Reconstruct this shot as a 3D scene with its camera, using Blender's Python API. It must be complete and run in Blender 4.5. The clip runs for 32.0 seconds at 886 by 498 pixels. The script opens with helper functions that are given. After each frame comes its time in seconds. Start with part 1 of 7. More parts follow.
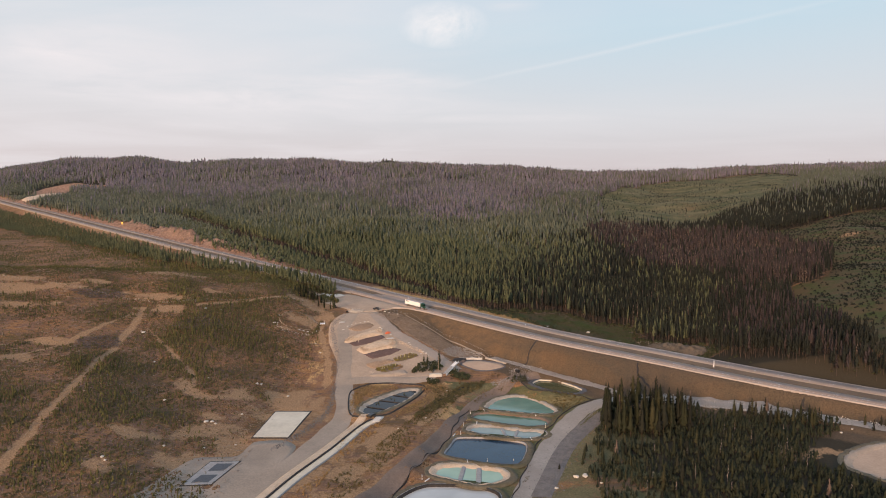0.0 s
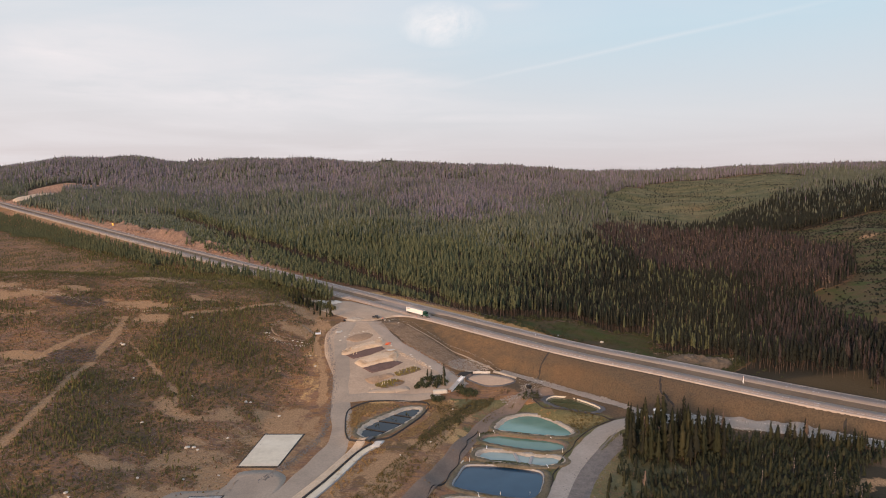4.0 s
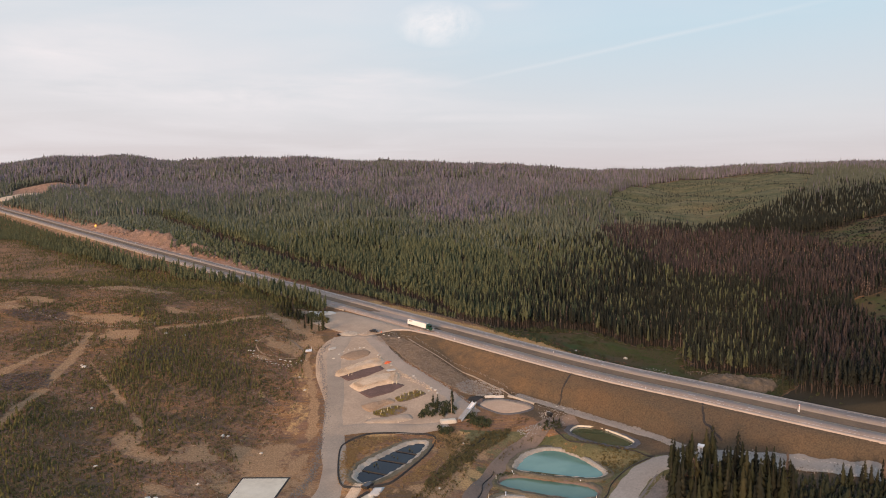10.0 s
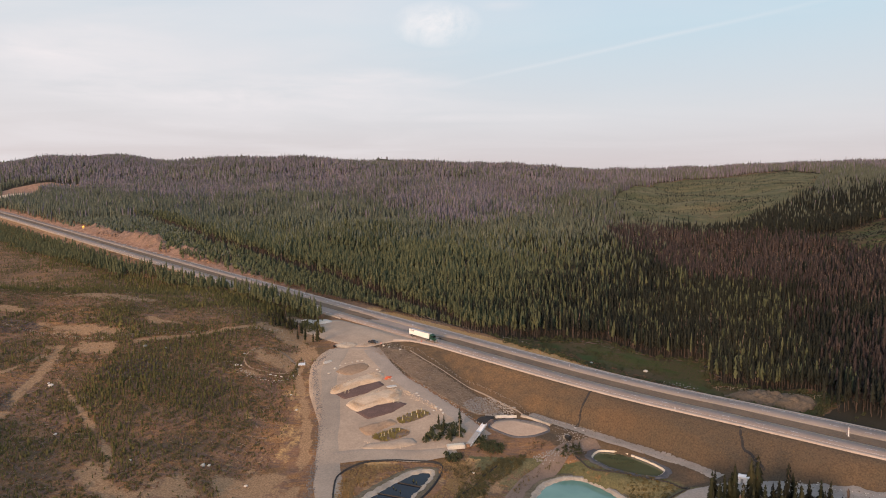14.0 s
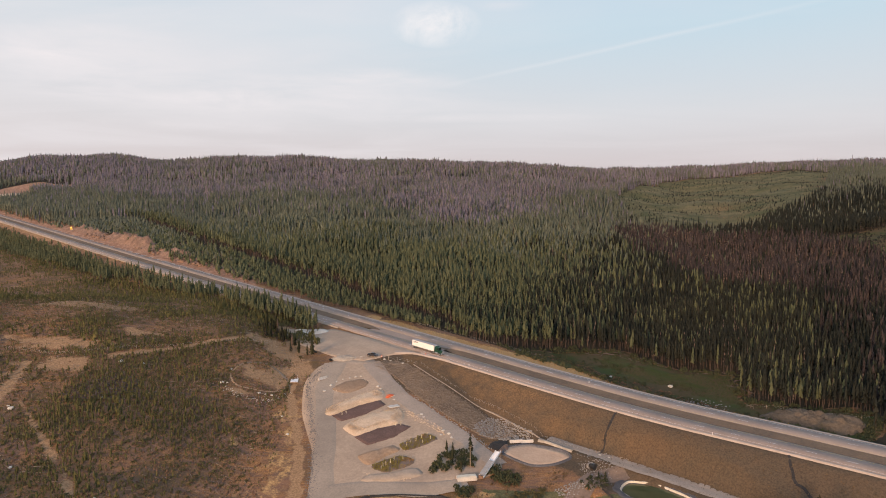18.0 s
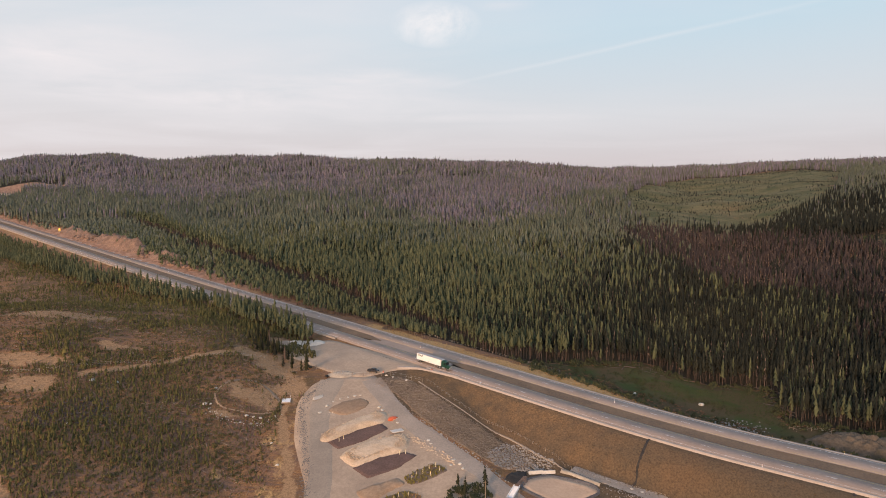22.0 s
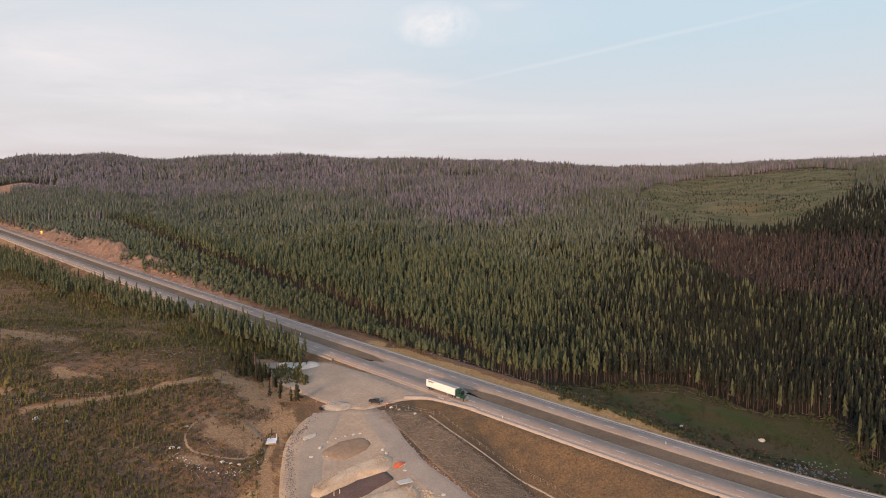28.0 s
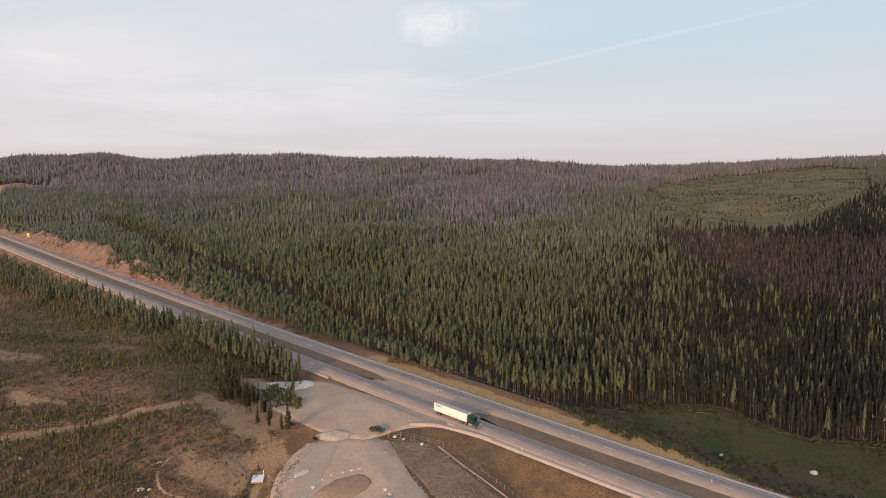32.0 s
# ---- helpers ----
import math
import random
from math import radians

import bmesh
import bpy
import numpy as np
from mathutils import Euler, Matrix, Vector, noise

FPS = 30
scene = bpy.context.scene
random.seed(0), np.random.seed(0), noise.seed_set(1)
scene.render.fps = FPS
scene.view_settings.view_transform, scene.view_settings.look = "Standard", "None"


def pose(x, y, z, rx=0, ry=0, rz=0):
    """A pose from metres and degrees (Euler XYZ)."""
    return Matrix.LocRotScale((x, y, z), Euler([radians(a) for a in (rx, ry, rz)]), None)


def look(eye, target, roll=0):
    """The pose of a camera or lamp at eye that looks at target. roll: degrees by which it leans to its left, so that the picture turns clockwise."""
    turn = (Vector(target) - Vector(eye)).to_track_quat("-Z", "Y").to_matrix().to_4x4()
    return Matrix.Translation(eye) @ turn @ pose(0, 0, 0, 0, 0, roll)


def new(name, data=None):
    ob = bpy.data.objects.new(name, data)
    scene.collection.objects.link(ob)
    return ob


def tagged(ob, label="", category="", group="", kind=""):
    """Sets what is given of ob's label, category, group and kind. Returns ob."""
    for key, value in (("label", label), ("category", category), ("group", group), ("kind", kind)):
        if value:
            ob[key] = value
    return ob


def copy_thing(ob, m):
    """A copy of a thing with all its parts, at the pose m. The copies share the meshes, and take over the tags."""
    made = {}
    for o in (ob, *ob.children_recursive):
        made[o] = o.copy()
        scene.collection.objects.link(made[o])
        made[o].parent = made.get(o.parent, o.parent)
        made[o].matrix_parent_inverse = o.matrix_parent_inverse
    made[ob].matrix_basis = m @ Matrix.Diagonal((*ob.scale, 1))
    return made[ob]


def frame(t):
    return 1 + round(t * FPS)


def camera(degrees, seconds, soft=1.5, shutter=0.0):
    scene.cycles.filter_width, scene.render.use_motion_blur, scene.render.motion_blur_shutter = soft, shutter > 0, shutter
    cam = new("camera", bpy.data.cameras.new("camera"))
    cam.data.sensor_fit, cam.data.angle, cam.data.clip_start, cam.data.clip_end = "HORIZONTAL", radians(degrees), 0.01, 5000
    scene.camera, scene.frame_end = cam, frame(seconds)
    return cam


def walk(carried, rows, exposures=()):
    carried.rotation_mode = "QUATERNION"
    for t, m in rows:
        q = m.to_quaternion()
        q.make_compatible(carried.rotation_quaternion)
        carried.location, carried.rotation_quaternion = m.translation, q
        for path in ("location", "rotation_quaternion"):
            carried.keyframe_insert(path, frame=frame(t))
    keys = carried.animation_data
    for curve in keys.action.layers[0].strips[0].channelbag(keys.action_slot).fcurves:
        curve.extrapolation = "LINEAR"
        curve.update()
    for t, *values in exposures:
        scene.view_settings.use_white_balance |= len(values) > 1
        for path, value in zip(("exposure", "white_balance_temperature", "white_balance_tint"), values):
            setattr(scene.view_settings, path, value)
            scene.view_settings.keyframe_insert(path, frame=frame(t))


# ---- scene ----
cam = camera(68, 32.0, 1.0)
PATH = [
    (0.0, look((0.00, 0.00, 99.80), (0.0, 996.9, 21.5), 0.000)),
    (2.0, look((-1.61, 14.41, 100.20), (-1.1, 1011.3, 21.6), -0.005)),
    (4.0, look((-3.22, 28.97, 100.46), (-1.6, 1025.9, 21.7), -0.013)),
    (6.0, look((-4.83, 43.67, 100.60), (-1.9, 1040.5, 21.7), -0.024)),
    (8.0, look((-6.44, 58.48, 100.64), (-2.0, 1055.3, 21.6), -0.037)),
    (10.0, look((-8.05, 73.38, 100.59), (-2.1, 1070.2, 21.4), -0.053)),
    (12.0, look((-9.66, 88.34, 100.48), (-2.4, 1085.2, 21.3), -0.071)),
    (14.0, look((-11.26, 103.36, 100.33), (-2.9, 1100.2, 21.1), -0.092)),
    (16.0, look((-12.86, 118.40, 100.14), (-3.8, 1115.2, 21.0), -0.116)),
    (18.0, look((-14.45, 133.45, 99.95), (-4.9, 1130.3, 20.9), -0.142)),
    (20.0, look((-16.02, 148.47, 99.76), (-6.4, 1145.3, 20.8), -0.171)),
    (22.0, look((-17.59, 163.46, 99.60), (-8.1, 1160.3, 20.7), -0.203)),
    (24.0, look((-19.14, 178.38, 99.48), (-10.1, 1175.2, 20.6), -0.237)),
    (26.0, look((-20.67, 193.22, 99.42), (-12.3, 1190.1, 20.7), -0.274)),
    (28.0, look((-22.19, 207.96, 99.44), (-14.5, 1204.8, 20.7), -0.313)),
    (30.0, look((-23.68, 222.57, 99.56), (-16.5, 1219.4, 20.8), -0.355)),
    (32.0, look((-25.16, 237.03, 99.80), (-18.3, 1233.9, 21.0), -0.400)),
]
walk(cam, PATH)

# ---- light: hazy evening sky and a low warm sun in the south-west ----
SUN_AZ, SUN_EL = radians(-156), radians(11.5)  # from the flight's direction, clockwise
world = bpy.data.worlds.new("evening_sky")
scene.world = world
world.use_nodes = True
sun_data = bpy.data.lights.new("sun", "SUN")
sun_data.energy, sun_data.angle, sun_data.color = 4.5, radians(12), (1.0, 0.64, 0.39)
sun = new("sun", sun_data)
sun.matrix_world = look((0, 0, 0), (-math.sin(SUN_AZ) * math.cos(SUN_EL), -math.cos(SUN_AZ) * math.cos(SUN_EL), -math.sin(SUN_EL)))
scene.view_settings.exposure = 0.0


class Nodes:
    """Short hand for building a node tree."""

    def __init__(self, tree):
        self.t = tree
        tree.nodes.clear()

    def n(self, kind, **kw):
        node = self.t.nodes.new(kind)
        for k, v in kw.items():
            if k == "op":
                node.operation = v
            elif k == "blend":
                node.blend_type = v
            elif k == "name":
                node.attribute_name = v
        return node

    def put(self, socket, v):
        if isinstance(v, bpy.types.NodeSocket):
            self.t.links.new(v, socket)
        elif isinstance(v, tuple) and len(v) == 3 and socket.type == "RGBA":
            socket.default_value = (*v, 1)
        else:
            socket.default_value = v

    def math(self, op, a, b=0.0, clamp=False):
        m = self.n("ShaderNodeMath", op=op)
        m.use_clamp = clamp
        self.put(m.inputs[0], a), self.put(m.inputs[1], b)
        return m.outputs[0]

    def mix(self, f, a, b, blend="MIX"):
        m = self.t.nodes.new("ShaderNodeMix")
        m.data_type, m.blend_type = "RGBA", blend
        self.put(m.inputs[0], f), self.put(m.inputs[6], a), self.put(m.inputs[7], b)
        return m.outputs[2]

    def ramp(self, f, *stops):
        r = self.t.nodes.new("ShaderNodeValToRGB")
        e = r.color_ramp.elements
        while len(e) < len(stops):
            e.new(0.5)
        for el, (p, c) in zip(e, stops):
            el.position, el.color = p, (*c, 1) if isinstance(c, tuple) else (c, c, c, 1)
        self.put(r.inputs[0], f)
        return r.outputs[0]

    def noise(self, vec, scale, detail=3.0, rough=0.55, dist=0.0):
        x = self.t.nodes.new("ShaderNodeTexNoise")
        self.put(x.inputs["Vector"], vec)
        x.inputs["Scale"].default_value, x.inputs["Detail"].default_value = scale, detail
        x.inputs["Roughness"].default_value, x.inputs["Distortion"].default_value = rough, dist
        return x.outputs[0]

    def mapping(self, vec, scale=(1, 1, 1), rot=(0, 0, 0), loc=(0, 0, 0)):
        m = self.t.nodes.new("ShaderNodeMapping")
        self.put(m.inputs[0], vec)
        m.inputs["Location"].default_value, m.inputs["Rotation"].default_value, m.inputs["Scale"].default_value = loc, rot, scale
        return m.outputs[0]


def build_sky():
    k = Nodes(world.node_tree)
    way = k.n("ShaderNodeTexCoord").outputs["Generated"]
    xyz = k.n("ShaderNodeSeparateXYZ")
    k.put(xyz.inputs[0], way)
    x, y, z = xyz.outputs
    sky = k.t.nodes.new("ShaderNodeTexSky")
    sky.sky_type, sky.sun_disc, sky.sun_elevation, sky.sun_rotation = "NISHITA", False, SUN_EL, SUN_AZ
    sky.air_density, sky.dust_density, sky.ozone_density = 1.0, 3.0, 1.5
    clear = k.mix(1.0, sky.outputs[0], (0.1, 0.1, 0.1), "MULTIPLY")
    haze = k.ramp(k.math("ADD", z, 0.0), (0.0, (0.66, 0.575, 0.60)), (0.05, (0.73, 0.655, 0.675)), (0.12, (0.755, 0.755, 0.79)),
                  (0.24, (0.62, 0.765, 0.86)), (0.5, (0.48, 0.66, 0.89)), (1.0, (0.36, 0.54, 0.86)))
    base = k.mix(0.88, clear, haze)
    # the west is warmer and paler
    west = k.math("MULTIPLY", k.math("SUBTRACT", 0.25, x), 0.9, clamp=True)
    base = k.mix(k.math("MULTIPLY", west, 0.45), base, (0.82, 0.73, 0.72))
    # flat sheet of thin cloud, seen in perspective
    up = k.math("ADD", k.math("MAXIMUM", z, 0.0), 0.06)
    flat = k.n("ShaderNodeCombineXYZ")
    k.put(flat.inputs[0], k.math("DIVIDE", x, up)), k.put(flat.inputs[1], k.math("DIVIDE", y, up))
    wisp = k.noise(k.mapping(flat.outputs[0], (0.5, 0.8, 1), (0, 0, 0.25), (3.1, 1.7, 0)), 0.75, 5, 0.55, 0.6)
    wisp = k.ramp(wisp, (0.42, 0.0), (0.72, 1.0))
    wisp = k.math("MULTIPLY", wisp, k.math("ADD", 0.35, west, clamp=True))
    base = k.mix(k.math("MULTIPLY", wisp, 0.75), base, (0.84, 0.80, 0.82))
    # one small fair cloud and a long vapour trail
    def spot(direction, width, height, soft):
        d = Vector(direction).normalized()
        side = Vector((d.y, -d.x, 0)).normalized()
        over = side.cross(d)
        def dot(v):
            m = k.n("ShaderNodeVectorMath", op="DOT_PRODUCT")
            k.put(m.inputs[0], way)
            m.inputs[1].default_value = v
            return m.outputs["Value"]
        a, b = k.math("DIVIDE", dot(side), width), k.math("DIVIDE", dot(over), height)
        r = k.math("SQRT", k.math("ADD", k.math("MULTIPLY", a, a), k.math("MULTIPLY", b, b)))
        return k.math("SUBTRACT", 1.0, k.math("MULTIPLY", r, soft), clamp=True)
    puff = spot((0.0, 1.0, 0.256), 0.068, 0.034, 1.0)
    puff = k.math("MULTIPLY", k.math("POWER", puff, 0.8), k.ramp(k.noise(way, 17, 6, 0.65, 0.6), (0.30, 0.0), (0.72, 1.0)))
    base = k.mix(k.math("MULTIPLY", puff, 1.7, clamp=True), base, (0.93, 0.90, 0.91))
    for d, w, h, g in (((-0.30, 1, 0.152), 0.36, 0.034, 1.0), ((-0.10, 1, 0.176), 0.15, 0.020, 0.9), ((-0.55, 1, 0.215), 0.18, 0.050, 1.0), ((0.05, 1, 0.118), 0.22, 0.008, 0.55), ((-0.42, 1, 0.110), 0.30, 0.014, 0.45), ((0.10, 1, 0.284), 0.05, 0.010, 0.4)):
        band = spot(d, w, h, 1.0)
        grain = k.ramp(k.noise(k.mapping(way, (1.0, 1.0, 5.0)), 7, 5, 0.6, 0.5), (0.30, 0.0), (0.66, 1.0))
        base = k.mix(k.math("MULTIPLY", k.math("MULTIPLY", band, grain), g), base, (0.88, 0.83, 0.845))
    # trail: the strip near a plane through the eye
    p1, p2 = Vector((-0.139, 1, 0.131)), Vector((0.475, 1, 0.268))
    across, along = p1.cross(p2).normalized(), (p2 - p1).normalized()
    m = k.n("ShaderNodeVectorMath", op="DOT_PRODUCT")
    k.put(m.inputs[0], way)
    m.inputs[1].default_value = across
    off = k.math("ABSOLUTE", k.math("ADD", m.outputs["Value"], k.math("MULTIPLY", k.math("SUBTRACT", k.noise(way, 9, 2), 0.5), 0.004)))
    m2 = k.n("ShaderNodeVectorMath", op="DOT_PRODUCT")
    k.put(m2.inputs[0], way)
    m2.inputs[1].default_value = along
    span = k.ramp(m2.outputs["Value"], (0.0, 0.0), (0.16, 0.8), (0.36, 1.0), (0.62, 0.0))
    line = k.math("SUBTRACT", 1.0, k.math("DIVIDE", off, 0.0042), clamp=True)
    line = k.math("MULTIPLY", k.math("MULTIPLY", line, span), k.math("GREATER_THAN", y, 0.0))
    base = k.mix(k.math("MULTIPLY", line, 0.26), base, (0.90, 0.87, 0.88))
    bg = k.n("ShaderNodeBackground")
    k.put(bg.inputs[0], base)
    bg.inputs[1].default_value = 1.0
    out = k.n("ShaderNodeOutputWorld")
    k.put(out.inputs[0], bg.outputs[0])


build_sky()

# ---- materials ----
def make(name, build, rough=0.9, bump=0.0, bump_scale=1.0, metal=0.0, spec=0.3):
    m = bpy.data.materials.new(name)
    m.use_nodes = True
    k = Nodes(m.node_tree)
    pos = k.n("ShaderNodeNewGeometry").outputs["Position"]
    bsdf = k.n("ShaderNodeBsdfPrincipled")
    k.put(bsdf.inputs["Base Color"], build(k, pos))
    k.put(bsdf.inputs["Roughness"], rough)
    bsdf.inputs["Metallic"].default_value = metal
    bsdf.inputs["Specular IOR Level"].default_value = spec
    if bump:
        b = k.n("ShaderNodeBump")
        b.inputs["Strength"].default_value, b.inputs["Distance"].default_value = 1.0, bump
        k.put(b.inputs["Height"], k.noise(pos, bump_scale, 4, 0.6))
        k.put(bsdf.inputs["Normal"], b.outputs[0])
    out = k.n("ShaderNodeOutputMaterial")
    k.put(out.inputs[0], bsdf.outputs[0])
    return m


def two(a, b, s1, s2, c=None, lo=0.40, hi=0.60):
    """Two tones mixed at two scales, with a third in patches."""
    def build(k, pos):
        f = k.ramp(k.noise(pos, s1, 6, 0.72), (lo, 0.0), (hi, 1.0))
        g = k.ramp(k.noise(pos, s2, 3, 0.6), (lo, 0.0), (hi, 1.0))
        col = k.mix(k.math("ADD", k.math("MULTIPLY", f, 0.6), k.math("MULTIPLY", g, 0.4)), a, b)
        if c:
            col = k.mix(k.ramp(k.noise(pos, s2 * 0.37, 4, 0.6), (0.55, 0.0), (0.72, 0.8)), col, c)
        return col
    return build


def leafy(a, b, c, s):
    """Foliage tones that vary from piece to piece."""
    def build(k, pos):
        r = k.n("ShaderNodeNewGeometry").outputs["Random Per Island"]
        o = k.n("ShaderNodeObjectInfo").outputs["Random"]
        tone = k.n("ShaderNodeAttribute", name="tone").outputs["Fac"]
        single = k.math("MULTIPLY", k.math("LESS_THAN", tone, 0.01), k.math("MULTIPLY", o, 0.7))
        r = k.math("ADD", k.math("MULTIPLY", r, 0.22), k.math("ADD", single, k.math("MULTIPLY", tone, 0.78)), clamp=True)
        col = k.ramp(r, (0.0, a), (0.6, b), (1.0, c))
        return k.mix(k.ramp(k.noise(pos, s, 3), (0.35, 0.0), (0.7, 0.6)), col, a)
    return build


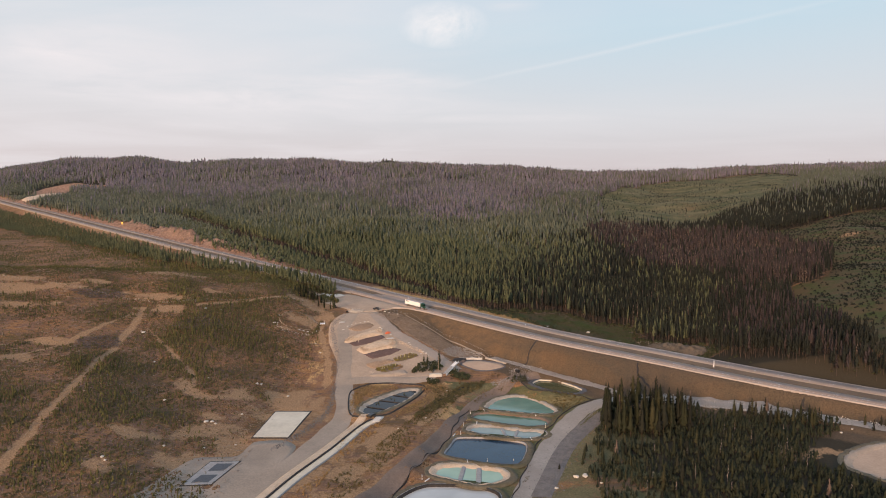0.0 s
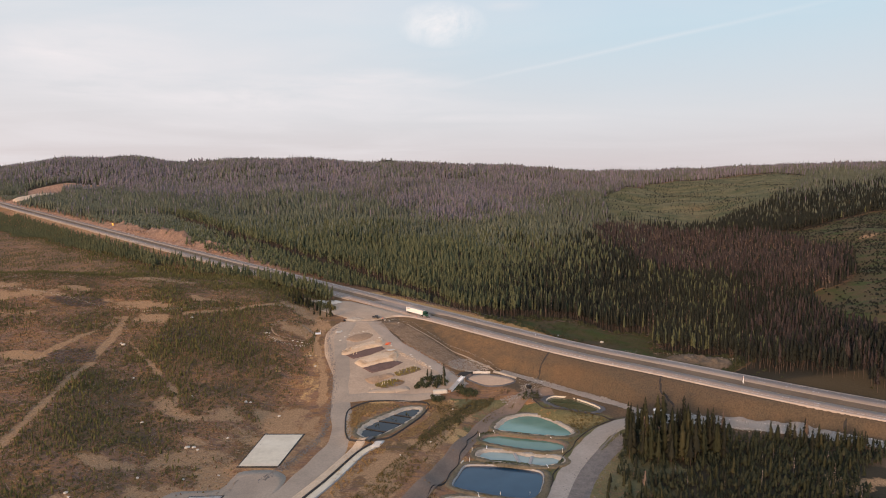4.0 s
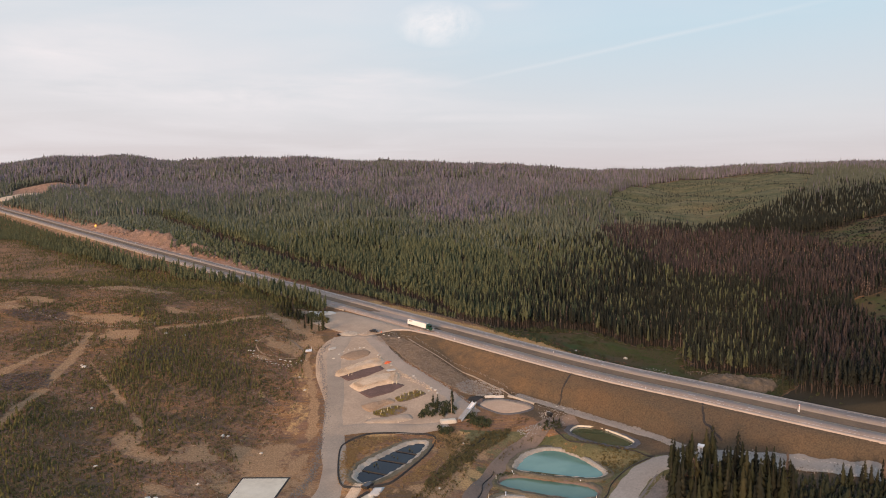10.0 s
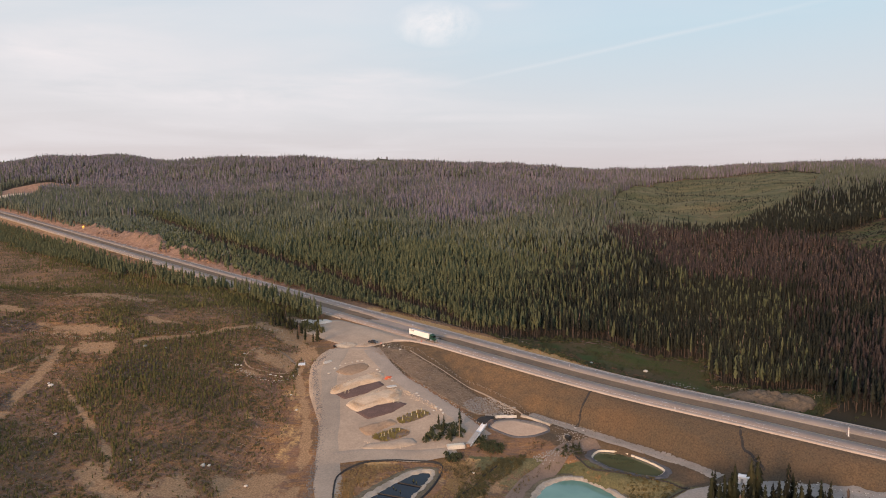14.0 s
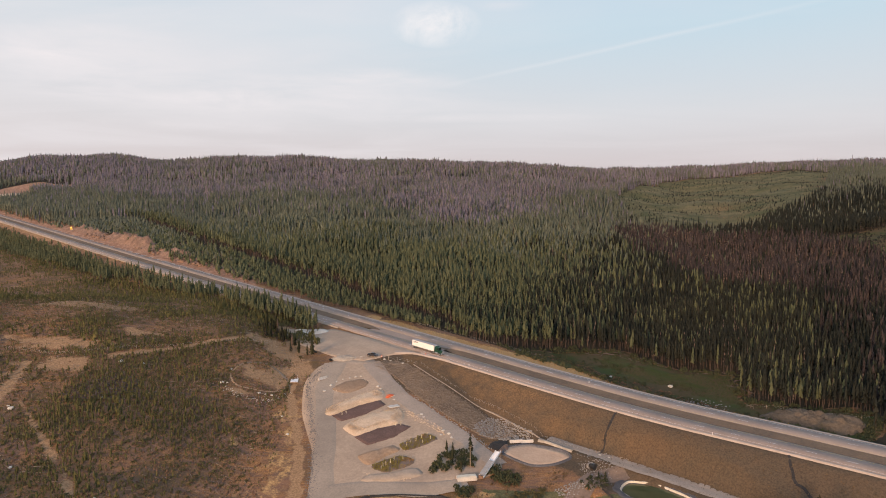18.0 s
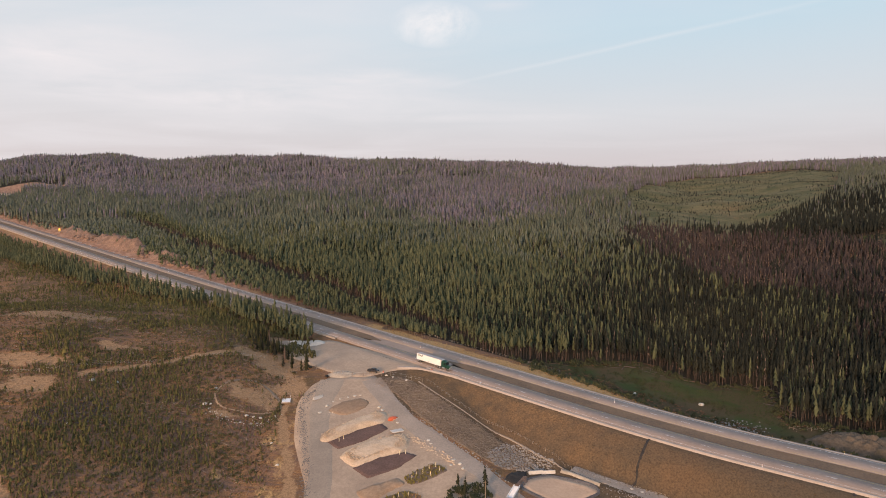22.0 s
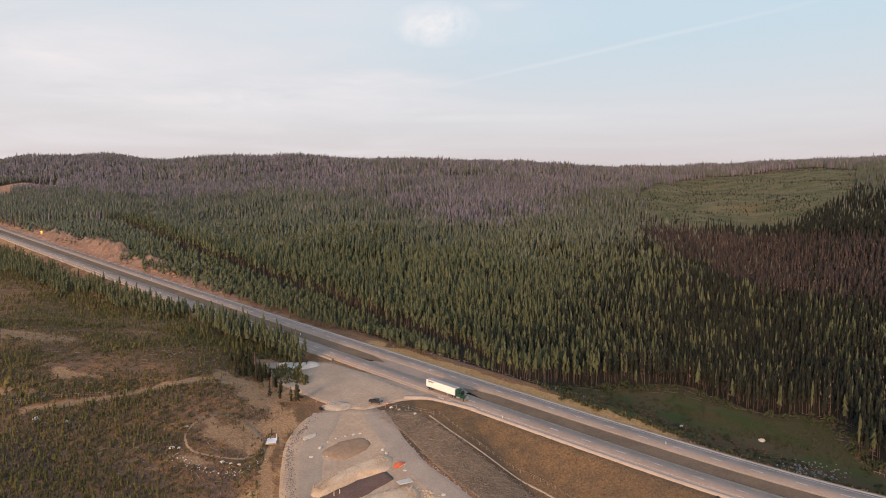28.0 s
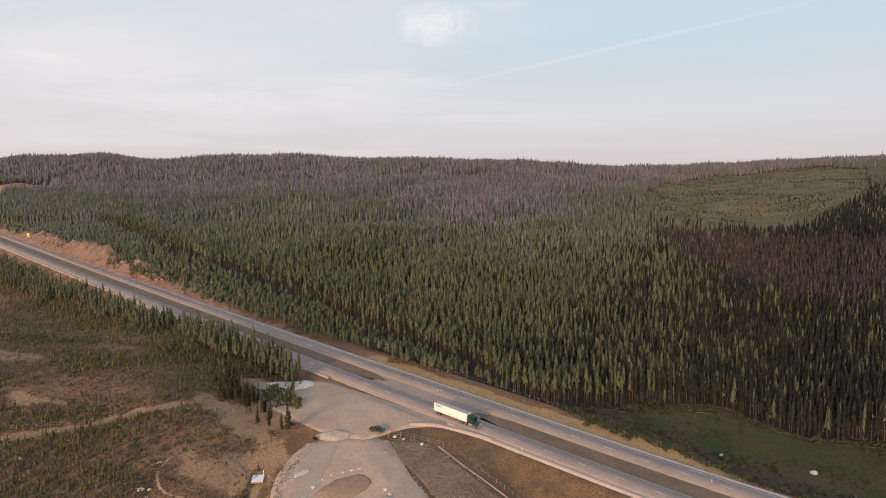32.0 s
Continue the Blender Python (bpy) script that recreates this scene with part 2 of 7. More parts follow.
M = {
    "asphalt": make("asphalt", two((0.275, 0.212, 0.172), (0.355, 0.275, 0.226), 0.8, 0.08, (0.385, 0.30, 0.245)), 1.0, 0.01, 8, spec=0.08),
    "asphalt_pale": make("asphalt_pale", two((0.24, 0.21, 0.19), (0.30, 0.26, 0.23), 0.8, 0.06), 0.9, 0.01, 8),
    "gravel_grey": make("gravel_grey", two((0.255, 0.215, 0.18), (0.37, 0.315, 0.265), 1.6, 0.12, (0.28, 0.235, 0.195)), 0.95, 0.05, 3),
    "gravel_warm": make("gravel_warm", two((0.26, 0.215, 0.175), (0.37, 0.30, 0.245), 1.4, 0.10, (0.24, 0.20, 0.17)), 0.95, 0.05, 3),
    "mound": make("mound_rubble", two((0.095, 0.072, 0.050), (0.175, 0.130, 0.090), 0.8, 0.15, (0.08, 0.066, 0.04)), 1.0, 0.5, 0.9),
    # spruce and dying needles: taken darker to hold the valley's shade
    "spruce": make("shade_dark_spruce_needles", leafy((0.016, 0.017, 0.014), (0.028, 0.030, 0.022), (0.052, 0.048, 0.031), 0.08), 0.95, spec=0.1),
    "dying": make("brown_dying_needles", leafy((0.034, 0.026, 0.025), (0.060, 0.046, 0.042), (0.100, 0.074, 0.062), 0.05), 0.95, spec=0.1),
    "gravel_tan": make("gravel_tan", two((0.30, 0.235, 0.175), (0.42, 0.33, 0.25), 1.2, 0.10, (0.26, 0.21, 0.17)), 0.95, 0.06, 2.5),
    "kerb_gravel": make("kerb_gravel", two((0.36, 0.285, 0.23), (0.48, 0.385, 0.315), 1.5, 0.15), 0.95, 0.03, 3),
    "paint": make("road_paint", two((0.60, 0.57, 0.54), (0.72, 0.69, 0.66), 2.0, 0.4), 0.7),
    "yellow_paint": make("yellow_road_paint", two((0.55, 0.40, 0.12), (0.62, 0.46, 0.16), 2.0, 0.4), 0.7),
    "dry_grass": make("dry_grass", two((0.12, 0.085, 0.06), (0.22, 0.145, 0.09), 1.4, 0.09, (0.17, 0.10, 0.06)), 1.0, 0.25, 1.2),
    "gold_grass": make("gold_grass", two((0.34, 0.20, 0.08), (0.46, 0.28, 0.11), 1.2, 0.10, (0.24, 0.17, 0.08)), 1.0, 0.2, 1.5),
    "soil": make("soil", two((0.24, 0.16, 0.105), (0.36, 0.25, 0.165), 0.7, 0.06, (0.17, 0.12, 0.085)), 1.0, 0.15, 1.5),
    "dark_soil": make("dark_soil", two((0.14, 0.105, 0.085), (0.21, 0.155, 0.12), 1.2, 0.1), 1.0, 0.1, 2),
    "liner": make("black_liner", two((0.024, 0.022, 0.021), (0.05, 0.045, 0.041), 1.5, 0.2), 0.8, 0.02, 3, spec=0.2),
    "liner_grey": make("grey_liner", two((0.26, 0.25, 0.24), (0.36, 0.34, 0.32), 1.2, 0.15), 0.7, 0.03, 2),
    "pale_cover": make("pale_cover", two((0.54, 0.47, 0.36), (0.66, 0.58, 0.45), 0.6, 0.08, (0.72, 0.65, 0.52)), 0.8, 0.02, 2),
    "rock": make("rock", two((0.20, 0.185, 0.175), (0.36, 0.33, 0.30), 1.5, 0.3), 0.95, 0.1, 3),
    "pale_rock": make("pale_rock", two((0.46, 0.42, 0.36), (0.62, 0.56, 0.48), 1.5, 0.3), 0.95, 0.1, 3),
    "red_rock": make("red_rock", two((0.135, 0.085, 0.062), (0.30, 0.19, 0.135), 0.6, 0.14, (0.10, 0.075, 0.055)), 0.95, 0.6, 0.8),
    "needles": make("needles", leafy((0.060, 0.066, 0.034), (0.106, 0.112, 0.057), (0.166, 0.163, 0.082), 0.15), 0.9, spec=0.15),
    # paler, cooler copy of the pine needles, tinted for distance haze
    "needles_far": make("hazed_pine_needles", leafy((0.080, 0.088, 0.066), (0.134, 0.142, 0.098), (0.195, 0.195, 0.130), 0.05), 0.95, spec=0.1),
    "dead": make("dead_pine", leafy((0.11, 0.082, 0.068), (0.16, 0.12, 0.10), (0.22, 0.17, 0.14), 0.2), 0.95, spec=0.1),
    # dead grey with a violet haze tint mixed in
    "dusky": make("hazed_beetle_killed_pine", leafy((0.125, 0.110, 0.130), (0.200, 0.172, 0.194), (0.29, 0.25, 0.265), 0.05), 0.95, spec=0.1),
    "pale_rubble": make("pale_rubble_bank", two((0.30, 0.25, 0.20), (0.46, 0.39, 0.31), 1.1, 0.2, (0.24, 0.20, 0.16)), 1.0, 0.25, 1.6),
    "dark_liner": make("dark_grey_liner", two((0.075, 0.070, 0.072), (0.13, 0.12, 0.12), 0.9, 0.15, (0.05, 0.047, 0.047)), 0.75, 0.12, 0.8, spec=0.25),
    "track_gravel": make("rutted_grey_gravel", two((0.262, 0.212, 0.165), (0.372, 0.298, 0.230), 1.3, 0.07, (0.225, 0.182, 0.146)), 0.95, 0.06, 2.2),
    "yard_gravel": make("tan_yard_gravel", two((0.31, 0.232, 0.168), (0.45, 0.338, 0.245), 0.9, 0.07, (0.27, 0.205, 0.155)), 0.95, 0.08, 2.0),
    "meadow": make("meadow_grass", leafy((0.040, 0.052, 0.020), (0.066, 0.080, 0.028), (0.105, 0.110, 0.040), 0.2), 0.95, spec=0.1),
    # warmer copy of the needles, low sunlight put into the colour
    "sapling": make("sunlit_young_pine", leafy((0.068, 0.063, 0.025), (0.118, 0.105, 0.040), (0.190, 0.152, 0.058), 0.2), 0.95, spec=0.1),
    "ditch_stone": make("dark_ditch_stone", two((0.11, 0.10, 0.095), (0.20, 0.18, 0.165), 1.5, 0.3), 0.95, 0.1, 3),
    # dark tone also carries the shade low among the young conifers
    "thicket": make("dark_thicket_needles", leafy((0.022, 0.026, 0.016), (0.040, 0.042, 0.024), (0.074, 0.064, 0.034), 0.2), 0.95, spec=0.1),
    "olive_soil": make("olive_soil", two((0.095, 0.078, 0.050), (0.185, 0.150, 0.100), 1.0, 0.12, (0.075, 0.070, 0.038)), 1.0, 0.25, 1.5),
    "road_gravel": make("pale_road_gravel", two((0.25, 0.220, 0.190), (0.35, 0.31, 0.27), 1.2, 0.06, (0.22, 0.19, 0.165)), 0.95, 0.06, 2.2),
    "bush": make("dark_bush", leafy((0.042, 0.044, 0.021), (0.076, 0.074, 0.034), (0.125, 0.105, 0.048), 0.3), 0.95, spec=0.1),
    "pale_snag": make("pale_dead_trunk", leafy((0.19, 0.155, 0.145), (0.27, 0.22, 0.205), (0.37, 0.30, 0.265), 0.2), 0.95, spec=0.1),
    "shrub": make("shrub", leafy((0.078, 0.066, 0.028), (0.132, 0.102, 0.043), (0.22, 0.148, 0.066), 0.2), 0.95, spec=0.1),
    "rusty": make("rusty_brush", leafy((0.125, 0.070, 0.043), (0.205, 0.112, 0.064), (0.30, 0.17, 0.095), 0.2), 0.95, spec=0.1),
    "reed": make("yellow_green_reed", leafy((0.150, 0.130, 0.038), (0.250, 0.205, 0.058), (0.38, 0.27, 0.08), 0.3), 0.95, spec=0.1),
    "slash_heap": make("grey_felling_waste", leafy((0.100, 0.092, 0.055), (0.150, 0.132, 0.080), (0.26, 0.215, 0.140), 0.3), 1.0, spec=0.1),
    "bark": make("bark", two((0.050, 0.036, 0.029), (0.105, 0.074, 0.057), 3, 0.5), 0.95),
    "log": make("weathered_log", two((0.19, 0.145, 0.11), (0.33, 0.26, 0.20), 3, 0.5), 0.95),
    "white": make("white_metal", two((0.72, 0.70, 0.68), (0.80, 0.78, 0.76), 1, 0.2), 0.5),
    "orange": make("orange_paint", two((0.50, 0.10, 0.04), (0.60, 0.14, 0.06), 1, 0.2), 0.5),
    "black": make("black_rubber", two((0.015, 0.015, 0.015), (0.03, 0.03, 0.03), 3, 0.5), 0.7),
    "steel": make("galvanised_steel", two((0.42, 0.42, 0.42), (0.55, 0.54, 0.53), 3, 0.5), 0.4, metal=0.7),
    "green_paint": make("dark_green_paint", two((0.010, 0.045, 0.030), (0.014, 0.055, 0.036), 3, 0.5), 0.3, spec=0.5),
    "glass": make("dark_glass", two((0.01, 0.012, 0.014), (0.015, 0.017, 0.02), 3, 0.5), 0.05, spec=0.8),
    "dark_paint": make("dark_car_paint", two((0.02, 0.022, 0.03), (0.03, 0.032, 0.04), 3, 0.5), 0.3, spec=0.5),
    "pale_tan": make("pale_tan_rock", two((0.44, 0.33, 0.23), (0.60, 0.46, 0.33), 1.6, 0.2), 0.95, 0.15, 2.5),
    "purple_gravel": make("purplish_gravel", two((0.095, 0.060, 0.050), (0.160, 0.100, 0.084), 1.8, 0.2), 0.95, 0.08, 3),
    "pink_sand": make("pinkish_sand", two((0.42, 0.29, 0.20), (0.52, 0.37, 0.26), 0.9, 0.1), 0.95, 0.04, 2),
    "slash_soil": make("soil_with_wood_waste", two((0.12, 0.085, 0.058), (0.26, 0.185, 0.125), 1.6, 0.15), 1.0, 0.2, 2.5),
    "grey_brush": make("grey_brush", two((0.085, 0.068, 0.062), (0.15, 0.118, 0.108), 2.5, 0.3), 0.95),
    "straw": make("straw_grass", leafy((0.088, 0.064, 0.040), (0.138, 0.098, 0.058), (0.22, 0.150, 0.084), 0.3), 1.0, spec=0.1),
    "golden": make("golden_grass", leafy((0.22, 0.140, 0.062), (0.34, 0.215, 0.095), (0.48, 0.305, 0.135), 0.3), 1.0, spec=0.1),
    "concrete": make("pale_concrete", two((0.46, 0.43, 0.39), (0.60, 0.56, 0.51), 1.5, 0.3), 0.9, 0.02, 4),
    "cream": make("cream_paint", two((0.66, 0.58, 0.40), (0.74, 0.66, 0.48), 2, 0.3), 0.7),
    "trailer_roof": make("grey_trailer_roof", two((0.30, 0.28, 0.27), (0.38, 0.36, 0.34), 1, 0.2), 0.6),
    "dark_panel": make("dark_panel", two((0.045, 0.05, 0.06), (0.075, 0.08, 0.09), 1, 0.2), 0.5),
}


# emission for an orange glow of unknown source, hung on an added sign
amber = bpy.data.materials.new("amber_glow")
amber.use_nodes = True
amber.node_tree.nodes["Principled BSDF"].inputs["Base Color"].default_value = (0.9, 0.4, 0.05, 1)
amber.node_tree.nodes["Principled BSDF"].inputs["Emission Color"].default_value = (1.0, 0.42, 0.06, 1)
amber.node_tree.nodes["Principled BSDF"].inputs["Emission Strength"].default_value = 1.6
M["glow_amber"] = amber


def water(name, deep, shallow, rough=0.08, spec=0.4):
    def build(k, pos):
        return k.mix(k.ramp(k.noise(pos, 0.07, 3, 0.5, 0.4), (0.35, 0.0), (0.65, 1.0)), deep, shallow)
    return make(name, build, rough, 0.004, 2.5, spec=spec)


M["water_teal"] = water("teal_water", (0.115, 0.225, 0.178), (0.165, 0.285, 0.225))
M["water_green"] = water("green_water", (0.09, 0.165, 0.12), (0.125, 0.21, 0.15))
M["water_grey"] = water("milky_water", (0.20, 0.245, 0.215), (0.27, 0.315, 0.275))
M["water_blue"] = water("dark_blue_water", (0.012, 0.040, 0.075), (0.02, 0.055, 0.095), spec=0.3)
M["water_dark"] = water("near_black_water", (0.008, 0.012, 0.020), (0.013, 0.019, 0.029), spec=0.10)
M["water_pale_green"] = water("pale_green_water", (0.30, 0.42, 0.30), (0.38, 0.50, 0.36))
M["water_white"] = water("whitish_water", (0.42, 0.42, 0.40), (0.50, 0.50, 0.47))
M["water_olive"] = water("olive_water", (0.05, 0.065, 0.03), (0.08, 0.095, 0.05))

# ---- the lie of the land ----
def curve(points, step):
    """A smooth line through the points, as evenly spaced rows."""
    p = np.array(points, float)
    p = np.vstack([2 * p[0] - p[1], p, 2 * p[-1] - p[-2]])
    out = []
    for a, b, c, d in zip(p, p[1:], p[2:], p[3:]):
        n = max(2, int(np.linalg.norm(c - b) / step))
        t = np.linspace(0, 1, n, endpoint=False)[:, None]
        out.append(0.5 * (2 * b + (c - a) * t + (2 * a - 5 * b + 4 * c - d) * t**2 + (3 * b - a - 3 * c + d) * t**3))
    return np.vstack(out + [p[-2:-1]])


def closed(points, n=8):
    """A rounded closed outline through the points."""
    p = np.array(points, float)
    out = []
    for i in range(len(p)):
        a, b, c, d = p[i - 1], p[i], p[(i + 1) % len(p)], p[(i + 2) % len(p)]
        t = np.linspace(0, 1, n, endpoint=False)[:, None]
        k = 0.35
        m0, m1 = k * (c - a), k * (d - b)
        out.append(b * (2 * t**3 - 3 * t**2 + 1) + m0 * (t**3 - 2 * t**2 + t) + c * (3 * t**2 - 2 * t**3) + m1 * (t**3 - t**2))
    return np.vstack(out)


def step(a, b, v):
    t = np.clip((v - a) / (b - a), 0, 1)
    return t * t * (3 - 2 * t)


def to_line(x, y, line):
    """Distance to a line of rows, signed (left of its way positive), and the row number reached."""
    best, side, row = np.full(len(x), 1e12), np.zeros(len(x)), np.zeros(len(x))
    a, b = line[:-1, :2], line[1:, :2]
    for lo in range(0, len(x), 6000):
        q = np.stack([x[lo:lo + 6000], y[lo:lo + 6000]], -1)
        d2 = ((q[:, None] - (a + b)[None] / 2) ** 2).sum(-1)
        i = d2.argmin(1)
        for k in (-1, 0, 1):
            j = np.clip(i + k, 0, len(a) - 1)
            ab = b[j] - a[j]
            raw = ((q - a[j]) * ab).sum(-1) / (ab**2).sum(-1)
            t = np.clip(raw, 0, 1)
            off = q - a[j] - ab * t[:, None]
            dd = (off**2).sum(-1)
            s = slice(lo, lo + len(q))
            win = dd < best[s]
            best[s] = np.where(win, dd, best[s])
            side[s] = np.where(win, np.sign(ab[:, 0] * off[:, 1] - ab[:, 1] * off[:, 0]), side[s])
            row[s] = np.where(win, j + t, row[s])
    return np.sqrt(best) * side, row


def in_outline(x, y, o):
    """Signed distance to a closed outline: negative inside; far off, the distance to its box."""
    lo, hi = o.min(0), o.max(0)
    far = np.hypot(np.clip(np.maximum(lo[0] - x, x - hi[0]), 0, None), np.clip(np.maximum(lo[1] - y, y - hi[1]), 0, None))
    near = np.flatnonzero(far < 45)
    if not len(near):
        return far
    x, y = x[near], y[near]
    a, b = o, np.roll(o, -1, 0)
    q = np.stack([x, y], -1)
    best, inside = np.full(len(x), 1e12), np.zeros(len(x), bool)
    for p0, p1 in zip(a, b):
        ab = p1 - p0
        t = np.clip(((q - p0) @ ab) / (ab @ ab + 1e-9), 0, 1)
        best = np.minimum(best, ((q - p0 - t[:, None] * ab) ** 2).sum(-1))
        if p0[1] != p1[1]:
            inside ^= ((p0[1] > y) != (p1[1] > y)) & (x < (p1[0] - p0[0]) * (y - p0[1]) / (p1[1] - p0[1]) + p0[0])
    far[near] = np.where(inside, -1, 1) * np.sqrt(best)
    return far


HIGHWAY = curve([(-1900, 2600, 170), (-1200, 1690, 112), (-849, 1288, 89), (-559, 1000, 66), (-279.7, 722, 44.5), (-132, 579.6, 32.5), (-5, 460.6, 21.8),
                 (66, 398.3, 15.4), (114, 364.5, 11.8), (181, 323.6, 6), (260, 287, 0), (420, 222, -9), (900, 40, -35), (2400, -500, -60)], 9)
HALF = 14.8


def widen(x):
    """How much wider the far carriageway lies beyond the junction."""
    return np.interp(x, [20, 100, 150, 230, 400], [0, 1.6, 3.6, 5.2, 5.2])



PONDS = {  # outline of the water, its level
    "pond_teal": (closed([(23, 325.6), (29, 338.6), (37, 344), (44, 342.5), (51, 333), (55.5, 321), (51.5, 317.2), (43.5, 318), (32.6, 320.5)], 5), -6.9),
    "pond_green": (closed([(15, 311.5), (17, 317), (24.2, 318.3), (35.1, 315), (46.9, 310.5), (49.8, 305.5), (47, 301), (38.5, 300.4), (25.7, 305)], 5), -7.4),
    "pond_milky": (closed([(13, 296), (16, 300.5), (25.4, 299.7), (32, 296), (43, 294.2), (44.8, 289.8), (37, 286.9), (30.8, 288.1), (22, 290.2)], 5), -7.8),
    "pond_blue": (closed([(1.2, 267.8), (3.6, 277.5), (6.6, 285.8), (14.2, 286.5), (24.2, 285.2), (34.5, 280.7), (35.8, 276.4), (34.2, 268.4), (30, 258), (19.6, 258.6), (8.8, 263)], 5), -8.1),
    "pond_pale_green": (closed([(-2.6, 250.4), (-0.4, 255.2), (5.9, 256.3), (14.9, 254.2), (21.8, 251.6), (23.2, 247), (20, 243.2), (13, 241.8), (3.5, 246.4)], 5), -8.5),
    "pond_white": (closed([(-17, 225), (-11.5, 234.5), (-5.9, 238.8), (3.5, 239), (14.2, 237), (19.8, 232), (19.4, 220), (14.3, 208), (-15.8, 206)], 5), -8.9),
    "pond_dark": (closed([(-38.2, 307.5), (-36.3, 316.4), (-29.6, 327.4), (-20.6, 338.6), (-14.6, 340.4), (-15.2, 334.4), (-20.9, 320.6), (-29.6, 307.6), (-35.2, 303)], 5), -2.2),
    "pond_olive": (closed([(50, 354.5), (54.6, 361.4), (63.2, 359), (70.6, 349.6), (73.5, 342.4), (69.5, 337.5), (63, 339), (54.5, 345.5)], 5), -3.0),
    "pond_sand": (closed([(161, 249), (170, 261), (187, 270), (206, 272), (214, 258), (196, 240), (172, 234)], 5), -5.6),
}
PADS = [([(-81.5, 274.5), (-66.5, 274.5), (-63.8, 308), (-80.3, 308)], -2.9), ([(-94.5, 229.5), (-84, 230.5), (-80, 251), (-91.3, 250.5)], -3.9)]
BENCHES = [  # graded roads: line with heights, half width
    (curve([(10, 170, -10), (19, 205, -9.4), (28.2, 230, -8.8), (37.2, 255, -8.2), (44, 272, -7.8), (51, 287.6, -7.0), (59.5, 302, -5.6), (68.5, 314, -4.0), (79, 321.5, -2.8), (92, 325, -1.9), (107, 325, -1.4), (122, 320.5, -1.2),
            (152, 310.5, -1.6), (175, 298, -2.0), (197, 285, -2.6), (240, 262, -5), (300, 230, -9)], 3), 5.5),
    (curve([(30, 387, 4.4), (44, 376, 2.8), (57, 368.5, 0.8), (70, 360, -0.8), (82, 348.5, -1.5), (92, 335, -1.9)], 3), 2.6)]
RIM = 0.8
BANK = {"pond_teal": 2.0, "pond_green": 1.0, "pond_milky": 2.4, "pond_blue": 0.8, "pond_pale_green": 3.0, "pond_white": 1.2, "pond_dark": 2.2, "pond_olive": 0.8, "pond_sand": 3.0}  # width of each bank
HILLS = [(-1240, 3500, 112, 260, 300), (-341, 4250, 196, 330, 300)]
RIDGE = [(-2600, 150), (-1474, 184), (-1360, 196), (-1247, 211), (-1134, 216), (-1022, 217), (-910, 202), (-760, 199), (-608, 210), (-477, 209), (-327, 198), (-178, 193), (-44, 190), (124, 185), (312, 173), (500, 160),
         (688, 170), (970, 182), (1250, 192), (1600, 197), (2600, 205)]


def natural(x, y, d):
    # south: the works yard climbs to the junction, the felled hillside rises to the west
    zs = np.interp(y, [-2000, 100, 230, 300, 345, 380, 412, 434, 450, 464, 480, 600, 1200, 2500], [-60, -8, -4.5, -3, -0.5, 7, 13.6, 18.5, 21.8, 23.6, 24.7, 28.5, 60, 130])
    left = np.clip(-85 - x, 0, None)
    south = zs + 30 * (1 - np.exp(-left / 95)) * (1 - step(440, 640, y)) * step(120, 380, y + left * 0.4)
    low = np.interp(y, [-2000, 100, 230, 270, 300, 330, 350, 365, 400, 450], [-60, -12, -8.2, -7.3, -6.8, -5.2, -1.8, 1.0, 5, 10]) - 0.03 * np.clip(x - 200, 0, 400)
    low = low + step(60, 100, x) * np.interp(y, [200, 240, 290, 310, 340], [2.0, 2.5, 3.2, 3.6, 2.5])
    w = step(-16, 24, x)
    south = south * (1 - w) + low * w
    # north: a shallow valley runs away to the north-east, wooded slopes on both sides
    ax, ay = x - 110, y - 440
    along, across = 0.35 * ax + 0.94 * ay, 0.94 * ax - 0.35 * ay
    g = np.interp(along, [-2500, -300, 0, 52, 230, 380, 570, 900, 1327, 1900, 2300, 6000], [-90, -6, 3.5, 5, 17, 28, 48, 86, 128, 165, 172, 176])
    lft = 60 * (1 - np.exp(-np.clip(-across, 0, None) / 500))
    rgt = 95 * (1 - np.exp(-np.clip(across - 50, 0, None) / 500)) * np.exp(-(np.clip(along, 0, None) / 1300) ** 2)
    north = g + lft + rgt
    rx_, rz_ = np.array(RIDGE, float).T
    crest = np.interp(x * 2200 / np.clip(y, 1200, 2600), rx_, rz_) - 0.03 * np.clip(y - 2200, 0, None)
    w = step(1450, 2200, y)
    north = north * (1 - w) + crest * w
    for cx, cy, h, rx, ry in HILLS:
        north = north + h * np.exp(-(((x - cx) / rx) ** 2) - ((y - cy) / ry) ** 2)
    w = step(-14, 14, d)
    roll = 1.2 * np.sin(x * 0.031 + 1.3) * np.sin(y * 0.027) + 0.7 * np.sin(x * 0.083 + y * 0.051) + 0.35 * np.sin(x * 0.21 - y * 0.17)
    calm = step(20, 70, np.abs(d)) * (0.25 + 0.75 * np.maximum(step(-75, -120, x), w))
    folds = 3.2 * np.sin(x * 0.024 + y * 0.011 + 1.0) + 2.4 * np.sin(x * 0.041 - y * 0.023) + 1.6 * np.sin(x * 0.013 + y * 0.052)
    return south * (1 - w) + north * w + roll * calm + folds * step(70, 190, d)


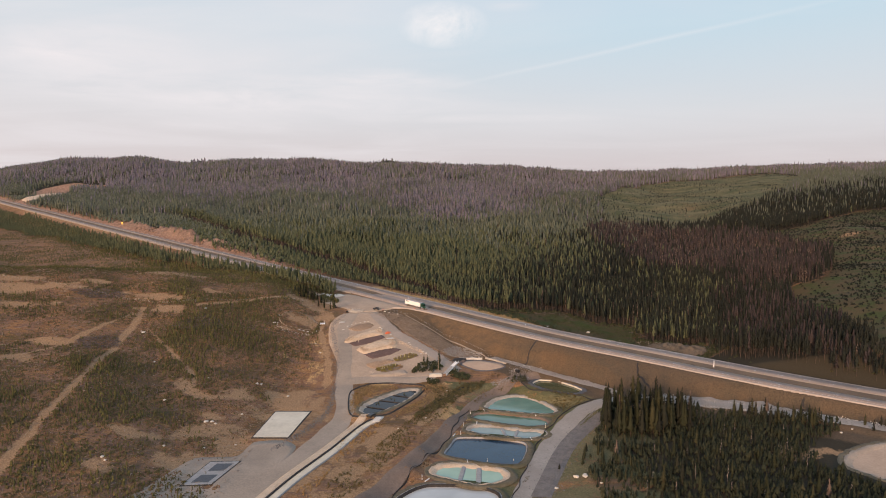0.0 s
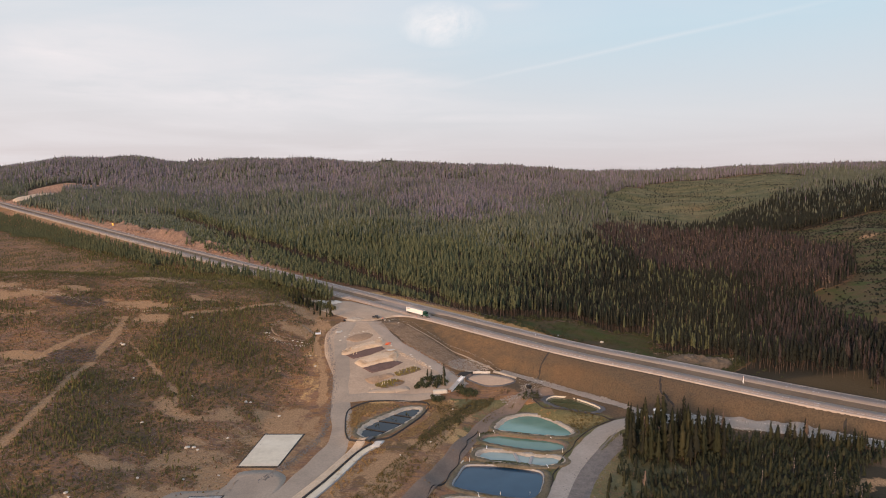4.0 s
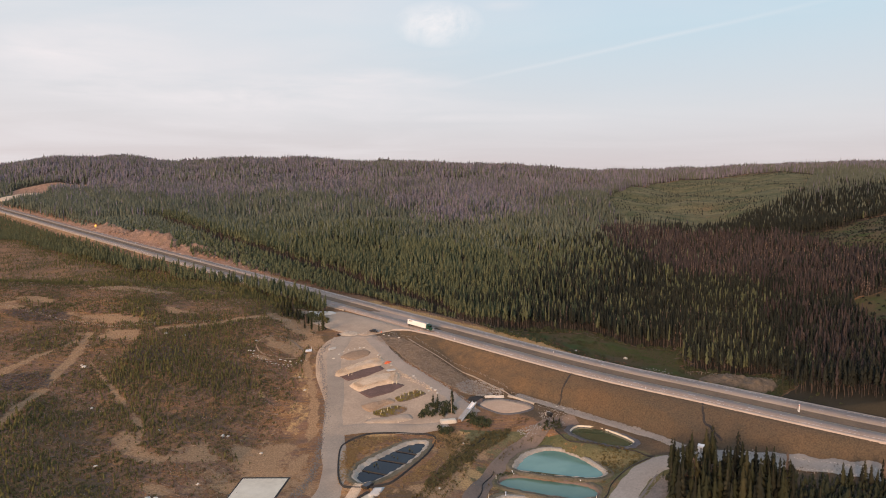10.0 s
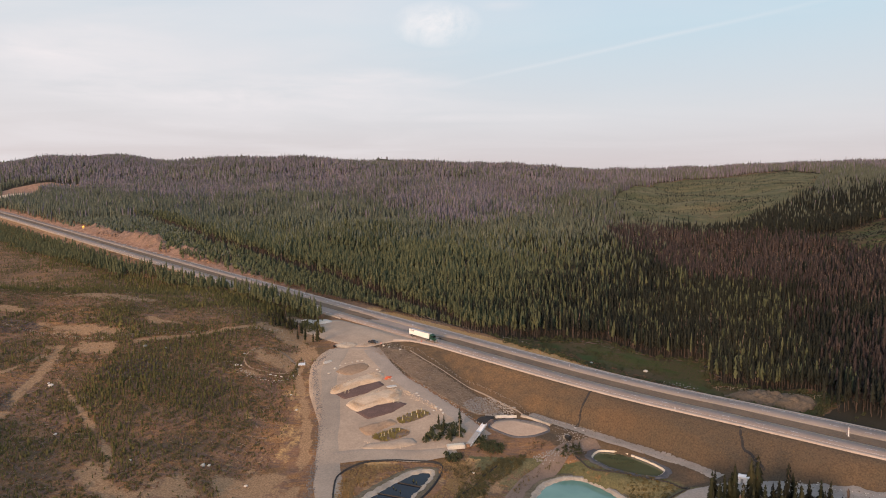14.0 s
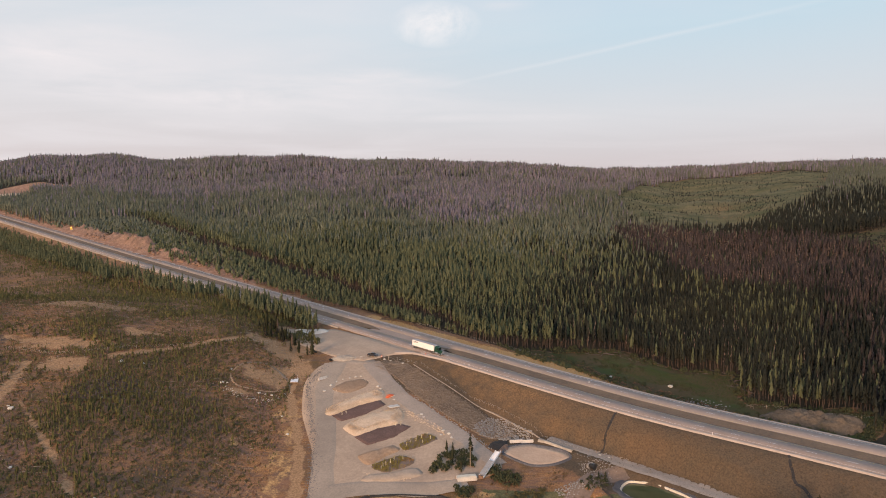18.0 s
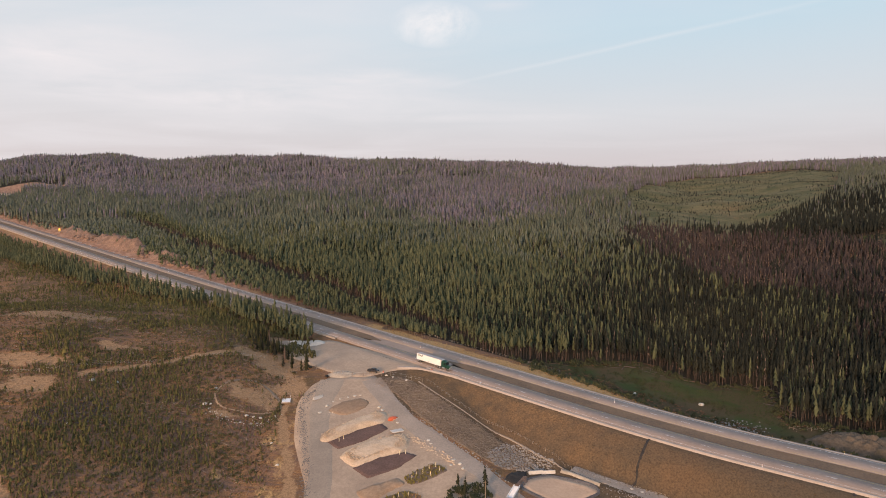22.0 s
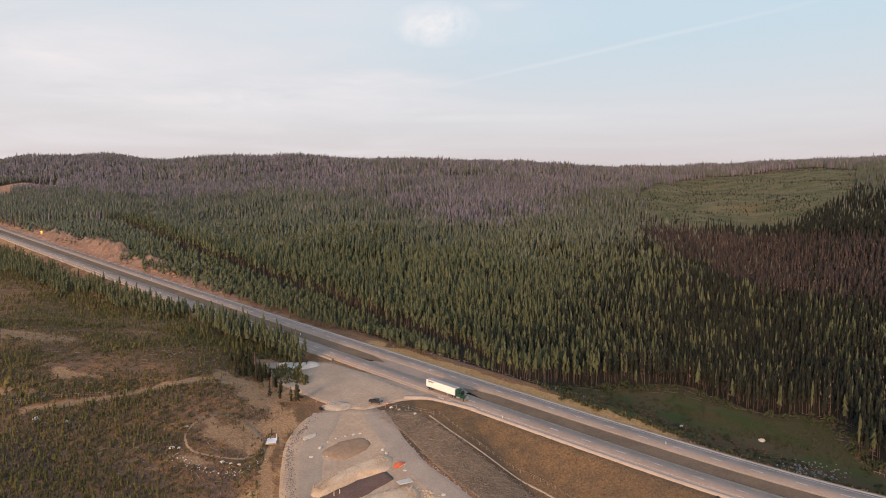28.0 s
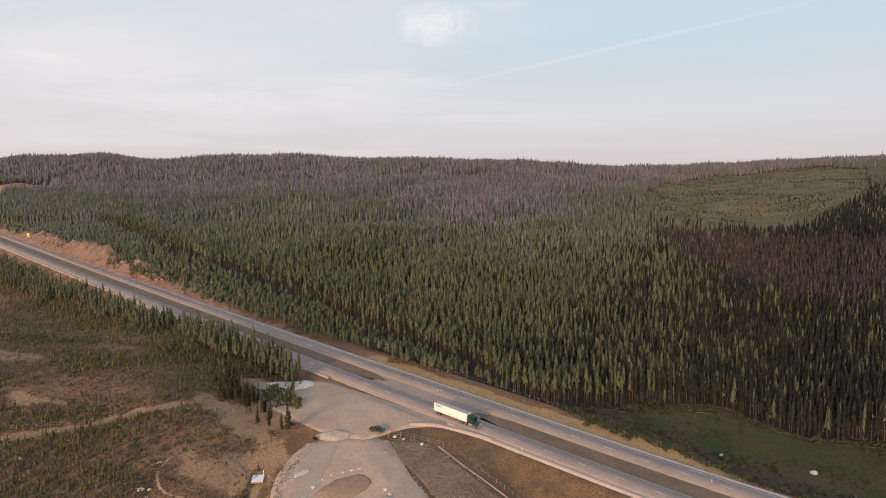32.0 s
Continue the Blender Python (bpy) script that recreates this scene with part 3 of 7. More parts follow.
def lay(x, y):
    """Height of the ground, and the offset from the highway's middle."""
    d, row = to_line(x, y, HIGHWAY)
    zh = np.interp(row, np.arange(len(HIGHWAY)), HIGHWAY[:, 2])
    out = np.clip(np.abs(d) - HALF - 2.2 - np.where(d > 0, widen(x), 0), 0, None)
    z = natural(x, y, d)
    cut = np.where(d > 0, 0.75, 0.6)
    shelf = step(-120, -60, x) * (1 - step(50, 85, x)) * (d > 0)
    drop = 0.62 * out * (1 - shelf) + (0.07 * np.minimum(out, 15) + 0.62 * np.clip(out - 15, 0, None)) * shelf
    z = np.clip(z, zh - 0.6 - drop, zh - 0.6 + cut * out)
    z = np.where(out <= 0, zh - 0.6, z)
    # level shelves for the ponds, and their basins
    for key, (o, level) in PONDS.items():
        near = np.abs(x - o[:, 0].mean()) + np.abs(y - o[:, 1].mean()) < 110
        if near.any():
            s = in_outline(x[near], y[near], o)
            w = 1 - step(3.5, 12, s)
            zz = z[near] * (1 - w) + (level + RIM) * w
            z[near] = np.where(s < BANK[key] - 0.1, level - 1.2, zz)
    for o, level in PADS:
        s = in_outline(x, y, np.array(o, float))
        w = 1 - step(1.5, 7, s)
        z = z * (1 - w) + level * w
    for line, half in BENCHES:
        k, r = to_line(x, y, line)
        w = 1 - step(half, half + 4, np.abs(k))
        z = z * (1 - w) + np.interp(r, np.arange(len(line)), line[:, 2]) * w
    return z, d


def axis(lo, hi, fine, far_lo, far_hi, mid_lo, mid_hi, grow=1.12):
    core = np.arange(lo, hi + fine, fine)
    a, b, s = [], [], fine
    v = hi
    while v < far_hi:
        s = min(s * grow, 11 if v < mid_hi else 90)
        v += s
        b.append(v)
    s, v = fine, lo
    while v > far_lo:
        s = min(s * grow, 11 if v > mid_lo else 90)
        v -= s
        a.append(v)
    return np.r_[a[::-1], core, b]


GX, GY = axis(-200, 240, 1.6, -4200, 4600, -960, 240), axis(196, 520, 1.6, -1500, 4990, 196, 1480)
_x, _y = np.meshgrid(GX, GY)
_z, _d = lay(_x.ravel(), _y.ravel())
GZ, GD = _z.reshape(_x.shape), _d.reshape(_x.shape)


def ground(x, y):
    """Height of the ground sheet at places."""
    x, y = np.asarray(x, float), np.asarray(y, float)
    i = np.clip(np.searchsorted(GX, x) - 1, 0, len(GX) - 2)
    j = np.clip(np.searchsorted(GY, y) - 1, 0, len(GY) - 2)
    u, v = (x - GX[i]) / (GX[i + 1] - GX[i]), (y - GY[j]) / (GY[j + 1] - GY[j])
    return (GZ[j, i] * (1 - u) + GZ[j, i + 1] * u) * (1 - v) + (GZ[j + 1, i] * (1 - u) + GZ[j + 1, i + 1] * u) * v


def gz(x, y):
    return float(ground(np.array([x]), np.array([y]))[0])


def mesh(name, verts, faces, mats, smooth=False, index=None):
    """A mesh from arrays: verts (n,3), faces (m,3 or 4)."""
    verts, faces = np.asarray(verts, np.float32), np.asarray(faces, np.int32)
    me = bpy.data.meshes.new(name)
    me.vertices.add(len(verts))
    me.vertices.foreach_set("co", verts.ravel())
    k = faces.shape[1]
    me.loops.add(faces.size)
    me.loops.foreach_set("vertex_index", faces.ravel())
    me.polygons.add(len(faces))
    me.polygons.foreach_set("loop_start", np.arange(0, faces.size, k, dtype=np.int32))
    for m in mats if isinstance(mats, (list, tuple)) else [mats]:
        me.materials.append(m)
    if index is not None:
        me.polygons.foreach_set("material_index", np.asarray(index, np.int32))
    if smooth:
        me.polygons.foreach_set("use_smooth", np.ones(len(faces), bool))
    me.update(calc_edges=True)
    return me


def grid_faces(rows, cols, wrap=False):
    i, j = np.meshgrid(np.arange(rows - 1), np.arange(cols if wrap else cols - 1), indexing="ij")
    i, j = i.ravel(), j.ravel()
    jn = (j + 1) % cols
    return np.stack([i * cols + j, i * cols + jn, (i + 1) * cols + jn, (i + 1) * cols + j], -1)


# plan lines used for ground cover and roads
TRAILS = [curve([(-150, 190), (-160, 235), (-165, 265), (-168, 285), (-171, 306), (-179, 360), (-183, 388), (-188, 408)], 6),
          curve([(-174, 380), (-154, 359), (-142, 347), (-130, 334), (-122, 316)], 6),
          curve([(-250, 300), (-222, 318), (-206, 340), (-198, 368), (-190, 398)], 6),
          curve([(-157, 418), (-134, 436), (-106, 460), (-92, 464)], 6),
          curve([(-77, 440), (-78, 415), (-71, 390), (-65, 365), (-62, 340), (-62, 322), (-65, 300)], 5),
          curve([(530, 835), (486, 785), (466, 752), (454, 732), (442, 705), (429, 663), (430, 630)], 8)]
BARE = [(-94, 425, 15, 8), (-89, 449, 13, 8), (-100, 408, 9, 4), (-288, 439, 34, 7), (-250, 426, 18, 10), (-262, 396, 26, 7), (-236, 440, 24, 5), (-206, 350, 20, 6), (-176, 407, 26, 6), (-214, 322, 20, 7), (-102, 322, 9, 17), (-300, 405, 20, 6), (-172, 410, 20, 8), (-186, 425, 30, 8), (-275, 420, 44, 12), (-330, 500, 50, 9), (-90, 456, 17, 18), (-80, 436, 9, 12), (-84, 330, 22, 9), (-104, 292, 9, 4), (-130, 262, 12, 7), (-225, 262, 16, 7), (-98, 246, 20, 12),
        (-330, 380, 40, 10), (-160, 446, 16, 5), (150, 262, 22, 10), (-98, 490, 14, 6), (-90, 270, 10, 12), (-320, 330, 30, 12), (-92, 427, 14, 10), (-26, 272, 9, 26), (-38, 240, 8, 16), (-66, 262, 6, 26), (-84, 262, 12, 14), (-76, 318, 10, 8), (6, 336, 9, 8), (-2, 318, 4, 14)]
FELLED = closed([(268, 1030), (300, 1290), (391, 1463), (535, 1640), (660, 1690), (792, 1735), (905, 1680), (800, 1500), (658, 1271), (534, 1101), (474, 1060), (400, 985), (345, 1005)], 4)
FELLED_NEAR = closed([(405, 852), (476, 850), (561, 912), (614, 916), (720, 940), (800, 800), (620, 560), (440, 330), (300, 312), (238, 340), (240, 373), (248, 406), (248, 453), (256, 480), (282, 528), (302, 530), (326, 548), (398, 673), (398, 750)], 4)
BAY = closed([(-905, 1440), (-878, 1436), (-846, 1316), (-808, 1288), (-822, 1360), (-811, 1415), (-822, 1448), (-846, 1500), (-800, 1550), (-815, 1600), (-880, 1600), (-935, 1520)], 4)
DIP = closed([(20, 486), (33, 494), (49, 499), (65, 505), (80, 504), (95, 506), (104, 490), (115, 481), (129, 481), (143, 476), (138, 455), (127, 433), (140, 424), (166, 414), (172, 396), (140, 380), (90, 410), (40, 450)], 4)
DYING = closed([(188, 790), (211, 774), (218, 690), (254, 650), (254, 595), (264, 560), (280, 528), (298, 508), (330, 560), (380, 640), (395, 750), (393, 821), (380, 860), (317, 985), (271, 1008), (219, 965)], 4)
BROWNED = closed([(234, 540), (270, 505), (252, 470), (246, 420), (236, 372), (222, 345), (190, 340), (178, 380), (196, 440)], 4)
OLIVE = closed([(214, 690), (250, 645), (236, 560), (196, 450), (176, 395), (160, 405), (126, 425), (140, 470), (176, 580)], 4)
NOISE = [(random.uniform(-1, 1), random.uniform(-1, 1), random.uniform(0, 6.3)) for _ in range(14)]


def patchy(x, y, size):
    """Smooth uneven values about -1 to 1."""
    v = np.zeros(len(x))
    for n, (a, b, c) in enumerate(NOISE):
        f = (0.5 + n * 0.22) / size
        v += np.sin((x * a + y * b) * f * 2 + c + 1.5 * np.sin((x * b - y * a) * f * 1.3 + c)) / (1 + n * 0.12)
    return v / 3.2


def cover(x, y, d):
    """Shares of bare soil, dry grass, gold grass, fresh green and rock."""
    bare = np.zeros(len(x))
    for n, t in enumerate(TRAILS):
        k = np.abs(to_line(x, y, t)[0])
        bare = np.maximum(bare, 1 - step(0.3, 1.7 if n == 1 else 3.6 if n == 0 else 2.2, k + (0.6 if n == 0 else 1.3) * patchy(x, y, 7)))
    for cx, cy, rx, ry in BARE:
        bare = np.maximum(bare, 0.78 * (1 - step(0.3, 1.2, np.hypot((x - cx) / rx, (y - cy) / ry) + 0.42 * patchy(x, y, 8))))
    south = d < 0
    bare = np.maximum(bare, np.where(south & (x < -85), step(0.7, 1.3, patchy(x, y, 22)) * 0.65, 0))
    bare = np.maximum(bare, np.where(south, (0.40 + 0.25 * patchy(x, y, 9)) * step(-118, -92, x) * (1 - step(-6, 8, x)) * step(190, 225, y) * (1 - step(325, 345, y)), 0))
    out = np.abs(d) - HALF
    grass = np.where(south, (1 - step(26, 40, out)) * step(-60, -30, x), 0)
    gold = np.where(~south, (1 - step(7, 13, out + 3 * patchy(x, y, 10))) * step(-75, -40, x) * (1 - step(45, 75, x)), 0)
    jx = x + 9 * patchy(x, y, 11)
    ahead = step(140, 205, y + 14 * patchy(x, y, 17))
    gold = np.maximum(gold, ahead * np.where(south & (jx > -48) & (jx < 16) & (y < 350), 0.3 + 0.35 * patchy(x, y, 9), 0))
    gold = np.maximum(gold, np.where(south & (jx > -88) & (x < -66) & (y < 420) & (y > 260), 0.35 + 0.3 * patchy(x, y, 9), 0))
    green = np.zeros(len(x))
    green = np.maximum(green, ahead * np.where(south & (jx > 8) & (jx < 85) & (y < 352), 0.72 + 0.25 * patchy(x, y, 12), 0))
    far_cut = 1 - step(0, 22, in_outline(x, y, FELLED))
    rocky = np.where(~south & (x < -110) & (x > -520), 1 - step(6, 15, out + 6 * patchy(x, y, 18)), 0)
    rocky = np.maximum(rocky, np.where(~south & (x <= -520), 1 - step(4, 10, out + 3 * patchy(x, y, 18)), 0))
    rocky = np.maximum(rocky, 1 - step(-10, 6, in_outline(x, y, BAY)))
    bare = np.maximum(bare, np.where(x < -60, (1 - step(3, 7, out + 2 * patchy(x, y, 9) + 3 * south)) * step(-60, -110, x), 0))
    return bare, grass, gold, np.clip(np.maximum(green, far_cut * (0.8 + 0.2 * patchy(x, y, 45))), 0, 1), rocky


def ground_material():
    def build(k, pos):
        att = {}
        for n in ("bare", "grass", "gold", "green", "wood", "rocky", "rust", "dip"):
            att[n] = k.n("ShaderNodeAttribute", name=n).outputs["Fac"]
        edge = k.math("SUBTRACT", k.noise(pos, 0.5, 5, 0.65), 0.5)
        fine = k.noise(pos, 1.6, 4, 0.65)
        mid = k.noise(pos, 0.11, 5, 0.6)
        broad = k.ramp(k.noise(k.mapping(pos, (0.6, 1.0, 1.0), (0, 0, 0.3)), 0.035, 6, 0.7), (0.38, 0.0), (0.62, 1.0))
        base = k.mix(k.ramp(fine, (0.35, 0.0), (0.65, 1.0)), (0.152, 0.079, 0.036), (0.355, 0.187, 0.084))
        base = k.mix(k.ramp(mid, (0.42, 0.0), (0.62, 0.85)), base, k.mix(fine, (0.150, 0.086, 0.056), (0.275, 0.158, 0.104)))
        base = k.mix(k.ramp(k.noise(pos, 0.045, 4, 0.6), (0.5, 0.0), (0.66, 0.7)), base, (0.070, 0.058, 0.026))
        base = k.mix(k.ramp(k.noise(pos, 2.6, 3, 0.8), (0.60, 0.0), (0.74, 0.7)), base, (0.27, 0.20, 0.15))
        litter = k.noise(k.mapping(pos, (0.22, 1.0, 1.0), (0, 0, 0.12)), 0.55, 6, 0.72)
        base = k.mix(k.ramp(litter, (0.46, 0.0), (0.60, 0.75)), base, k.mix(fine, (0.082, 0.056, 0.044), (0.165, 0.112, 0.090)))
        base = k.mix(k.ramp(k.noise(k.mapping(pos, (0.3, 1.0, 1.0), (0, 0, -0.1)), 1.9, 4, 0.75), (0.60, 0.0), (0.70, 0.8)), base, (0.33, 0.235, 0.165))
        def over(col, name, new_col, gain=1.6):
            f = k.math("ADD", att[name], k.math("MULTIPLY", edge, gain))
            f = k.math("MULTIPLY", k.ramp(f, (0.36, 0.0), (0.62, 1.0)), k.math("GREATER_THAN", att[name], 0.02))
            return k.mix(f, col, new_col)
        # wood floor near black: the shade under trees is put into its colour
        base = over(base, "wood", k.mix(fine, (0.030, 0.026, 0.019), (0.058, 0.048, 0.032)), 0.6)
        base = over(base, "green", k.mix(k.ramp(fine, (0.35, 0.0), (0.65, 1.0)), k.mix(broad, (0.058, 0.066, 0.034), (0.108, 0.094, 0.050)), k.mix(broad, (0.090, 0.096, 0.046), (0.205, 0.168, 0.088))), 1.2)
        # dip: green and brown tones taken darker for the shade lying there
        base = over(base, "dip", k.mix(k.ramp(k.noise(pos, 0.07, 4, 0.6), (0.36, 0.0), (0.56, 1.0)), k.mix(fine, (0.038, 0.050, 0.018), (0.070, 0.086, 0.030)), k.mix(fine, (0.060, 0.046, 0.026), (0.115, 0.086, 0.046))), 1.2)
        base = over(base, "grass", k.mix(k.ramp(k.noise(pos, 0.06, 4, 0.6), (0.40, 0.0), (0.62, 0.8)), k.mix(k.ramp(fine, (0.3, 0.0), (0.7, 1.0)), (0.060, 0.047, 0.034), (0.116, 0.089, 0.062)), k.mix(k.ramp(fine, (0.3, 0.0), (0.7, 1.0)), (0.074, 0.052, 0.035), (0.146, 0.100, 0.064))), 0.7)
        base = k.mix(k.math("MULTIPLY", att["rust"], k.ramp(k.noise(pos, 0.16, 4, 0.6), (0.34, 0.15), (0.6, 1.0))), base, k.mix(k.ramp(fine, (0.35, 0.0), (0.65, 1.0)), (0.150, 0.088, 0.044), (0.320, 0.190, 0.090)))
        base = over(base, "gold", k.mix(k.ramp(fine, (0.35, 0.0), (0.65, 1.0)), (0.27, 0.168, 0.078), (0.54, 0.340, 0.155)), 1.2)
        base = over(base, "bare", k.mix(k.ramp(fine, (0.35, 0.0), (0.65, 1.0)), (0.215, 0.130, 0.070), (0.385, 0.245, 0.140)), 1.3)
        base = over(base, "rocky", k.mix(k.ramp(k.noise(pos, 0.2, 5, 0.65), (0.35, 0.0), (0.65, 1.0)), (0.22, 0.125, 0.085), (0.40, 0.245, 0.165)), 0.8)
        return base
    return make("open_ground", build, 1.0, 0.25, 0.9, spec=0.1)


def build_ground():
    x, y, z, d = _x.ravel(), _y.ravel(), GZ.ravel(), GD.ravel()
    me = mesh("ground", np.stack([x, y, z], -1), grid_faces(len(GY), len(GX)), ground_material(), smooth=True)
    bare, grass, gold, green, rocky = cover(x, y, d)
    # wood marks the floor that is coloured as shaded by trees and thicket
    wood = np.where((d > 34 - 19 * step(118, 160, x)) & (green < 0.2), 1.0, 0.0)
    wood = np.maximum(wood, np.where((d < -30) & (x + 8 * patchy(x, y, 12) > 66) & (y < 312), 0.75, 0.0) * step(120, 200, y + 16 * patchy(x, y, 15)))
    out = -d - HALF
    rust = np.where((d < 0) & (x > -32) & (out > 0), (1 - step(6, 24, out)) * (0.05 + 0.5 * (1 - step(5, 80, x))), 0.0)
    # hollow and near felled slope, both coloured as if shaded
    dip = np.where(d > 0, 1 - step(-6, 6, in_outline(x, y, DIP) + 4 * patchy(x, y, 12)), 0.0)
    dip = np.maximum(dip, np.where(d > 0, 1 - step(-4, 10, in_outline(x, y, FELLED_NEAR)), 0.0))
    wood = np.where(dip > 0.3, 0.0, wood)
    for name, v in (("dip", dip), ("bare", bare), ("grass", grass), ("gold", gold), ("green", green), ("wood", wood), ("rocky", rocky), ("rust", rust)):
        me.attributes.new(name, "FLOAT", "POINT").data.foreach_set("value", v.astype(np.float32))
    tagged(new("ground", me), "rolling felled hillside of brown soil and dry grass below wooded hills", "ground", kind="structure")


build_ground()


def strip(name, line, offsets, mat, lift, follow=None, skirt=0.0, flare=0.4):
    """A band laid along a line between offsets (left positive): on the ground, or at follow(row)."""
    t = np.gradient(line[:, :2], axis=0)
    t /= np.linalg.norm(t, axis=1, keepdims=True)
    nrm = np.stack([-t[:, 1], t[:, 0]], -1)
    cols = []
    for o in offsets:
        q = line[:, :2] + nrm * (o if np.isscalar(o) else o[:, None])
        z = ground(q[:, 0], q[:, 1]) if follow is None else follow
        cols.append(np.column_stack([q, z + lift]))
    if skirt:
        for end in (0, -1):
            c = cols[end].copy()
            c[:, :2] += nrm * (-flare if end == 0 else flare) * np.sign(offsets[-1] - offsets[0] if np.isscalar(offsets[0]) else 1)
            c[:, 2] -= skirt
            cols.insert(0, c) if end == 0 else cols.append(c)
    v = np.stack(cols, 1)
    f = grid_faces(v.shape[0], v.shape[1])
    return mesh(name, v.reshape(-1, 3), f[:, ::-1], mat, smooth=False)


def patch(name, outline, mat, lift, rings=6, crown=0.0, flat=None):
    """A closed area laid on the ground, in rings round its middle."""
    o = np.asarray(outline, float)
    c = o.mean(0)
    vs = []
    for i in range(rings + 1):
        q = c + (o - c) * (i / rings)
        z = ground(q[:, 0], q[:, 1]) if flat is None else np.full(len(q), flat)
        vs.append(np.column_stack([q, z + lift + crown * (1 - (i / rings) ** 3)]))
    q = o + (o - c) / np.linalg.norm(o - c, axis=1, keepdims=True) * 0.3
    vs.append(np.column_stack([q, (ground(q[:, 0], q[:, 1]) if flat is None else np.full(len(q), flat)) - 0.4]))
    v = np.stack(vs)
    area = (o[:, 0] * np.roll(o[:, 1], -1) - o[:, 1] * np.roll(o[:, 0], -1)).sum()
    f = grid_faces(rings + 2, len(o), wrap=True)
    return mesh(name, v.reshape(-1, 3), f[:, ::-1] if area > 0 else f, mat, smooth=False)


# ---- highway ----
def build_highway():
    near = HIGHWAY[(HIGHWAY[:, 0] > -1900) & (HIGHWAY[:, 0] < 1500)]
    line = curve(near[::2], 4.0)
    z = line[:, 2]
    more = widen(line[:, 0])
    tagged(new("highway", strip("highway", line, [-13.4, -8.4, -3.6], M["asphalt"], 0.02, z, 0.6)), "grey divided asphalt highway with faded lane lines", "road", kind="structure")
    tagged(new("highway", strip("highway", line, [3.6 + 0.35 * more, 8.4 + 0.7 * more, 13.4 + more], M["asphalt"], 0.02, z, 0.6)), "grey divided asphalt highway with faded lane lines", "road", kind="structure")
    for a, b in ((-14.9, -13.4), (13.4, 14.9)):
        seg = line if a > 0 else line[line[:, 0] > -14]
        wide = widen(seg[:, 0]) if a > 0 else 0 * seg[:, 0]
        tagged(new("shoulder", strip("shoulder", seg, [a + wide, b + wide], M["kerb_gravel"], 0.0, seg[:, 2], 0.9)), "pale gravel shoulder along the highway", "road edge", kind="structure")
    seg = line[line[:, 0] < -60]
    tagged(new("shoulder", strip("shoulder", seg, [-14.9, -13.4], M["gravel_tan"], 0.0, seg[:, 2], 0.9)), "tan gravel shoulder along the highway", "road edge", kind="structure")
    # the kerb that flares out at the junction
    flare = curve([(-35.5, 455.5), (-26, 454.5), (-17.5, 451), (-8, 445)], 1.5)
    tagged(new("kerb", strip("kerb", flare, [-0.7, 0.7], M["kerb_gravel"], 0.75, None, 0.9)), "pale concrete kerb flaring out at the junction", "kerb", kind="structure")
    for keep in (line[line[:, 0] < -44], line[line[:, 0] > -14]):
        w = 3.5 * np.clip(np.minimum(np.arange(len(keep)), np.arange(len(keep))[::-1]) / 3 + 0.15, 0, 1)
        tagged(new("median", strip("median", keep, [-w, -0.6 * w, 0 * w, 0.6 * w, w + 0.35 * widen(keep[:, 0])], M["dry_grass"], 0.06, keep[:, 2])), "dry grass median between the carriageways", "median", kind="structure")
    gap = line[(line[:, 0] > -52) & (line[:, 0] < -6)]
    tagged(new("crossover", strip("crossover", gap, [-3.6, 0, 3.6], M["asphalt"], 0.015, gap[:, 2])), "asphalt crossing through the median", "road", kind="structure")
    # lane lines
    s = np.r_[0, np.cumsum(np.linalg.norm(np.diff(line[:, :2], axis=0), axis=1))]
    def at(v):
        return np.stack([np.interp(v, s, line[:, i]) for i in range(3)], -1)
    for side in (-8.4, 8.4):
        vs, fs = [], []
        for a in np.arange(0, s[-1] - 10, 12.2):
            p, q = at(a), at(a + 3.4)
            t = (q - p)[:2] / np.linalg.norm((q - p)[:2])
            nn = np.array([-t[1], t[0]])
            n0, shift = len(vs), 0.7 * widen(p[0]) if side > 0 else 0.0
            nn_off = side + shift
            for base, o in ((p, nn_off - 0.11), (q, nn_off - 0.11), (q, nn_off + 0.11), (p, nn_off + 0.11)):
                vs.append((*(base[:2] + nn * o), base[2] + 0.035))
            fs.append((n0, n0 + 1, n0 + 2, n0 + 3))
        tagged(new("lane_line", mesh("lane_line", vs, fs, M["paint"])), "broken white lane line on the asphalt", "road marking", kind="structure")
    for o, m in ((-12.2, "paint"), (12.2, "paint"), (-4.6, "yellow_paint"), (4.6, "yellow_paint")):
        tagged(new("edge_line", strip("edge_line", line, [o - 0.08 + (o > 0) * more * (1 if o > 10 else 0.4), o + 0.08 + (o > 0) * more * (1 if o > 10 else 0.4)], M[m], 0.035, z)), "painted edge line of the carriageway", "road marking", kind="structure")


build_highway()

# ---- site roads and yards ----
def lane(name, label, pts, widths, mat, lift=0.12, step_len=3.0):
    line = curve(pts, step_len)
    n = len(line)
    w = np.interp(np.linspace(0, 1, n), np.linspace(0, 1, len(widths)), widths) / 2
    w = w * (1 + 0.06 * np.sin(np.arange(n) * 0.9) + 0.05 * np.sin(np.arange(n) * 0.37 + 1))
    me = strip(name, line, [-w, -0.6 * w, 0 * w, 0.6 * w, w], mat, lift, None, 0.22, 1.2)
    return tagged(new(name, me), label, "road", kind="structure")


